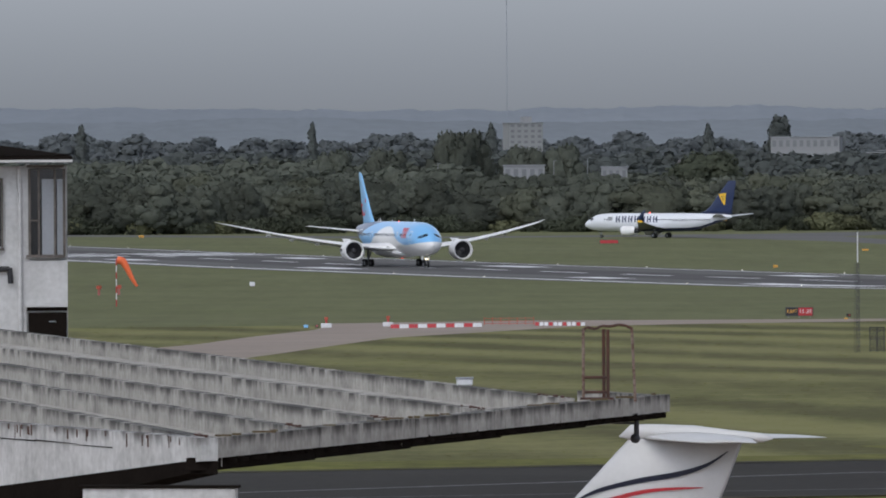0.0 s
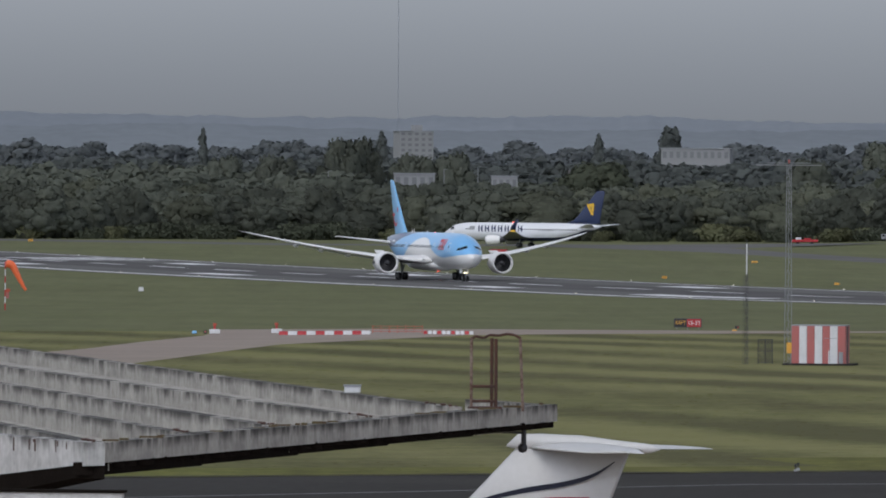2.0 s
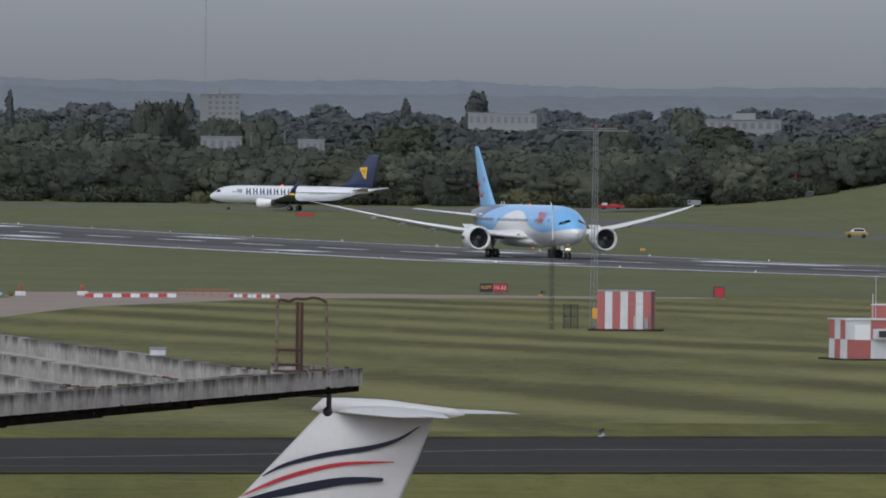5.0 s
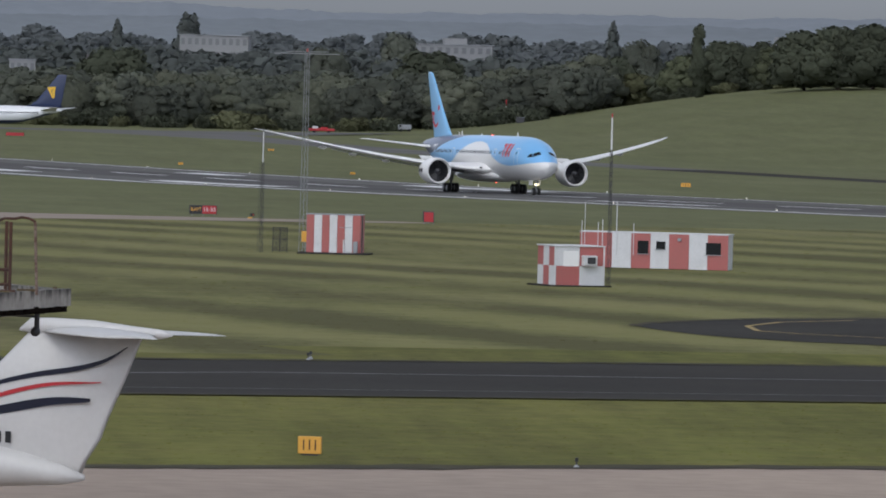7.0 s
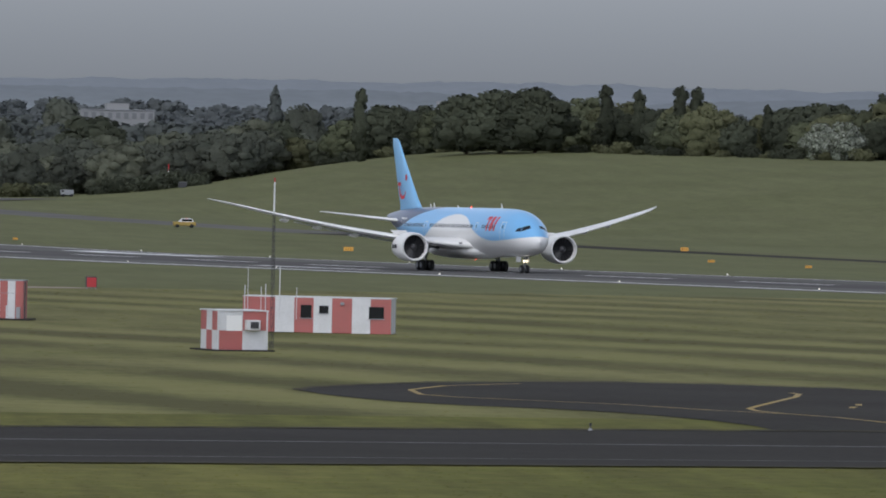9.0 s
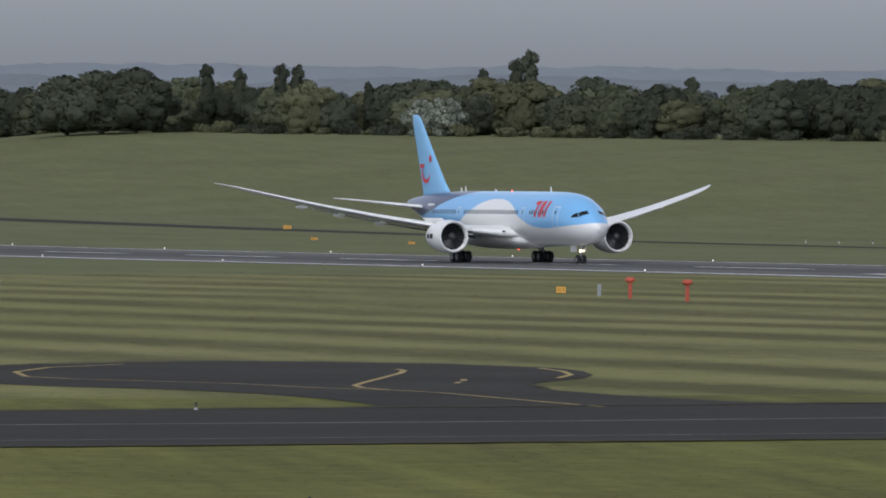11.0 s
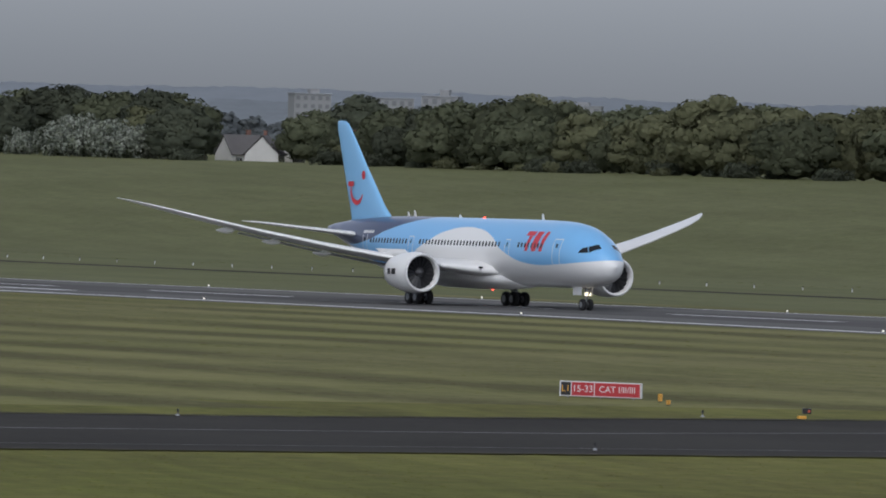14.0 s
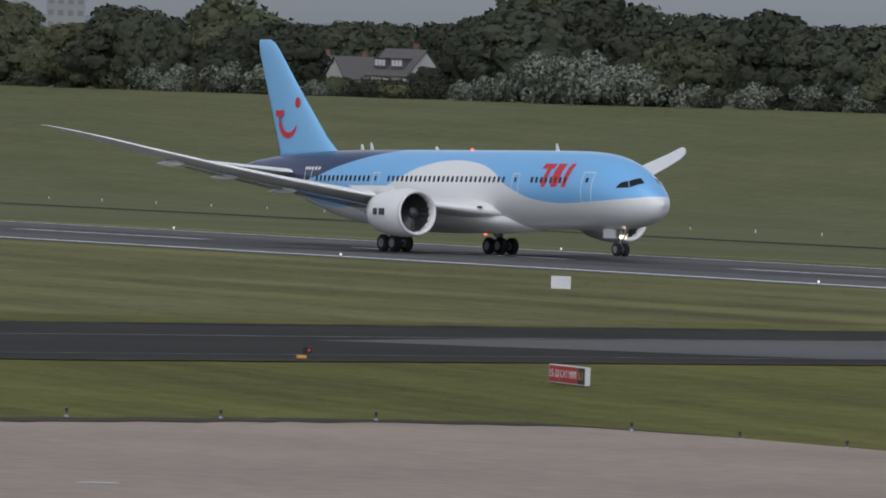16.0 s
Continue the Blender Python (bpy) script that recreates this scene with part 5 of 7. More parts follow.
def control_room():
    """The white glazed corner of the old building beside the canopy."""
    bld = thing("old_control_room", "old white-painted control room with peeling windows", "building", Matrix.Translation(EYE) @ Matrix.Scale(1.25, 4) @ Matrix.Translation((-EYE[0], -EYE[1], -EYE[2])) @ pose(-7.25, 190.0, 0, 0, 0, 2.4))
    part("front_wall", boxes(((-2.35, 0.12, 9.0), (3.1, 0.24, 5.2)), ((-0.4, 0.12, 7.2), (0.8, 0.24, 1.9)), ((-0.4, 0.12, 9.35), (0.8, 0.24, 0.85)), ((-0.76, 0.12, 10.7), (0.07, 0.24, 1.9))), M["old_white"], bld, "peeling white front wall")
    part("side_wall", boxes(((-0.1, 2.2, 9.0), (0.2, 4.0, 5.2))), M["old_white"], bld)
    part("back_wall", boxes(((-2.0, 4.3, 9.0), (3.9, 0.2, 5.2))), M["old_white"], bld)
    part("lower_block", boxes(((-2.0, 2.2, 3.2), (3.7, 4.0, 6.4))), M["old_white"], bld)
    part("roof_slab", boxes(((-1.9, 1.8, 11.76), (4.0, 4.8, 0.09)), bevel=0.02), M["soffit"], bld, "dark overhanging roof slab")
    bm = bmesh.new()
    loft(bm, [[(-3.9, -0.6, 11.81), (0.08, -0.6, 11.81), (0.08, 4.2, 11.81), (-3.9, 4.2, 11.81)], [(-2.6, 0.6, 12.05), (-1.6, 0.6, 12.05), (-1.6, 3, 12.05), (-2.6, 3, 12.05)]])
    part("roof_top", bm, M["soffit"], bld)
    part("fascia", boxes(((-1.9, -0.58, 11.70), (4.0, 0.05, 0.05)), ((0.08, 1.8, 11.70), (0.05, 4.8, 0.05))), M["old_white"], bld)
    win = part("window", boxes(((-0.42, 0.02, 11.6), (0.72, 0.1, 0.05)), ((-0.42, 0.02, 9.86), (0.76, 0.16, 0.06)), ((-0.73, 0.02, 10.7), (0.05, 0.1, 1.7)), ((-0.55, 0.02, 10.7), (0.04, 0.1, 1.7)), ((-0.24, 0.02, 10.7), (0.04, 0.1, 1.7)), ((-0.06, 0.02, 10.7), (0.05, 0.1, 1.7)), ((-0.64, 0.02, 10.55), (0.16, 0.06, 0.03))), M["old_frame"], bld, "weathered timber window frame")
    part("pane", boxes(((-0.4, 0.1, 10.7), (0.66, 0.01, 1.68))), M["glass"], win, "dirty dark pane")
    part("curtain", boxes(((-0.37, 0.06, 10.6), (0.24, 0.02, 1.5)), ((-0.14, 0.06, 10.6), (0.12, 0.02, 1.5))), M["galv"], win, "grey curtain behind the glass")
    win = part("window", boxes(((-1.55, -0.02, 11.35), (0.62, 0.1, 0.05)), ((-1.55, -0.02, 10.0), (0.66, 0.14, 0.05)), ((-1.26, -0.02, 10.7), (0.04, 0.1, 1.35)), ((-1.84, -0.02, 10.7), (0.04, 0.1, 1.35)), ((-1.42, -0.02, 10.7), (0.04, 0.1, 1.35))), M["old_frame"], bld, "weathered timber window frame")
    part("pane", boxes(((-1.55, -0.005, 10.7), (0.56, 0.01, 1.3))), M["glass"], win, "dirty dark pane")
    part("sill_band", boxes(((-0.4, -0.03, 8.92), (0.8, 0.12, 0.08))), M["old_white"], bld)
    # flat near-black plates: the opening's inner shade and the sill band's shadow, in colour
    part("recess", boxes(((-0.39, -0.006, 8.30), (0.74, 0.02, 0.95))), M["soffit"], bld, "near-black plate for the shade inside the opening")
    part("shadow_gap", boxes(((-0.4, -0.004, 8.84), (0.78, 0.02, 0.07))), M["soffit"], bld, "dark strip for the shadow below the sill band")
    for k in (0, 2, 5):
        part("shelf", boxes(((-0.30, -0.02, 8.05 + 0.11 * k), (0.14, 0.03, 0.02))), M["galv"], bld)
    part("downpipe", rods(((-0.92, -0.06, 6.5), (-0.92, -0.06, 11.6), 0.04)), M["old_white"], bld)
    part("overflow_pipe", rods(((-2.6, -0.08, 9.62), (-1.12, -0.08, 9.62), 0.05), ((-1.12, -0.08, 9.64), (-1.1, -0.08, 9.34), 0.05)), M["black"], bld, "black overflow pipe")
    return bld


control_room()

# ---- the business jet parked below ----
def business_jet():
    jet = thing("business_jet", "white business jet with a high tail, parked on the apron", "aeroplane")
    # x forward, the fin's foot near the origin
    body = Body([(0, 0.03, 1.45, 1.35), (0.5, 0.35, 1.75, 1.05), (2, 0.72, 2.25, 0.85), (4, 0.88, 2.45, 0.75), (11, 0.88, 2.45, 0.75), (13.5, 0.74, 2.4, 1.0), (15.5, 0.5, 2.05, 1.15), (16.8, 0.25, 1.7, 1.22), (17.2, 0.04, 1.5, 1.35)], 15.4)
    part("fuselage", body.skin(28, 0.5), M["jet_white"], jet, "white fuselage", True)
    part("fin", fin_skin([(1.30, 3.9, 5.55, 0.03), (1.9, 3.2, 5.08, 0.05), (2.45, 2.75, 5.0, 0.07), (3.0, 2.05, 4.5, 0.08), (4.0, 1.05, 3.95, 0.08), (5.25, -0.2, 3.2, 0.08)]), M["jet_white"], jet, "white swept fin", True)
    part("dorsal_fillet", fin_skin([(2.2, 5.4, 4.0, 0.02), (2.72, 3.0, 2.0, 0.04)]), M["jet_white"], jet, "", True)
    bm = bmesh.new()
    rings = []
    for x, w, h, z in ((0.12, 0.03, 0.03, 5.25), (-0.2, 0.18, 0.2, 5.36), (-0.8, 0.22, 0.22, 5.36), (-2.0, 0.21, 0.22, 5.33), (-3.0, 0.16, 0.17, 5.27), (-3.9, 0.08, 0.12, 5.24), (-4.2, 0.01, 0.02, 5.22)):
        rings.append([(x, w * math.cos(2 * math.pi * i / 16), z + h * math.sin(2 * math.pi * i / 16)) for i in range(16)])
    part("bullet_fairing", loft(bm, rings), M["jet_white"], jet, "white fairing on the fin's top", True)
    for sign in (-1, 1):
        st = [(0.05, -0.5, 3.2, 5.22, 0.07), (0.6, -1.05, 2.85, 5.21, 0.07), (2.25, -2.95, 1.75, 5.18, 0.06), (2.45, -3.4, 1.35, 5.18, 0.05)]
        part("stabiliser", wing_skin(st, sign), M["jet_white"], jet, "white high tailplane", True)
        # swooshes on the fin: two navy, one red
        for pts, mat, half in (([(1.45, 3.47), (0.75, 3.8), (-0.4, 4.08), (-1.6, 4.28), (-2.4, 4.52), (-3.0, 4.88)], "navy", 0.07), ([(2.05, 2.92), (1.2, 3.3), (0.2, 3.62), (-0.9, 3.85), (-2.3, 3.93)], "red", 0.06), ([(2.15, 2.75), (1.2, 2.98), (0.2, 3.2), (-0.9, 3.4), (-2.0, 3.46)], "navy", 0.12)):
            bm = bmesh.new()
            smooth_pts = []
            for i in range(21):
                u = i / 20 * (len(pts) - 1)
                keys = [(k, *p) for k, p in enumerate(pts)]
                smooth_pts.append(curve_through(keys, min(u, len(pts) - 1.0001)))
            prev = None
            for i, (x, z) in enumerate(smooth_pts):
                u = i / 20
                w = half * math.sin(math.pi * min(0.97, 0.03 + u * (0.90 if half > 0.1 else 0.96))) ** 0.7
                yy = sign * (0.205 - 0.028 * (z - 3.0))
                now = (bm.verts.new((x, yy, z + w)), bm.verts.new((x, yy, z - w)))
                if prev:
                    bm.faces.new((prev[0], prev[1], now[1], now[0]))
                prev = now
            part("swoosh", bm, M["sign_red" if mat == "red" else "ink"], jet, ("red" if mat == "red" else "navy") + " swoosh on the fin")
        for k in range(6):
            part("marking_bar", boxes(((1.75 - 0.29 * k, sign * 0.21, 2.42), (0.16, 0.02, 0.30))), M["black"], jet)
        bm = bmesh.new()
        lathe(bm, (5.2, sign * 1.35, 2.2), [(0, 0.34), (-0.3, 0.42), (-1.4, 0.44), (-2.3, 0.32), (-2.6, 0.26), (-2.5, 0.2)], 20)
        part("engine", bm, M["jet_white"], jet, "white rear engine", True)
        wg = [(0.6, 9.0, 3.0, 0.95, 0.1), (3.5, 7.4, 2.1, 1.15, 0.09), (6.6, 5.8, 1.2, 1.4, 0.08)]
        part("wing", wing_skin(wg, sign), M["wing_white"], jet, "white wing", True)
        gear(jet, "main_gear", 6.6, sign * 1.3, 1.1, [(0, 0.14), (0, -0.14)], 0.27, 0.16, 0.06)
    gear(jet, "nose_gear", 12.6, 0, 1.0, [(0, 0.1), (0, -0.1)], 0.22, 0.12, 0.05)
    return jet


bj = business_jet()
bj.matrix_basis = pose(4.72, 258.0, ground_xy(4.72, 258.0) + 0.03, 0, 0, 180 - 24)


# ---- huts, masts and signs on the grass ----
def lettering(text, size, mat, parent, m, room=0.0, name="lettering"):
    cu = bpy.data.curves.new("text", "FONT")
    cu.body, cu.size, cu.extrude = text, size, 0.006
    cu.align_x, cu.align_y = "CENTER", "CENTER"
    ob = bpy.data.objects.new("text", cu)
    scene.collection.objects.link(ob)
    me = bpy.data.meshes.new_from_object(ob)
    bpy.data.objects.remove(ob)
    me.materials.clear()
    me.materials.append(mat)
    if room:
        xs = [v.co.x for v in me.vertices]
        me.transform(Matrix.Diagonal((min(1.0, room / (max(xs) - min(xs))), 1, 1, 1)))
    out = new(name, me)
    out.parent = parent
    out.matrix_basis = m
    return out


def at_xy(x, y, turn=0.0, lift=0.0):
    return pose(x, y, ground_xy(x, y) + lift, 0, 0, turn)


def face_camera(x, y):
    return math.degrees(math.atan2(-x, y))


def striped_hut():
    """Equipment cabin in upright red and white stripes."""
    x, y = 34.0, 684.5
    hut = thing("striped_equipment_cabin", "red and white striped equipment cabin beside a lattice mast", "cabin", at_xy(x, y, face_camera(x, y) - 6))
    w, d, h = 3.75, 2.6, 2.62
    # slab coloured dark for the hut's shadow and wet ground round it
    part("floor_slab", boxes(((0, 0, 0.06), (w + 1.2, d + 1.0, 0.12))), M["asphalt"], hut)
    k = 7
    for i in range(k):
        part("panel", boxes(((-w / 2 + w * (i + 0.5) / k, -d / 2, 0.14 + h / 2), (w / k - 0.015, 0.08, h)), bevel=0.01), M["hut_red" if i % 2 == 0 else "hut_white"], hut)
    part("core", boxes(((0, 0.02, 0.14 + h / 2), (w - 0.02, d - 0.1, h - 0.02))), M["hut_white"], hut)
    part("side_panel", boxes(((w / 2, 0, 0.14 + h / 2), (0.06, d, h))), M["hut_red"], hut)
    part("roof", boxes(((0, 0, 0.16 + h), (w + 0.12, d + 0.12, 0.06))), M["galv"], hut)
    part("corner_post", rods(((w / 2 + 0.14, -d / 2, 0.12), (w / 2 + 0.14, -d / 2, h + 0.1), 0.04)), M["dark_metal"], hut)
    part("vent_pipe", rods(((w * 0.2, -d / 2 - 0.1, 0.14), (w * 0.2, -d / 2 - 0.1, 1.05), 0.05)), M["hut_white"], hut)
    part("meter_box", boxes(((w * 0.42, -d / 2 - 0.12, 0.55), (0.3, 0.18, 0.8)), bevel=0.01), M["galv"], hut, "grey meter box")
    part("door_seam", boxes(((w * 0.22, -d / 2 - 0.045, 1.9), (0.9, 0.012, 0.03))), M["galv"], hut)


def lattice(parent, x, y, z0, z1, w0, w1, r, mat):
    for sx, sy in ((-1, -1), (1, -1), (0, 1)):
        part("leg", rods(((x + sx * w0, y + sy * w0, z0), (x + sx * w1, y + sy * w1, z1), r)), mat, parent)
    bm = bmesh.new()
    n = int((z1 - z0) / 0.55)
    for i in range(n):
        for (ax, ay), (bx, by) in (((-1, -1), (1, -1)), ((1, -1), (0, 1)), ((0, 1), (-1, -1))):
            ta, tb = i / n, (i + 1) / n
            if i % 2:
                (ax, ay), (bx, by) = (bx, by), (ax, ay)
            wa, wb = w0 + (w1 - w0) * ta, w0 + (w1 - w0) * tb
            rod(bm, (x + ax * wa, y + ay * wa, z0 + (z1 - z0) * ta), (x + bx * wb, y + by * wb, z0 + (z1 - z0) * tb), r * 0.6, n=5)
    br = part("bracing", bm, mat, parent, "zigzag lattice bracing")
    br["kind"] = "stuff"


def masts():
    x, y = 32.0, 690.0
    m = thing("lattice_mast", "tall grey lattice mast with a crossbar and red lamp", "mast", at_xy(x, y, face_camera(x, y)))
    lattice(m, 0, 0, 0, 14.05, 0.27, 0.15, 0.019, M["galv"])
    part("crossbar", rods(((-2.3, 0, 13.95), (2.3, 0, 13.95), 0.03)), M["galv"], m)
    part("crossbar", rods(((-1.5, 0.4, 14.1), (1.5, 0.4, 14.1), 0.025)), M["galv"], m)
    part("lamp", boxes(((0, 0, 14.2), (0.16, 0.16, 0.26)), bevel=0.04), M["hut_red"], m, "red obstruction lamp")
    x, y = 28.9, 686.0
    m = thing("aerial_mast", "slim dark mast with a white tubular aerial", "mast", at_xy(x, y, face_camera(x, y)))
    lattice(m, 0, 0, 0, 6.3, 0.12, 0.10, 0.016, M["dark_metal"])
    part("tube_aerial", rods(((0, 0, 6.3), (0, 0, 8.4), 0.05, 0.04)), M["hut_white"], m, "white tube aerial")
    part("tip", rods(((0, 0, 8.4), (0, 0, 8.75), 0.02)), M["dark_metal"], m)
    part("stay", rods(((-0.25, 0, 0), (-0.2, 0, 6.2), 0.012)), M["dark_metal"], m)
    x, y = 44.9, 578.3
    m = thing("aerial_mast", "slim dark mast with a red-tipped white aerial", "mast", at_xy(x, y, face_camera(x, y)))
    lattice(m, 0, 0, 0, 8.0, 0.11, 0.07, 0.015, M["dark_metal"])
    part("tube_aerial", rods(((0, 0, 8.0), (0, 0, 9.9), 0.06, 0.05)), M["hut_white"], m, "white tube aerial")
    part("tip", rods(((0, 0, 9.9), (0, 0, 10.15), 0.05)), M["sign_red"], m, "red tip")
    x, y = 30.4, 690.0
    c = thing("mesh_cage", "dark mesh enclosure beside the mast", "fence", at_xy(x, y, face_camera(x, y)))
    for a in (-0.5, 0.0, 0.5):
        part("post", rods(((a, 0, 0), (a, 0, 1.75), 0.03)), M["dark_metal"], c)
    for h in (0.1, 0.9, 1.72):
        part("rail", rods(((-0.5, 0, h), (0.5, 0, h), 0.02)), M["dark_metal"], c)
    bm = bmesh.new()
    for i in range(16):
        rod(bm, (-0.5 + i / 15, 0, 0.1), (-0.5 + i / 15, 0, 1.7), 0.009, n=4)
        rod(bm, (-0.5, 0, 0.1 + 1.6 * i / 15), (0.5, 0, 0.1 + 1.6 * i / 15), 0.009, n=4)
    part("mesh", bm, M["dark_metal"], c, "wire mesh")["kind"] = "stuff"
    x, y = 31.9, 684.0
    b = thing("yellow_box", "yellow control box on a short post", "box", at_xy(x, y, face_camera(x, y)))
    part("post", rods(((0, 0, 0), (0, 0, 1.0), 0.04)), M["galv"], b)
    part("case", boxes(((0, 0, 1.2), (0.55, 0.35, 0.75)), bevel=0.03), M["sign_yellow"], b)


def chequered_hut():
    x, y = 42.3, 573.4
    hut = thing("chequered_cabin", "red and white chequered cabin with an air conditioner", "cabin", at_xy(x, y, face_camera(x, y) + 20))
    w, d, h = 2.98, 2.9, 2.25
    # dark slab colour holds the cabin's ground shadow and its wet base
    part("slab", boxes(((0, 0.2, 0.05), (w + 0.8, d + 1.2, 0.1))), M["asphalt"], hut)
    part("core", boxes(((0, 0, 0.1 + h / 2), (w, d, h))), M["hut_white"], hut)
    for i in range(2):
        for j in range(2):
            col = "hut_red" if (i + j) % 2 == 0 else "hut_white"
            part("front_panel", boxes(((-w / 4 + i * w / 2, -d / 2 - 0.02, 0.1 + h / 4 + j * h / 2), (w / 2 - 0.01, 0.04, h / 2 - 0.01))), M[col], hut)
    for i in range(3):
        for j in range(2):
            col = "hut_red" if (i + j) % 2 == 1 else "hut_white"
            part("side_panel", boxes(((-w / 2 - 0.02, -d / 3 + i * d / 3, 0.1 + h / 4 + j * h / 2), (0.04, d / 3 - 0.01, h / 2 - 0.01))), M[col], hut)
    part("roof", boxes(((0, 0, 0.13 + h), (w + 0.2, d + 0.2, 0.07)), bevel=0.01), M["hut_white"], hut, "white overhanging roof")
    for sx in (-1, 1):
        part("corner_trim", boxes(((sx * (w / 2 + 0.02), -d / 2 - 0.03, 0.1 + h / 2), (0.09, 0.09, h))), M["hut_white"], hut)
    ac = part("air_conditioner", boxes(((w * 0.18, -d / 2 - 0.25, 1.55), (0.85, 0.45, 0.6)), bevel=0.03), M["hut_white"], hut, "white air conditioner")
    part("grille", boxes(((w * 0.18 + 0.05, -d / 2 - 0.485, 1.55), (0.5, 0.03, 0.38))), M["dark_metal"], ac)
    part("light_panel", boxes(((-w * 0.18, -d / 2 - 0.045, 1.65), (0.95, 0.02, 0.9))), M["white"], hut)


def long_cabin():
    x, y = 53.47, 648.0
    hut = thing("long_striped_cabin", "long red and white striped cabin with dark windows", "cabin", at_xy(x, y, face_camera(x, y) - 7))
    w, d, h = 9.84, 2.8, 2.3
    part("core", boxes(((0, 0, 0.05 + h / 2), (w - 0.04, d - 0.1, h - 0.02))), M["hut_white"], hut)
    edges = [0, 0.215, 0.345, 0.475, 0.60, 0.735, 0.86, 1.0]
    for i, (a, b) in enumerate(zip(edges, edges[1:])):
        part("panel", boxes(((-w / 2 + w * (a + b) / 2, -d / 2, 0.05 + h / 2), (w * (b - a) - 0.012, 0.07, h)), bevel=0.008), M["hut_red" if i % 2 == 0 else "hut_white"], hut)
    part("end_panel", boxes(((-w / 2, 0, 0.05 + h / 2), (0.06, d, h))), M["hut_red"], hut)
    part("roof", boxes(((0, 0, 0.08 + h), (w + 0.1, d + 0.1, 0.06))), M["hut_white"], hut)
    for a, ww, hh, z in ((0.425, 0.72, 0.85, 1.45), (0.545, 0.62, 0.5, 1.6), (0.90, 1.0, 0.78, 1.45)):
        part("window", boxes(((-w / 2 + w * a, -d / 2 - 0.04, z), (ww, 0.05, hh)), bevel=0.01), M["glass"], hut, "dark window")
        part("window_sill", boxes(((-w / 2 + w * a, -d / 2 - 0.06, z - hh / 2 - 0.03), (ww + 0.1, 0.1, 0.05))), M["galv"], hut)
    part("wall_lamp", boxes(((-w / 2 + w * 0.67, -d / 2 - 0.08, 2.0), (0.25, 0.12, 0.2)), bevel=0.02), M["galv"], hut)
    for a, hh, r in ((0.01, 3.1, 0.03), (0.03, 4.3, 0.02), (0.12, 3.0, 0.025), (0.15, 3.2, 0.03), (0.245, 4.4, 0.035), (0.36, 3.0, 0.025)):
        part("aerial", rods(((-w / 2 + w * a, -d / 2 - 0.08, 0.9), (-w / 2 + w * a, -d / 2 - 0.08, hh), r)), M["hut_white"], hut, "white aerial rod")


striped_hut()
masts()
chequered_hut()
long_cabin()


def taxi_sign(name, label, x, y, turn, wide, tall, panels, lift=0.18, case="hut_white"):
    """A lit airfield sign: a white case, coloured faces with letters, short legs. panels: share, face, letters, colour."""
    s = thing(name, label, "sign", at_xy(x, y, turn))
    part("case", boxes(((0, 0, lift + tall / 2), (wide, 0.22, tall)), bevel=0.015), M[case], s)
    u = -wide / 2 + 0.05
    for share, face, text, colour in panels:
        pw = (wide - 0.1) * share
        part("face", boxes(((u + pw / 2, -0.115, lift + tall / 2), (pw - 0.05, 0.02, tall - 0.1))), M[face], s)
        if text:
            lettering(text, tall * 0.62 if len(text) < 7 else tall * 0.58, M[colour], s, pose(u + pw / 2, -0.128, lift + tall / 2, 90, 0, 0), pw - 0.22)
        u += pw
    for a in (-0.4, 0, 0.4):
        part("leg", rods(((a * wide, 0, -0.02), (a * wide, 0, lift), 0.035)), M["galv"], s)
    return s


taxi_sign("taxiway_sign", "red and black runway holding sign with white letters", 121.5, 475.7, face_camera(115, 450) - 16, 4.25, 0.76, [(0.135, "black", "L1", "sign_yellow"), (0.29, "sign_red", "15-33", "hut_white"), (0.575, "sign_red", "CAT I/II/III", "hut_white")], lift=0.08)
taxi_sign("taxiway_sign", "red holding sign with a white end case, seen aslant", 136.75, 381.2, face_camera(123, 342) - 67, 3.9, 0.76, [(0.30, "sign_red", "15-33", "hut_white"), (0.50, "sign_red", "CAT I/II/III", "hut_white"), (0.20, "black", "L1", "sign_yellow")], lift=0.06)
taxi_sign("taxiway_sign", "black and red runway holding sign in the grass", 34.0, 940.0, face_camera(34, 940), 2.65, 0.85, [(0.46, "black", "RAPT", "sign_yellow"), (0.54, "sign_red", "15-33", "hut_white")], case="dark_metal")
taxi_sign("taxiway_sign", "small square red sign in the grass", 53.6, 906.0, face_camera(53, 906), 1.0, 0.95, [(1.0, "sign_red", "", "")], case="dark_metal")
taxi_sign("taxiway_sign", "small square red sign in the grass", 54.3, 919.4, face_camera(54, 919) , 0.95, 0.9, [(1.0, "sign_red", "", "")], case="dark_metal")
taxi_sign("taxiway_sign", "red sign beside the far taxiway", 35.9, 2127.0, face_camera(36, 2127), 4.0, 0.75, [(1.0, "sign_red", "", "")], lift=0.1, case="black")
board = thing("marker_board", "plain white marker board beside the runway", "sign", at_xy(203.6, 569.8, face_camera(198, 554)))
part("board", boxes(((0, 0, 0.42), (1.22, 0.08, 0.78)), bevel=0.015), M["hut_white"], board)
for a in (-0.45, 0.45):
    part("leg", rods(((a, 0.03, 0), (a, 0.03, 0.4), 0.03)), M["galv"], board)


def yellow_marker(x, y, w, h, label):
    s = thing("yellow_marker", label, "sign", at_xy(x, y, face_camera(x, y) - 8))
    part("case", boxes(((0, 0, h / 2 + 0.05), (w, 0.2, h)), bevel=0.02), M["sign_yellow"], s)
    for k in range(3):
        part("bar", boxes(((-w * 0.25 + k * w * 0.25, -0.105, h / 2 + 0.06), (w * 0.06, 0.012, h * 0.6))), M["rust"], s)
    part("leg", boxes(((0, 0, 0.02), (w * 0.7, 0.12, 0.08))), M["dark_metal"], s)


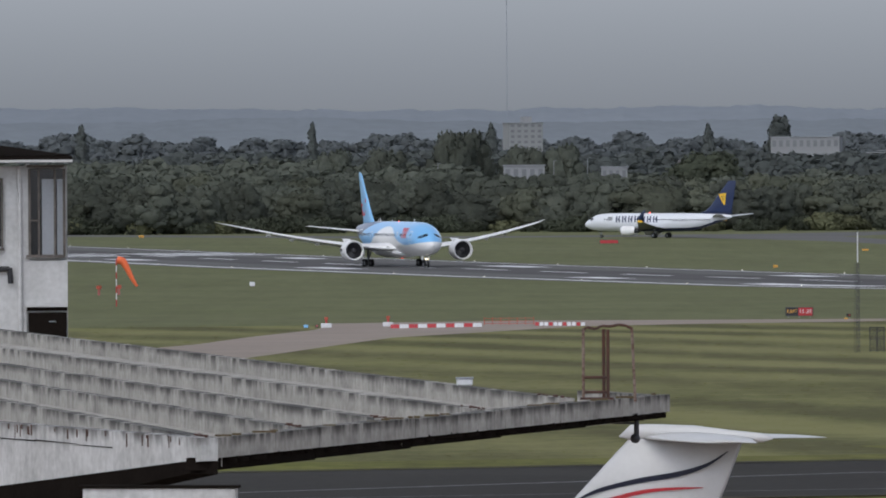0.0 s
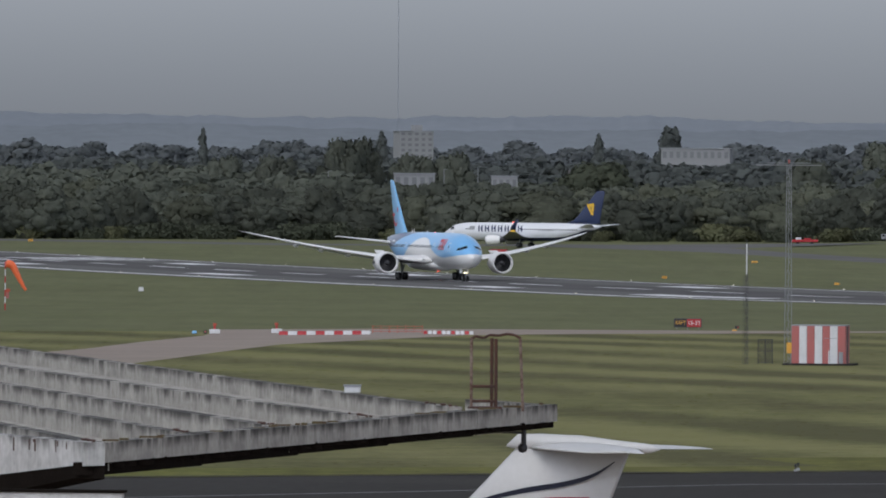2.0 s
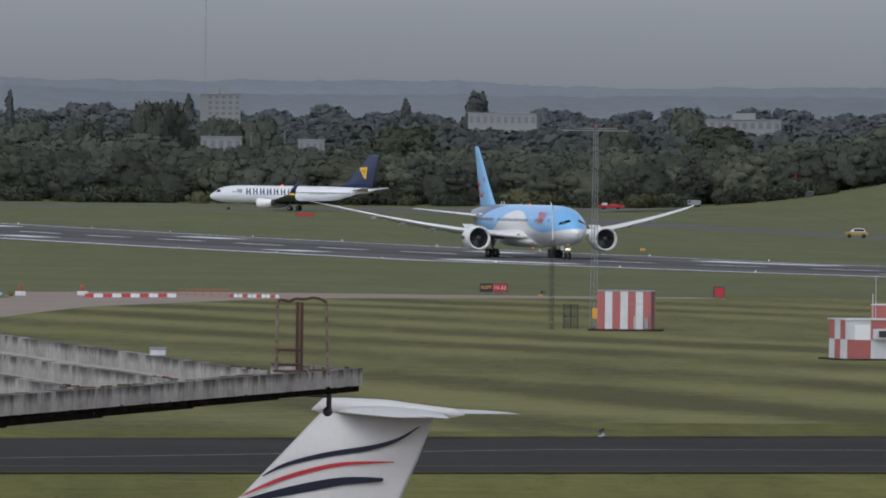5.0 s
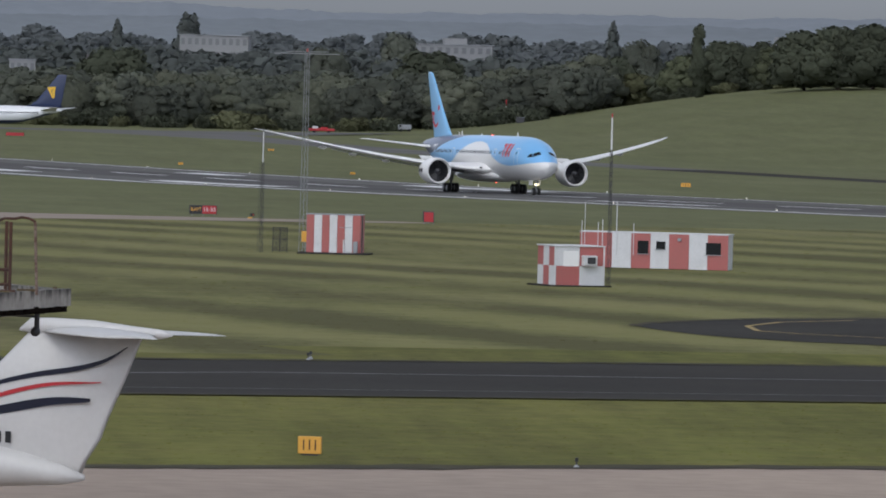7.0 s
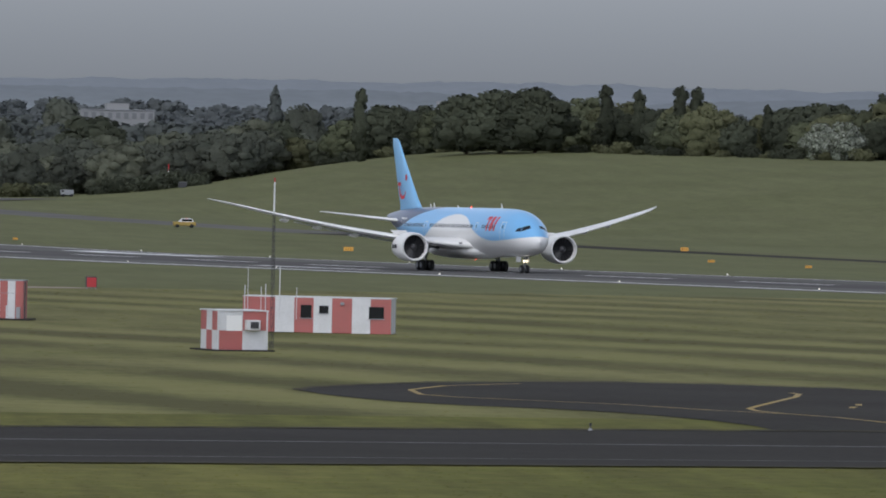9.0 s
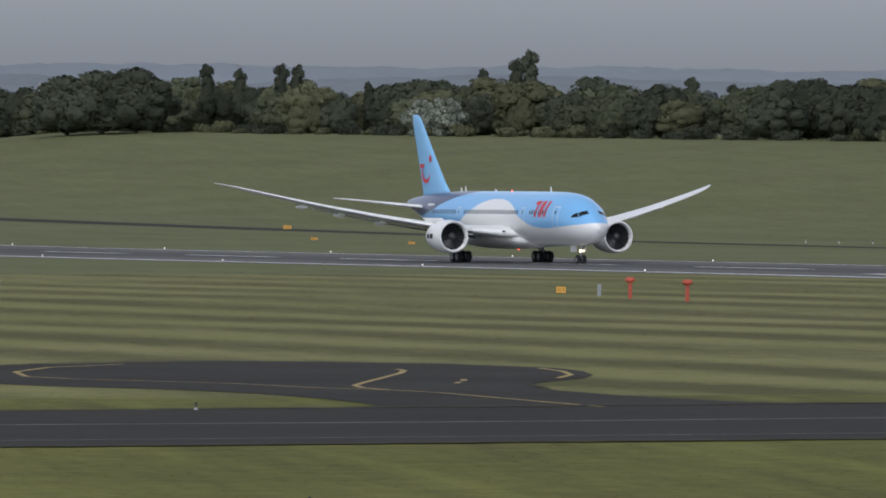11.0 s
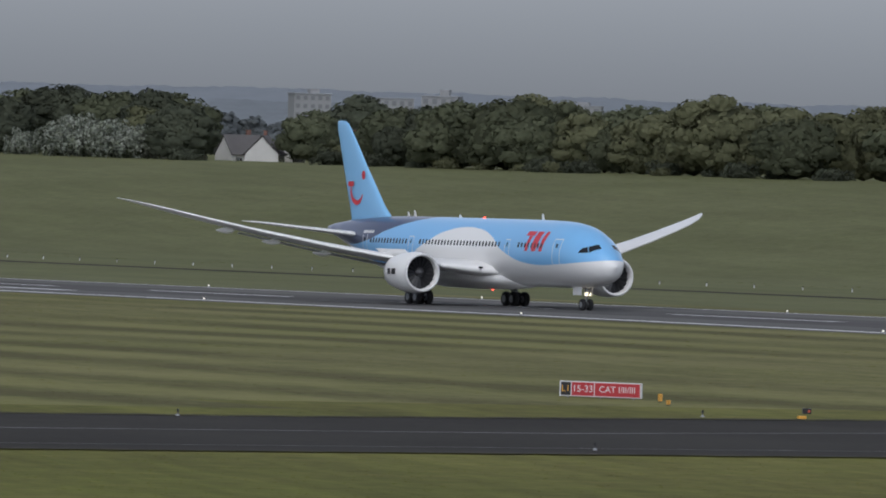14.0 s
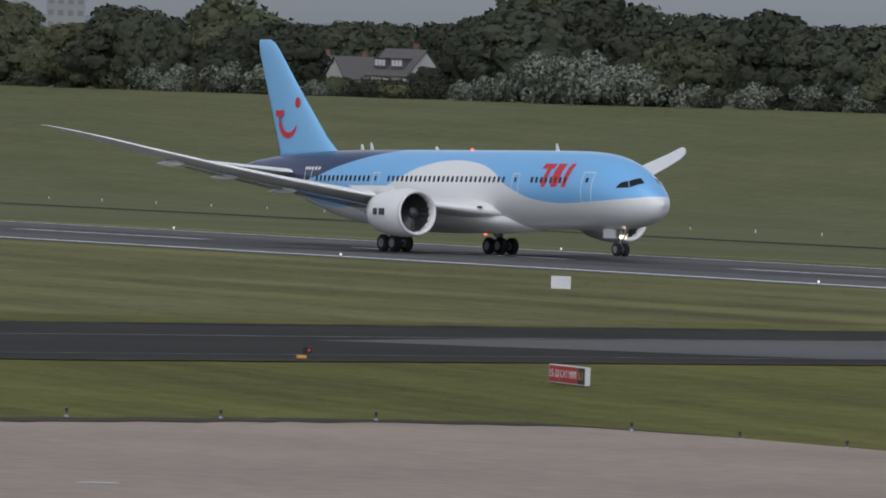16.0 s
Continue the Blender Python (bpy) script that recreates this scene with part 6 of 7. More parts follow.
for x, y, w, h, label in ((14.7, 308.7, 0.74, 0.55, "orange-yellow marker box near the apron edge"), (115.5, 779.5, 0.75, 0.5, "yellow box in the grass"), (56.5, 1673.0, 0.8, 0.4, "yellow marker beyond the runway"), (81.4, 1586.5, 0.8, 0.35, "yellow marker beyond the runway"),
                          (129.0, 1512, 1.5, 0.6, "orange marker beyond the runway"), (192.9, 1610, 1.3, 0.6, "orange marker beyond the runway"), (177.4, 1447, 1.0, 0.35, "yellow marker beyond the runway"), (-71.9, 2346, 1.2, 0.5, "yellow marker by the runway's end"), (122.5, 466.2, 0.2, 0.22, "small yellow marker in the grass"), (83.7, 1950.0, 1.2, 0.35, "yellow marker beyond the runway"),
                          (123.6, 472.0, 0.2, 0.36, "yellow cap beside the sign"), (182.0, 1372.0, 0.9, 0.35, "orange marker beyond the runway")):
    yellow_marker(x, y, w, h, label)


def aerial_posts():
    for x, y in ((116.2, 748.0), (118.0, 731.5)):
        p = thing("aerial_post", "orange post with a mushroom-shaped aerial head", "aerial", at_xy(x, y), "orange aerial posts")
        part("stem", rods(((0, 0, 0), (0, 0, 1.25), 0.16)), M["hut_orange"], p)
        bm = bmesh.new()
        n = 18
        loft(bm, [[(r * math.cos(2 * math.pi * i / n), r * math.sin(2 * math.pi * i / n), z) for i in range(n)] for r, z in ((0.14, 1.24), (0.36, 1.3), (0.40, 1.42), (0.36, 1.58), (0.16, 1.66))])
        part("head", bm, M["hut_orange"], p, "orange domed head", True)
    p = thing("cabinet_post", "grey cabinet post in the grass", "post", at_xy(115.8, 761.2))
    part("case", boxes(((0, 0, 0.45), (0.3, 0.25, 0.9)), bevel=0.02), M["galv"], p)
    part("cap", boxes(((0, 0, 0.92), (0.36, 0.3, 0.05))), M["galv"], p)


aerial_posts()


def windsock():
    x, y = -38.2, 1150.0
    w = thing("windsock", "orange windsock hanging from a red and white pole", "windsock", at_xy(x, y))
    for i in range(7):
        part("pole_band", rods(((0, 0, 0.8 * i), (0, 0, 0.8 * i + 0.8), 0.07)), M["hut_white" if i % 2 else "sign_red"], w)
    bm = bmesh.new()
    n = 14
    keys = [(0, 0.10, 5.45, 0.46), (1, 0.75, 5.3, 0.44), (2, 1.25, 4.5, 0.36), (3, 1.7, 3.6, 0.28), (4, 2.2, 2.7, 0.2), (5, 2.45, 2.35, 0.16)]
    rings = []
    for i in range(21):
        cx, cz, r = curve_through(keys, i * 0.2499)
        dx, dz, _ = curve_through(keys, min(4.999, i * 0.2499 + 0.05))
        d = Vector((dx - cx, 0, dz - cz)).normalized()
        side = Vector((0, 1, 0))
        up = d.cross(side)
        rings.append([tuple(Vector((cx, 0, cz)) + side * r * math.cos(2 * math.pi * k / n) + up * r * math.sin(2 * math.pi * k / n)) for k in range(n)])
    loft(bm, rings)
    part("sock", bm, M["orange"], w, "drooping orange fabric sock", True)
    for x, y in ((-46.5, 1329.0), (-44.0, 1335.0)):
        p = thing("obstacle_post", "short red post with a cap in the grass", "post", at_xy(x, y))
        part("stem", rods(((0, 0, 0), (0, 0, 0.85), 0.18)), M["hut_red"], p)
        part("cap", rods(((0, 0, 0.85), (0, 0, 1.3), 0.36)), M["hut_orange"], p)
    b = thing("white_marker", "small white marker box in the grass", "box", at_xy(-28.1, 1448.0))
    part("case", boxes(((0, 0, 0.35), (0.75, 0.4, 0.6)), bevel=0.03), M["hut_white"], b)
    part("leg", boxes(((0, 0, 0.03), (0.5, 0.3, 0.08))), M["galv"], b)


windsock()


def barriers():
    """Low red and white barrier blocks across the closed link taxiway, with lamps and a mesh fence."""
    proto = {}
    for col in ("sign_red", "hut_white"):
        bm = bmesh.new()
        loft(bm, [[(-0.4, -0.22, 0), (0.4, -0.22, 0), (0.4, 0.22, 0), (-0.4, 0.22, 0)], [(-0.39, -0.12, 0.16), (0.39, -0.12, 0.16), (0.39, 0.12, 0.16), (-0.39, 0.12, 0.16)], [(-0.38, -0.09, 0.36), (0.38, -0.09, 0.36), (0.38, 0.09, 0.36), (-0.38, 0.09, 0.36)]])
        proto[col] = mesh_of(bm, "barrier_block", M[col])
    for i in range(10):
        x, y = -4.3 + 0.815 * i, 871.0 + 0.8 * i
        ob = tagged(new("barrier_block", proto["sign_red" if i % 2 == 0 else "hut_white"]), ("red" if i % 2 == 0 else "white") + " plastic barrier block on the link taxiway", "barrier", "barrier row")
        ob.matrix_basis = at_xy(x, y)
    for i in range(11):
        x, y = 8.4 + 0.41 * i, 884.0 - 0.3 * i
        ob = tagged(new("barrier_block", proto["sign_red" if i % 3 == 0 else "hut_white"]), ("red" if i % 3 == 0 else "white") + " small barrier block on the link taxiway", "barrier", "barrier row")
        ob.matrix_basis = at_xy(x, y) @ Matrix.Diagonal((0.42, 0.9, 0.9, 1))
    f = thing("mesh_fence", "low orange mesh fence between the barriers", "fence", at_xy(6.0, 893.0))
    for i in range(7):
        part("post", rods(((-2.3 + 0.75 * i, 0, 0), (-2.3 + 0.75 * i, 0, 0.72), 0.03)), M["hut_orange"], f)
    for h in (0.15, 0.38, 0.62):
        part("rail", rods(((-2.3, 0, h), (2.2, 0, h), 0.02)), M["hut_orange"], f)
    for x, y, red in ((-5.0, 889.0, True), (-10.5, 882.0, True)):
        b = thing("lamp_block", "white concrete block with a red lamp post", "barrier", at_xy(x, y))
        part("block", boxes(((0, 0, 0.2), (0.95, 0.5, 0.4)), bevel=0.03), M["hut_white"], b)
        part("post", rods(((0, 0, 0.4), (0, 0, 0.72), 0.1)), M["sign_red"], b)
        part("lamp", rods(((0, 0, 0.72), (0, 0, 0.95), 0.17)), M["hut_orange"], b, "red lamp head")
    b = thing("warning_lamp", "small blue and red warning lamp by the taxiway", "lamp", at_xy(-11.3, 878.0))
    part("body", boxes(((0, 0, 0.18), (0.3, 0.2, 0.3))), M["black"], b)
    part("lens", boxes(((0, -0.11, 0.22), (0.16, 0.03, 0.14))), M["hut_red"], b, "dull red lens")
    b = thing("blue_marker", "small blue marker lamp by the taxiway", "lamp", at_xy(-12.3, 880.0))
    part("body", boxes(((0, 0, 0.15), (0.4, 0.2, 0.3)), bevel=0.03), M["sky_blue"], b)
    part("foot", boxes(((0, 0, 0.02), (0.5, 0.3, 0.05))), M["black"], b)


barriers()


def edge_lights():
    """Small lights along apron, taxiway and runway."""
    light = thing("edge_light", "small dark edge light on a grey base", "light", None, "edge lights along the paving")
    part("base", rods(((0, 0, 0), (0, 0, 0.10), 0.11, 0.05)), M["galv"], light)
    part("stem", rods(((0, 0, 0.10), (0, 0, 0.20), 0.025)), M["dark_metal"], light)
    part("head", rods(((0, 0, 0.20), (0, 0, 0.32), 0.06, 0.05)), M["black"], light)
    spots = [(100.1, 331.2), (106.5, 333.4), (113.0, 335.4), (121.7, 332.4), (123.6, 326.4), (125.7, 321.3), (22.7, 303.2), (19.1, 404.5), (45.7, 413.5), (19.3, 406.5), (100.3, 393.4), (119.0, 446.5), (90.1, 428.7), (4.5, 291.0), (38.1, 311.6)]
    light.matrix_basis = at_xy(*spots[0], 0, 0.03)
    for s in spots[1:]:
        copy_thing(light, at_xy(*s, 0, 0.03))
    lamp = thing("runway_light", "lit white runway edge light", "light", None, "runway edge lights")
    part("base", rods(((0, 0, 0), (0, 0, 0.16), 0.14, 0.08)), M["galv"], lamp)
    part("lens", rods(((0, 0, 0.16), (0, 0, 0.30), 0.08, 0.06)), M["lamp_small"], lamp, "lit lens")
    first = True
    for i in range(28):
        for p in (RC - 30.5, RC + 28.5):
            m = Matrix.Translation(on_ground(480 + 60 * i, p))
            if first:
                lamp.matrix_basis, first = m, False
            else:
                copy_thing(lamp, m)
    for x, y in ((124.4, 448.0), (133.6, 406.6), (37.9, 922.2)):
        g = thing("guard_light", "amber guard light on a yellow base in the grass", "light", at_xy(x, y))
        part("base", boxes(((-0.15, 0, 0.08), (0.4, 0.25, 0.14)), bevel=0.02), M["sign_yellow"], g)
        part("case", boxes(((0.08, 0, 0.38), (0.42, 0.2, 0.26)), bevel=0.02), M["black"], g)
        part("lens", rods(((0.16, -0.11, 0.38), (0.16, -0.13, 0.38), 0.07)), M["hut_orange"], g, "dull amber lens")
    post = thing("marker_post", "short white marker post at the foot of the bank", "post", None, "posts along the bank")
    part("stem", rods(((0, 0, 0), (0, 0, 0.36), 0.06)), M["hut_white"], post)
    part("band", rods(((0, 0, 0.36), (0, 0, 0.48), 0.07)), M["dark_metal"], post)
    first = True
    for i in range(56):
        m = Matrix.Translation(on_ground(660 + 12 * i, 583))
        if first:
            post.matrix_basis, first = m, False
        else:
            copy_thing(post, m)


edge_lights()


def far_vehicles():
    """Vehicles and cabins beyond the runway."""
    car = thing("airfield_car", "yellow and white airfield car beyond the runway", "car")
    part("body", boxes(((0, 0, 0.75), (4.3, 1.8, 0.75)), bevel=0.12), M["line_yellow"], car)
    part("cabin", loft(bmesh.new(), [[(-1.7, -0.82, 1.12), (1.2, -0.82, 1.12), (1.2, 0.82, 1.12), (-1.7, 0.82, 1.12)], [(-1.4, -0.7, 1.75), (0.5, -0.7, 1.75), (0.5, 0.7, 1.75), (-1.4, 0.7, 1.75)]]), M["hut_white"], car)
    part("window_band", boxes(((-0.4, 0, 1.42), (1.9, 1.62, 0.38))), M["glass"], car)
    wm = wheel_mesh(0.36, 0.25)
    for sx in (-1.35, 1.35):
        for sy in (-0.8, 0.8):
            part("wheel", wm, None, car).location = (sx, sy, 0.36)
    part("light_bar", boxes(((-0.4, 0, 1.83), (0.3, 1.1, 0.12))), M["orange"], car)
    van = thing("parked_truck", "red service truck parked beyond the runway", "truck", at_xy(2395 * math.tan(radians(2.75)), 2395.0, 4))
    part("body", boxes(((0, 0, 0.7), (6.2, 2.0, 0.6)), bevel=0.1), M["sign_red"], van)
    part("cab", boxes(((-1.6, 0, 1.25), (1.2, 1.9, 0.6)), bevel=0.12), M["hut_white"], van)
    part("tank", boxes(((0.6, 0, 1.15), (1.6, 1.7, 0.35)), bevel=0.08), M["sign_red"], van)
    for sx in (-1.8, 1.7):
        for sy in (-0.85, 0.85):
            part("wheel", wm, None, van).location = (sx, sy, 0.36)
    v = thing("parked_van", "pale grey van parked beyond the runway", "van", at_xy(136.0, 2408.0, 4))
    part("body", boxes(((0, 0, 1.1), (3.2, 1.8, 1.3)), bevel=0.15), M["galv"], v)
    part("windscreen", boxes(((-1.2, 0, 1.4), (0.5, 1.84, 0.45))), M["glass"], v)
    for sx in (-1.0, 1.0):
        for sy in (-0.8, 0.8):
            part("wheel", wm, None, v).location = (sx, sy, 0.36)
    s = thing("green_shed", "low dark-green shed below the bank", "shed", at_xy(146.0, 2480.0, 4))
    part("wall", boxes(((0, 0, 0.8), (7.5, 3, 1.6)), bevel=0.05), M["leaf_dark"], s)
    part("roof", boxes(((0, 0, 1.7), (7.9, 3.3, 0.2))), M["galv"], s)
    x, y = polar(3.82, 2440)
    t = thing("signal_pole", "slim red and white banded pole on the bank", "pole", at_xy(x, y))
    for i in range(4):
        part("pole_band", rods(((0, 0, 1.5 * i), (0, 0, 1.5 * i + 1.5), 0.17)), M["hut_white" if i % 2 == 0 else "sign_red"], t)
    b = thing("bank_box", "dark box beside the pole on the bank", "box", at_xy(x + 2.2, y - 20))
    part("case", boxes(((0, 0, 0.7), (2.0, 1.2, 1.4)), bevel=0.05), M["dark_metal"], b)
    part("lid", boxes(((0, 0, 1.42), (2.1, 1.3, 0.08))), M["galv"], b)
    return car


airfield_car = far_vehicles()

# ---- trees, houses and the distance, its haze put into base colours ----
def leaf_cloud(rng, lobes, count, size, cores=1, shells=True):
    """Leaf clumps over the outer faces of a crown's lobes: arrays of corners, four to a clump, round a dark dense core."""
    A = np.array(lobes)
    vol = (A[:, 3] * A[:, 4]) ** 0.9
    more = count * 3
    L = A[rng.choice(len(lobes), more, p=vol / vol.sum())]
    n = rng.normal(size=(more, 3))
    n /= np.linalg.norm(n, axis=1)[:, None]
    c = L[:, :3] + n * np.stack([L[:, 3], L[:, 3], L[:, 4]], 1) * rng.uniform(0.93, 1.10, more)[:, None]
    deep = np.sqrt((((c[:, None, :] - A[None, :, :3]) / A[None, :, [3, 3, 4]]) ** 2).sum(2)).min(1)
    keep = np.nonzero((deep > 0.80) & (n[:, 2] > -0.75) & (c[:, 2] > 0.2))[0][:count]
    c, n, L = c[keep], n[keep], L[keep]
    count = len(c)
    t = n + rng.normal(size=(count, 3)) * 0.42
    t /= np.linalg.norm(t, axis=1)[:, None]
    u = np.cross(t, rng.normal(size=(count, 3)))
    u /= np.linalg.norm(u, axis=1)[:, None]
    v = np.cross(t, u)
    s = rng.uniform(0.4, 1.2, count)[:, None] * size
    k = rng.uniform(0.4, 1.0, (count, 1))
    tall = max(l[2] + l[4] for l in lobes)
    mid = c - np.array((0, 0, 0.45 * tall))
    mid /= np.linalg.norm(mid, axis=1)[:, None] + 0.1
    soft = 0.55 * n + 0.65 * mid + 0.2 * t + np.array((0, 0, 0.15))
    soft /= np.linalg.norm(soft, axis=1)[:, None]
    corners = np.stack([c - u * s - v * s * k, c + u * s * 0.8 - v * s, c + u * s + v * s * k, c - u * s * 0.6 + v * s * 0.9], 1)
    quads = [np.concatenate([corners, np.repeat(soft[:, None, :], 4, 1)], 2)]
    for k, (lx, ly, lz, lw, lh) in enumerate(lobes if shells else lobes[:cores]):
        rows, cols = (8, 13) if k < cores else (5, 7)
        za, ta = np.linspace(-0.5, 0.5, rows) * math.pi, np.linspace(0, 2 * math.pi, cols)
        g = np.array([[(math.cos(a) * math.cos(b), math.cos(a) * math.sin(b), math.sin(a)) for b in ta] for a in za])
        bulge = rng.uniform(0.78, 0.93, g.shape[:2])
        bulge[:, -1] = bulge[:, 0]
        out = np.array((lx, ly, lz - 0.45 * tall))
        out = 0.6 * g + 0.65 * out / (np.linalg.norm(out) + 0.1) + np.array((0, 0, 0.15))
        pts = np.concatenate([g * np.array((lw, lw, lh)) * bulge[:, :, None] + np.array((lx, ly, lz)), out], 2)
        quads.append(np.stack([pts[:-1, :-1], pts[:-1, 1:], pts[1:, 1:], pts[1:, :-1]], 2).reshape(-1, 4, 6))
    return np.concatenate(quads)


def crown_lobes(rng, kind, h):
    lobes = []
    if kind == "poplar":
        lobes.append((0, 0, h * 0.5, h * 0.085, h * 0.42))
        for i in range(26):
            z = h * (0.08 + 0.86 * i / 25)
            w = h * rng.uniform(0.05, 0.085) * (0.7 + 0.5 * math.sin(math.pi * min(1, 0.1 + i / 27)))
            lobes.append((rng.normal() * h * 0.028, rng.normal() * h * 0.028, z, w, h * 0.075))
    elif kind == "bush":
        lobes.append((0, 0, h * 0.32, h * 0.5, h * 0.36))
        for i in range(34):
            a, r = rng.uniform(0, 6.28), h * 0.66 * math.sqrt(rng.uniform(0, 1))
            w = h * rng.uniform(0.09, 0.2)
            lobes.append((r * math.cos(a), r * math.sin(a), h * rng.uniform(0.12, 0.85) * (1 - 0.5 * r / h), w, w * rng.uniform(0.7, 1.1)))
    else:
        wide = {"round": 0.44, "tall": 0.32, "wide": 0.54}[kind]
        lobes.append((0, 0, h * 0.44, h * wide * 0.84, h * 0.44))
        for i in range(44):
            a, e = rng.uniform(0, 6.28), math.asin(rng.uniform(-0.8, 0.98))
            w = h * rng.uniform(0.06, 0.17)
            f = rng.uniform(0.72, 0.98)
            lobes.append((h * wide * f * math.cos(e) * math.cos(a), h * wide * f * math.cos(e) * math.sin(a), h * 0.45 + h * 0.46 * f * math.sin(e), w, w * rng.uniform(0.6, 0.95)))
    return lobes


def tree(name, label, kind, h, mat, seed, count=2600, size=0.30, group=""):
    rng = np.random.default_rng(seed)
    t = thing(name, label, "bush" if kind == "bush" else "tree", None, group)
    lobes = crown_lobes(rng, kind, h)
    bm = bmesh.new()
    rod(bm, (0, 0, -0.5), (0.05 * h * rng.normal() * 0.3, 0.1, h * 0.45), h * 0.028, h * 0.014, 8)
    for l in lobes[:6]:
        rod(bm, (0, 0, h * (0.12 if kind != "poplar" else 0.1)), l[:3], h * 0.012, h * 0.004, 6)
    part("trunk", bm, M["bark"], t)
    part("crown", quads_mesh("crown", leaf_cloud(rng, lobes, count, size, 1, kind != "bush"), mat), None, t)
    return t


kinds = []
for i in range(4):
    kinds.append(tree("woodland_tree", "broad dark-green woodland tree behind the airfield", ("round", "wide", "round", "tall")[i], 12.0, M[("leaf_dark", "leaf_mid", "leaf_olive", "leaf_dark")[i]], 10 + i, group="woodland trees"))
for i in range(2):
    kinds.append(tree("woodland_tree", "rounded mid-green woodland tree behind the airfield", ("wide", "round", "tall")[i], 12.0, M[("leaf_mid", "leaf_dark", "leaf_mid")[i]], 20 + i, group="woodland trees"))
wood_kinds = []
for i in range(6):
    wood_kinds.append(tree("woodland_tree", "tree in the wood beyond the runway, greyed for haze", ("round", "wide", "round", "tall", "wide", "round")[i], 12.0, M["leaf_wood_pale" if i in (1, 4) else "leaf_wood"], 60 + i, 1900, 0.25, group="woodland trees"))
far_poplar = tree("poplar", "narrow poplar far beyond the wood, greyed for haze", "poplar", 18.0, M["mid_leaf"], 32, 900, 0.4, "poplars")
poplar = tree("poplar", "tall narrow dark-green poplar above the hedge line", "poplar", 18.0, M["leaf_dark"], 31, 1700, 0.28, "poplars")
silver = tree("silver_bush", "silvery pale-leaved bush on the bank", "bush", 7.0, M["leaf_silver"], 41, 2800, 0.20, "silvery bushes")
silver_tall = tree("silver_tree", "pale silvery-leaved tree among darker trees", "round", 9.0, M["leaf_silver"], 42, 1800, 0.22, "silvery bushes")
dark_bush = tree("bush", "low dark-green bush at the wood's edge", "bush", 5.0, M["leaf_dark"], 43, 1000, 0.22, "edge bushes")
light_bush = tree("bush", "low olive bush at the wood's edge", "bush", 5.0, M["leaf_olive"], 44, 1000, 0.22, "edge bushes")
placed = set()


def plant(proto, x, y, h, natural, wide=1.0, turn=0.0):
    """Set a copy of a tree with its foot on the ground; the first time the tree itself is set."""
    s = h / natural
    m = pose(x, y, ground_xy(x, y) - 0.5, 0, 0, turn) @ Matrix.Diagonal((s * wide, s * wide, s, 1))
    if proto.name not in placed:
        placed.add(proto.name)
        proto.matrix_basis = m
        return proto
    k = proto.scale
    return copy_thing(proto, m @ Matrix.Diagonal((1 / k.x, 1 / k.y, 1 / k.z, 1)))


rng = random.Random(77)
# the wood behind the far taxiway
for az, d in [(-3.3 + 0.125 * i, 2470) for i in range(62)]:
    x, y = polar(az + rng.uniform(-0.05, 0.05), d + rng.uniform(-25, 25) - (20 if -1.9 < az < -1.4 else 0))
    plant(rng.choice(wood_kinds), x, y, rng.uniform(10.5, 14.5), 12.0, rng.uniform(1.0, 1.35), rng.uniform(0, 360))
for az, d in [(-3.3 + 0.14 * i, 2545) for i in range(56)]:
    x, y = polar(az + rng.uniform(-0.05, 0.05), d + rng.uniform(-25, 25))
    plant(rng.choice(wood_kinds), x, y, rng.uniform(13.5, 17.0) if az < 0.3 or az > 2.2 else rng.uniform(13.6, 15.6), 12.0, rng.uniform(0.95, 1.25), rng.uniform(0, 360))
for i in range(46):
    az = -3.2 + 0.16 * i
    x, y = polar(az + rng.uniform(-0.06, 0.06), 2432 + rng.uniform(-8, 8))
    plant(rng.choice((dark_bush, dark_bush, light_bush)), x, y, rng.uniform(3.5, 6.5), 5.0, rng.uniform(1.0, 1.5), rng.uniform(0, 360))
# the belt along the top of the bank
for i in range(118):
    q = 1085 + 11.6 * i
    for row in range(2):
        p = 815 + 30 * row + rng.uniform(-8, 8)
        x, y = xy(q + rng.uniform(-5, 5), p)
        az = math.degrees(math.atan2(x, y))
        h = 9.2 + (2.0 if row else 0) + rng.uniform(-1.2, 1.8) + rng.choice((0, 0, 0, 2.0, 3.2))
        if 13.4 < az < 17.0:
            h += 1.4
        elif az >= 17.0:
            h += 2.0 + (2.5 if row and 18.9 < az < 20.6 else 0)
        elif az < 5.6:
            h += 1.5
        if 11.93 < az < 12.6 or (10.83 < az < 11.6 and not row):
            continue
        if 12.66 < az < 12.95 and not row:
            h *= 0.42
        if 18.9 < az < 20.25 and not row:
            continue
        if 18.05 < az < 19.0:
            if row:
                continue
            h *= 0.56 if az > 18.5 else 0.30
        plant(rng.choice(kinds[:6] if az < 13.4 or az > 17 else [kinds[1], kinds[2], kinds[2], kinds[4]]), x, y, h, 12.0, rng.uniform(1.0, 1.3), rng.uniform(0, 360))
for az, d, top in ((4.93, 2420, 0.165), (6.36, 2330, 0.215), (6.55, 2330, 0.19), (6.79, 2320, 0.22), (6.885, 2320, 0.215), (7.97, 2250, 0.20), (8.24, 2240, 0.31), (8.16, 2250, 0.26), (8.56, 2230, 0.16), (9.18, 2200, 0.16), (9.42, 2200, 0.12), (7.3, 2260, 0.12)):
    x, y = polar(az, d)
    h = 12 + d * math.tan(radians(top)) - ground_xy(x, y)
    plant(poplar, x, y, h, 18.0, (18.0 / h) ** 0.35, rng.uniform(0, 360))
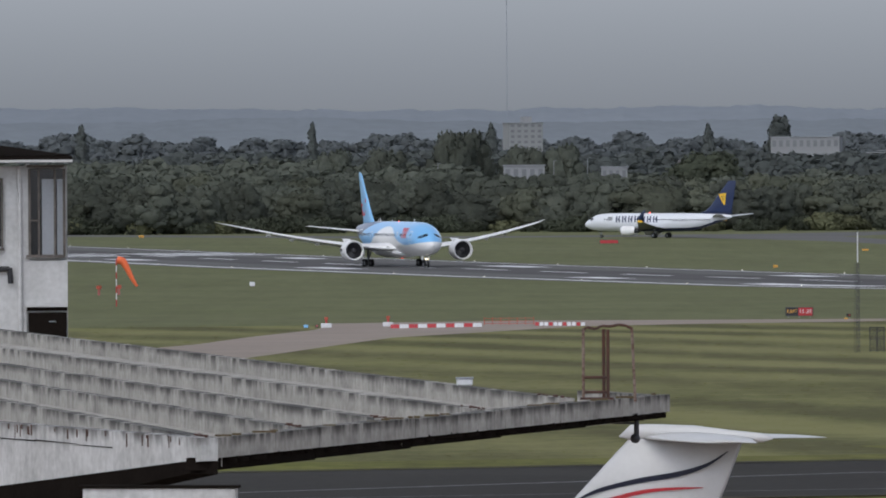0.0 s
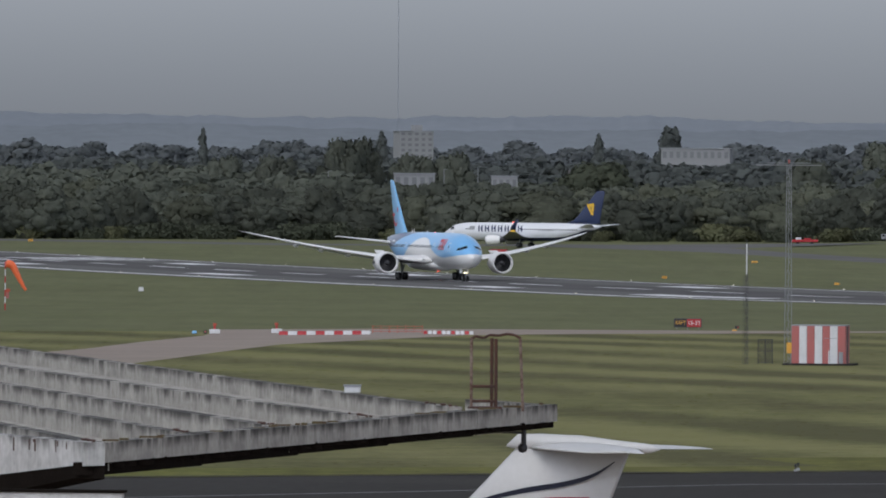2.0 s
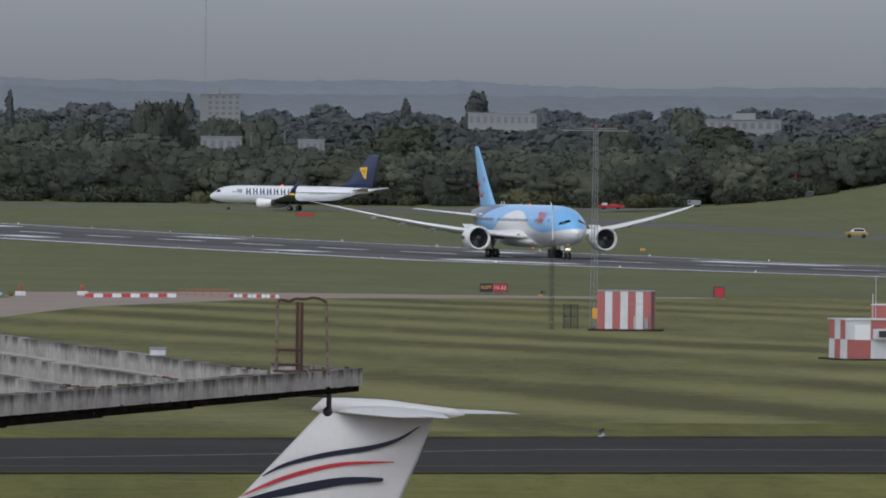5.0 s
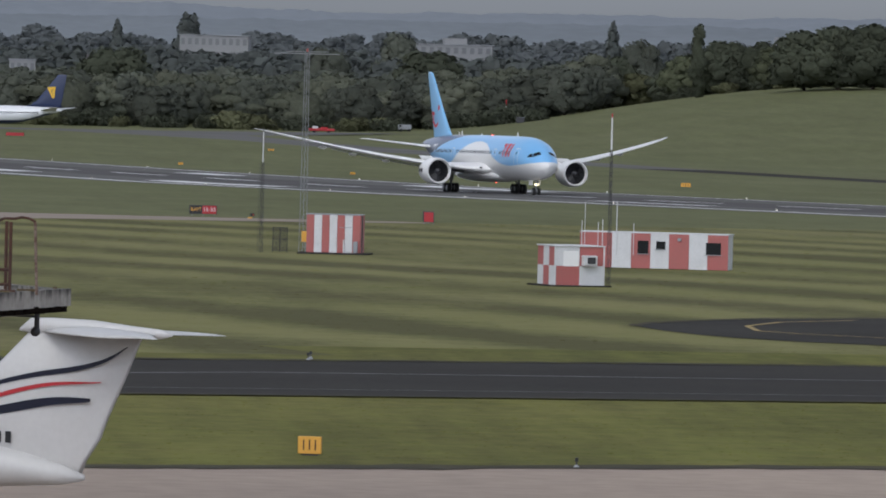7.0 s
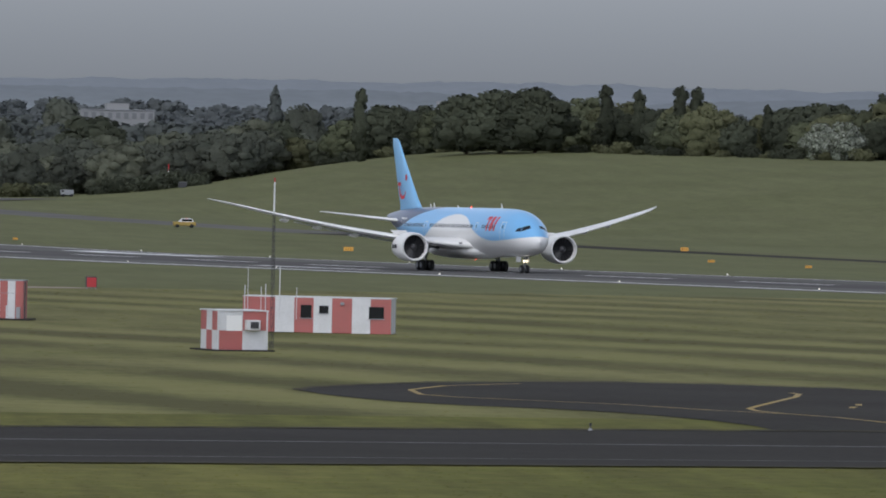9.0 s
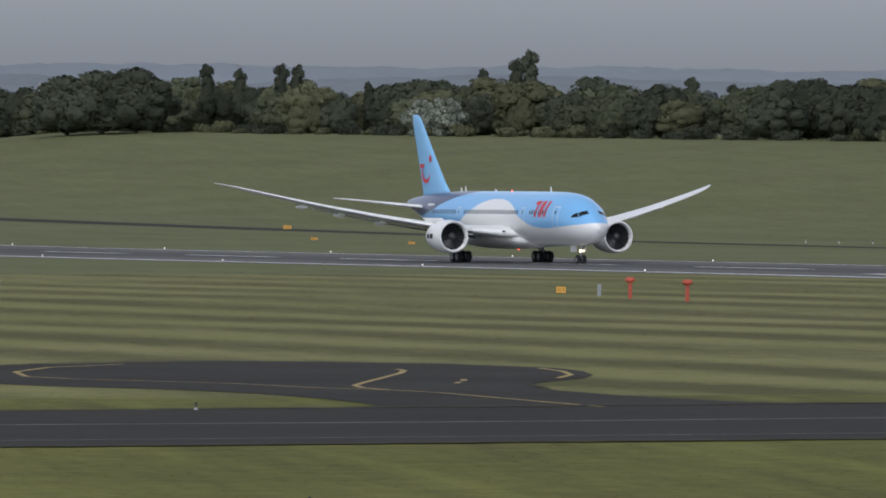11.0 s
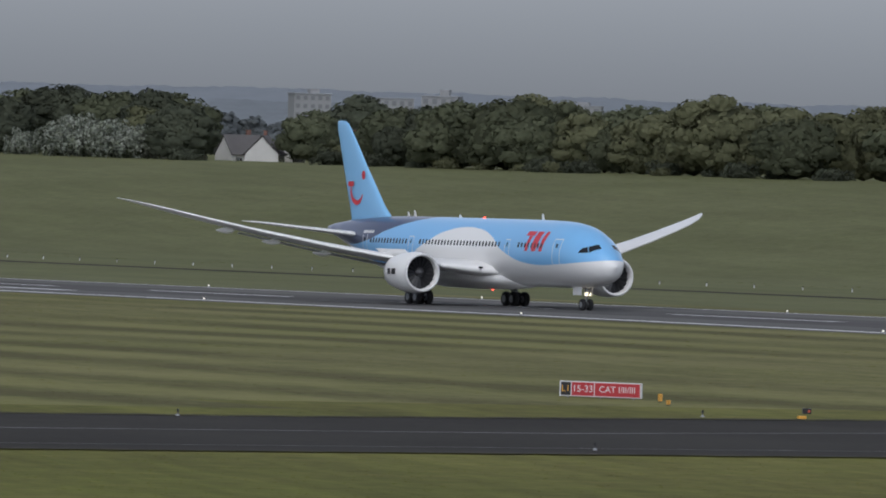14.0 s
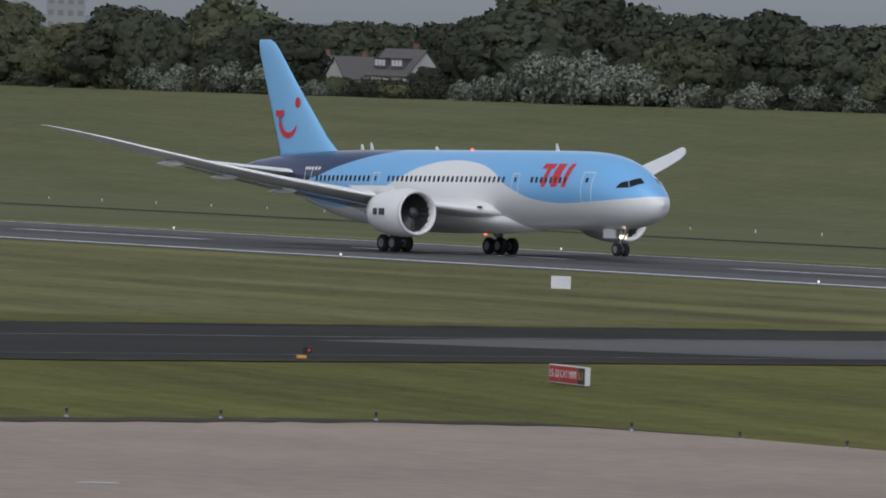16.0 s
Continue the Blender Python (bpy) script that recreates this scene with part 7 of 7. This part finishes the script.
for az, d, top, wide in ((-0.755, 3400, 0.13, 0.62), (0.287, 3300, 0.12, 0.8), (1.95, 3150, 0.155, 1.15), (1.99, 3160, 0.15, 1.0), (4.43, 3300, 0.165, 0.8), (1.55, 3300, 0.11, 0.8), (-2.1, 3300, 0.12, 0.8)):
    x, y = polar(az, d)
    plant(far_poplar, x, y, 12 + d * math.tan(radians(top)) - ground_xy(x, y), 18.0, wide, rng.uniform(0, 360))
for az, d, top, wide in ((0.06, 2760, 0.11, 0.62), (0.14, 2770, 0.115, 0.62), (0.474, 2700, 0.018, 0.75), (0.714, 2700, 0.024, 0.75), (-0.61, 2720, 0.0, 0.75), (-0.34, 2720, 0.005, 0.75), (3.2, 2900, 0.10, 0.9), (4.62, 2620, 0.09, 0.8), (2.75, 2800, 0.0, 1.0), (0.40, 2615, -0.16, 1.2), (0.55, 2615, -0.165, 1.2), (0.97, 2615, -0.165, 1.1), (5.1, 2560, 0.06, 0.8)):
    x, y = polar(az, d)
    plant(wood_kinds[0 if wide < 0.8 else 3], x, y, 12 + d * math.tan(radians(top)) - ground_xy(x, y), 12.0, wide, rng.uniform(0, 360))
for az, d, top, wide in ((17.2, 1560, 0.29, 0.8), (17.36, 1560, 0.25, 0.8), (17.03, 1570, 0.26, 0.85), (11.126, 2000, 0.245, 1.5), (11.47, 2010, 0.20, 0.95), (12.86, 1900, 0.225, 1.15), (13.44, 1850, 0.19, 1.1), (16.26, 1640, 0.33, 1.0), (7.6, 2260, 0.16, 1.2), (5.75, 2340, 0.20, 1.3), (5.95, 2330, 0.22, 1.2), (5.55, 2350, 0.17, 1.2), (19.45, 1500, 0.41, 1.35), (20.35, 1480, 0.40, 0.95), (21.0, 1460, 0.36, 1.2), (21.5, 1450, 0.33, 1.2), (18.2, 1640, 0.24, 1.2), (17.75, 1540, 0.22, 1.2), (18.65, 1640, 0.27, 1.1), (18.9, 1650, 0.28, 1.2), (18.4, 1640, 0.27, 1.2), (19.15, 1620, 0.33, 1.2), (22.1, 1440, 0.36, 1.2), (3.35, 2650, 0.0, 1.3), (1.55, 2650, -0.02, 1.3)):
    x, y = polar(az, d)
    plant(kinds[0] if wide < 1.4 else kinds[3], x, y, 12 + d * math.tan(radians(top)) - ground_xy(x, y), 12.0, wide, rng.uniform(0, 360))
for az, p, h, wide in ((17.22, 806, 5.6, 0.9), (17.45, 806, 6.2, 0.9), (17.68, 805, 6.2, 1.0), (17.92, 805, 5.8, 1.0), (18.2, 804, 3.4, 0.9), (19.07, 802, 4.2, 0.9), (19.22, 802, 5.6, 0.9), (19.55, 801, 9.2, 0.9), (19.72, 802, 9.8, 0.9), (19.9, 802, 8.8, 1.0), (20.1, 801, 7.6, 1.0), (20.4, 805, 5.2, 1.0), (20.75, 805, 5.2, 1.1), (21.1, 806, 5.4, 1.0), (21.4, 805, 4.8, 1.1), (21.75, 806, 5.0, 1.0), (17.33, 800, 3.4, 1.0), (10.91, 806, 6.6, 0.75), (11.14, 806, 8.2, 0.9), (11.34, 806, 10.4, 0.9), (11.55, 806, 9.2, 1.0)):
    y = p / (LF.x * math.tan(radians(az)) + LF.y)
    plant(silver, y * math.tan(radians(az)), y, h, 7.0, wide, rng.uniform(0, 360))
for az, p, h in ((7.62, 802, 9.4), (7.75, 802, 9.8), (11.2, 812, 9.2)):
    y = p / (LF.x * math.tan(radians(az)) + LF.y)
    plant(silver_tall, y * math.tan(radians(az)), y, h, 9.0, 1.0, rng.uniform(0, 360))
for az in (18.5, 18.62, 18.74, 18.86):
    y = 806 / (LF.x * math.tan(radians(az)) + LF.y)
    plant(dark_bush, y * math.tan(radians(az)), y, 4.3, 5.0, 1.1, 40 * az)
for i in range(118):
    q = 1090 + 11 * i
    x, y = xy(q + rng.uniform(-8, 8), 806 + rng.uniform(-4, 3))
    az = math.degrees(math.atan2(x, y))
    if 10.75 < az < 11.65 or 11.95 < az < 12.55 or 18.95 < az < 20.3:
        continue
    plant(rng.choice((dark_bush, light_bush, dark_bush)), x, y, rng.uniform(2.0, 4.2), 5.0, rng.uniform(1.0, 1.6), rng.uniform(0, 360))


def far_woods():
    """The woods and hedgerows beyond, in one piece."""
    r = np.random.default_rng(9)
    protos = [leaf_cloud(r, crown_lobes(r, k, 12.0), 420, 0.62) for k in ("round", "wide", "tall", "round", "poplar")]
    near, far = [], []
    rows = [(2620, -3.4, 0.2, 14, 18), (2700, -3.4, 0.2, 15, 19), (2790, -3.4, 0.2, 16, 20), (2610, 0.2, 4.6, 12, 15), (2720, 0.2, 5.0, 13, 17)]
    for d, a0, a1, h0, h1 in rows:
        a = a0
        while a < a1:
            near.append((a, d + r.uniform(-30, 30), r.uniform(h0, h1)))
            a += 0.12
    mids = []
    for d, h0, h1, step in ((2880, 15, 20, 0.11), (3000, 15, 21, 0.11), (3130, 13, 18, 0.12), (3300, 12, 17, 0.12)):
        a = -3.6
        while a < 8.0:
            mids.append((a + r.uniform(-0.05, 0.05), d + r.uniform(-50, 50), r.uniform(h0, h1)))
            a += step
    for d, h0, h1, step in ((3250, 10, 14, 0.14), (3500, 11, 17, 0.12), (3800, 12, 18, 0.12), (4150, 12, 18, 0.12)):
        a = -3.6 if d > 3400 else 8.0
        while a < 16.5:
            far.append((a + r.uniform(-0.05, 0.05), d + r.uniform(-80, 80), r.uniform(h0, h1)))
            a += step
    for name, rows2, mat, label in (("woodland", near, "leaf_wood", "dense wood behind the airfield, greyed for haze"), ("mid_woodland", mids, "mid_leaf", "woods beyond the first trees, haze in their blue-green colour"), ("distant_woodland", far, "far_leaf", "distant woods and hedgerows, haze put into their pale colour")):
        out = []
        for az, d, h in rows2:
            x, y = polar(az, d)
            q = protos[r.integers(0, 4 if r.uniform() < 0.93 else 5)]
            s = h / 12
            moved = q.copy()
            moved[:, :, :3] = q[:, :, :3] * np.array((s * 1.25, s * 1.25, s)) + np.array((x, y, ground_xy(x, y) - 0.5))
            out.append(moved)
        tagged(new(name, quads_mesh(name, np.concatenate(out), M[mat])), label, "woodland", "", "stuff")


far_woods()


def ridge(name, d, top, wob, seed, mat, label):
    """A far wooded ridge: a long rounded bank with a tree-rough crest."""
    bm = bmesh.new()
    prev = None
    for i in range(1100):
        az = -5 + 31 * i / 1099
        x, y = polar(az, d)
        x2, y2 = polar(az, d - 260)
        e = top + wob * noise.noise((az * 0.55, seed, 0)) + 0.016 * noise.noise((az * 4.0, seed, 5)) + 0.008 * noise.noise((az * 22.0, seed, 9)) + 0.006 * noise.noise((az * 60.0, seed, 2))
        z = 12 + d * math.tan(radians(e))
        now = [bm.verts.new(v) for v in ((x2, y2, -12), (x2 * 0.35 + x * 0.65, y2 * 0.35 + y * 0.65, z * 0.55 - 3), (x, y, z), (x * 1.02, y * 1.02, -12))]
        if prev:
            for a in range(3):
                bm.faces.new((prev[a], prev[a + 1], now[a + 1], now[a]))
        prev = now
    structure(name, bm, M[mat], label, "hills", True)


ridge("backdrop_hills", 4750, 0.195, 0.045, 3.3, "hills", "far wooded ridge under the sky, haze put into its blue-grey colour")
ridge("backdrop_near_hills", 4420, 0.130, 0.045, 8.1, "near_hills", "wooded rise in the distance, haze put into its colour")
x, y = polar(0.378, 4700)
tower = thing("transmitter_mast", "very tall hair-thin transmitter mast on the far ridge", "mast", pose(x, y, 20))
# the mast takes the hazed hill colour too, for its distance
part("shaft", rods(((0, 0, 0), (0, 0, 95), 0.15, 0.11)), M["hills"], tower)
part("aerial", rods(((0, 0, 95), (0, 0, 103), 0.12, 0.08)), M["hills"], tower)


def block(name, label, az, d, wide, deep, top, storeys, bays, mat, turn=0.0, roofbox=0.0):
    """A flat-roofed block with rows of windows."""
    x, y = polar(az, d)
    z0 = ground_xy(x, y)
    h = 12 + d * math.tan(radians(top)) - z0
    b = thing(name, label, "building", pose(x, y, z0, 0, 0, -az + turn))
    part("wall", boxes(((0, 0, h / 2), (wide, deep, h))), M[mat], b)
    part("roof", boxes(((0, 0, h + 0.15), (wide + 0.6, deep + 0.6, 0.3))), M["galv"], b)
    if roofbox:
        part("roof_room", boxes(((wide * 0.1, 0, h + roofbox / 2), (wide * 0.25, deep * 0.5, roofbox))), M[mat], b)
    st = h / storeys
    pane = mesh_of(boxes(((0, 0, 0), (wide / bays * 0.55, 0.2, st * 0.48))), "window", M["far_glass"])
    for j in range(storeys):
        for i in range(bays):
            if (j + 0.5) * st > h - 16:
                w = part("window", pane, None, b)
                w.location = (-wide / 2 + wide * (i + 0.5) / bays, -deep / 2 - 0.05, (j + 0.55) * st)


block("tower_block", "pale concrete tower block above the trees", 0.468, 3700, 13, 10, 0.112, 11, 5, "far_wall", 14, 2.5)
block("flats", "long pale low-rise flats among the trees", 3.46, 3180, 29, 10, 0.0, 5, 11, "far_wall", 8, 2.2)
block("flats", "long pale low-rise flats among the trees", 2.12, 3150, 22, 10, 0.02, 5, 10, "far_wall", -6, 0)
block("flats", "pale low building with a stair tower", 5.38, 3000, 15, 9, 0.035, 4, 6, "far_wall", 5, 3.0)
block("flats", "grey block of flats behind the houses", 12.58, 2650, 10, 10, 0.178, 9, 5, "far_wall", 10, 1.5)
block("flats", "grey block of flats behind the houses", 13.05, 2700, 13, 10, 0.165, 8, 6, "far_wall", 0, 0)
block("flats", "grey block of flats behind the houses", 13.35, 2720, 10, 10, 0.185, 8, 4, "far_wall", -8, 2.0)
block("flats", "grey block of flats behind the houses", 13.75, 2750, 16, 10, 0.125, 7, 6, "far_wall", 6, 0)
block("flats", "grey block of flats behind the houses", 14.15, 2760, 13, 10, 0.155, 8, 5, "far_wall", -4, 1.2)
block("flats", "pale distant building behind the trees", 16.72, 2500, 10, 9, 0.30, 7, 4, "far_wall", 0, 1.5)
block("low_building", "low pale flat-roofed building at the wood's back", 0.475, 2640, 11, 6, -0.136, 4, 5, "far_wall", 0)
block("low_building", "low pale flat-roofed building at the wood's back", 1.0, 2640, 7, 6, -0.148, 4, 4, "far_wall", 0)


def house(az, d, wide, deep, ridge_el, eaves, label, turn=0.0, brick=False):
    """A house with a pitched roof, gables, windows and a chimney."""
    x, y = polar(az, d)
    z0 = ground_xy(x, y)
    top = 12 + d * math.tan(radians(ridge_el)) - z0
    low = top - eaves if eaves > 1 else top * eaves
    b = thing("house", label, "house", pose(x, y, z0, 0, 0, -az + turn))
    mat = M["brick" if brick else "render_white"]
    bm = boxes(((0, 0, low / 2), (wide, deep, low)))
    loft(bm, [[(-wide / 2, -deep / 2, low), (-wide / 2, deep / 2, low), (-wide / 2, 0, top - 0.15)], [(wide / 2, -deep / 2, low), (wide / 2, deep / 2, low), (wide / 2, 0, top - 0.15)]])
    part("wall", bm, mat, b)
    for s in (-1, 1):
        bm = bmesh.new()
        loft(bm, [[(-wide / 2 - 0.3, s * (deep / 2 + 0.35), low - 0.2), (-wide / 2 - 0.3, 0, top), (-wide / 2 - 0.3, 0, top + 0.18), (-wide / 2 - 0.3, s * (deep / 2 + 0.4), low - 0.02)], [(wide / 2 + 0.3, s * (deep / 2 + 0.35), low - 0.2), (wide / 2 + 0.3, 0, top), (wide / 2 + 0.3, 0, top + 0.18), (wide / 2 + 0.3, s * (deep / 2 + 0.4), low - 0.02)]])
        part("roof", bm, M["slate" if not brick else "roof_tile"], b, "dark tiled roof slope")
    part("chimney", boxes(((wide * 0.22, 0.3, top + 0.3), (0.8, 0.6, 1.6))), M["brick"], b)
    for i in range(3):
        w = part("window", boxes(((-wide * 0.3 + i * wide * 0.3, -deep / 2 - 0.03, low - 1.2), (1.3, 0.08, 1.1))), M["glass"], b)
        part("frame", boxes(((-wide * 0.3 + i * wide * 0.3, -deep / 2 - 0.06, low - 1.2), (0.08, 0.06, 1.1)), ((-wide * 0.3 + i * wide * 0.3, -deep / 2 - 0.05, low - 1.8), (1.5, 0.1, 0.1))), M["hut_white"], w)
    w = part("gable_window", boxes(((wide / 2 + 0.03, 0, low - 1.0), (0.08, 1.2, 1.1))), M["glass"], b)
    return b


house(12.19, 1890, 7.5, 7, -0.075, 3.6, "white rendered house with a dark pitched roof", 28)
house(12.33, 1880, 6.0, 6.5, -0.075, 3.4, "white rendered gable with a dark pitched roof", 78)
house(12.46, 1890, 5.0, 5, -0.10, 2.6, "small white gabled house with a brown roof", 60)
house(12.80, 1880, 7.0, 7, -0.055, 2.6, "brick house with pale windows among trees", 10, True)
house(13.35, 1940, 4.5, 6, -0.05, 0.6, "white house half hidden by trees", 60)
house(18.20, 1560, 7.5, 7, 0.010, 3.2, "white gabled house with a brown roof above the bank", 25)
house(18.42, 1552, 7.5, 7, 0.010, 3.4, "white gabled house with a brown roof above the bank", 28)
big = house(18.71, 1545, 8.8, 8, 0.065, 4.1, "white gabled house with dormer windows above the bank", -46)
deck = 12 + 1545 * math.tan(radians(0.065)) - ground_xy(*polar(18.71, 1545))
for k in (-2.2, 1.6):
    part("dormer", boxes(((k, -2.4, deck - 2.15), (2.6, 2.2, 1.5)), ((k, -2.45, deck - 1.36), (2.9, 2.5, 0.16))), M["slate"], big)
    for s in (-0.8, 0, 0.8):
        part("dormer_window", boxes(((k + s, -3.53, deck - 2.1), (0.62, 0.08, 0.95))), M["hut_white"], big, "white-framed dormer window")
house(11.9, 1960, 6.0, 7, -0.05, 0.5, "brown-roofed house behind the hedge", 0, True)
house(1.45, 2660, 8.0, 8, -0.11, 0.5, "house with a pale gable behind the wood", 30)
for az, top in ((-0.027, -0.12), (0.648, -0.108), (0.845, -0.092)):
    d = 2590
    x, y = polar(az, d)
    h = 12 + d * math.tan(radians(top)) - ground_xy(x, y)
    po = thing("lamp_post", "slim pale lamp post against the wood", "pole", pose(x, y, ground_xy(x, y)))
    part("post", rods(((0, 0, 0), (0, 0, h), 0.13, 0.09)), M["galv"], po)
    part("arm", rods(((0, 0, h), (0.9, 0, h + 0.1), 0.06)), M["galv"], po)

motions()
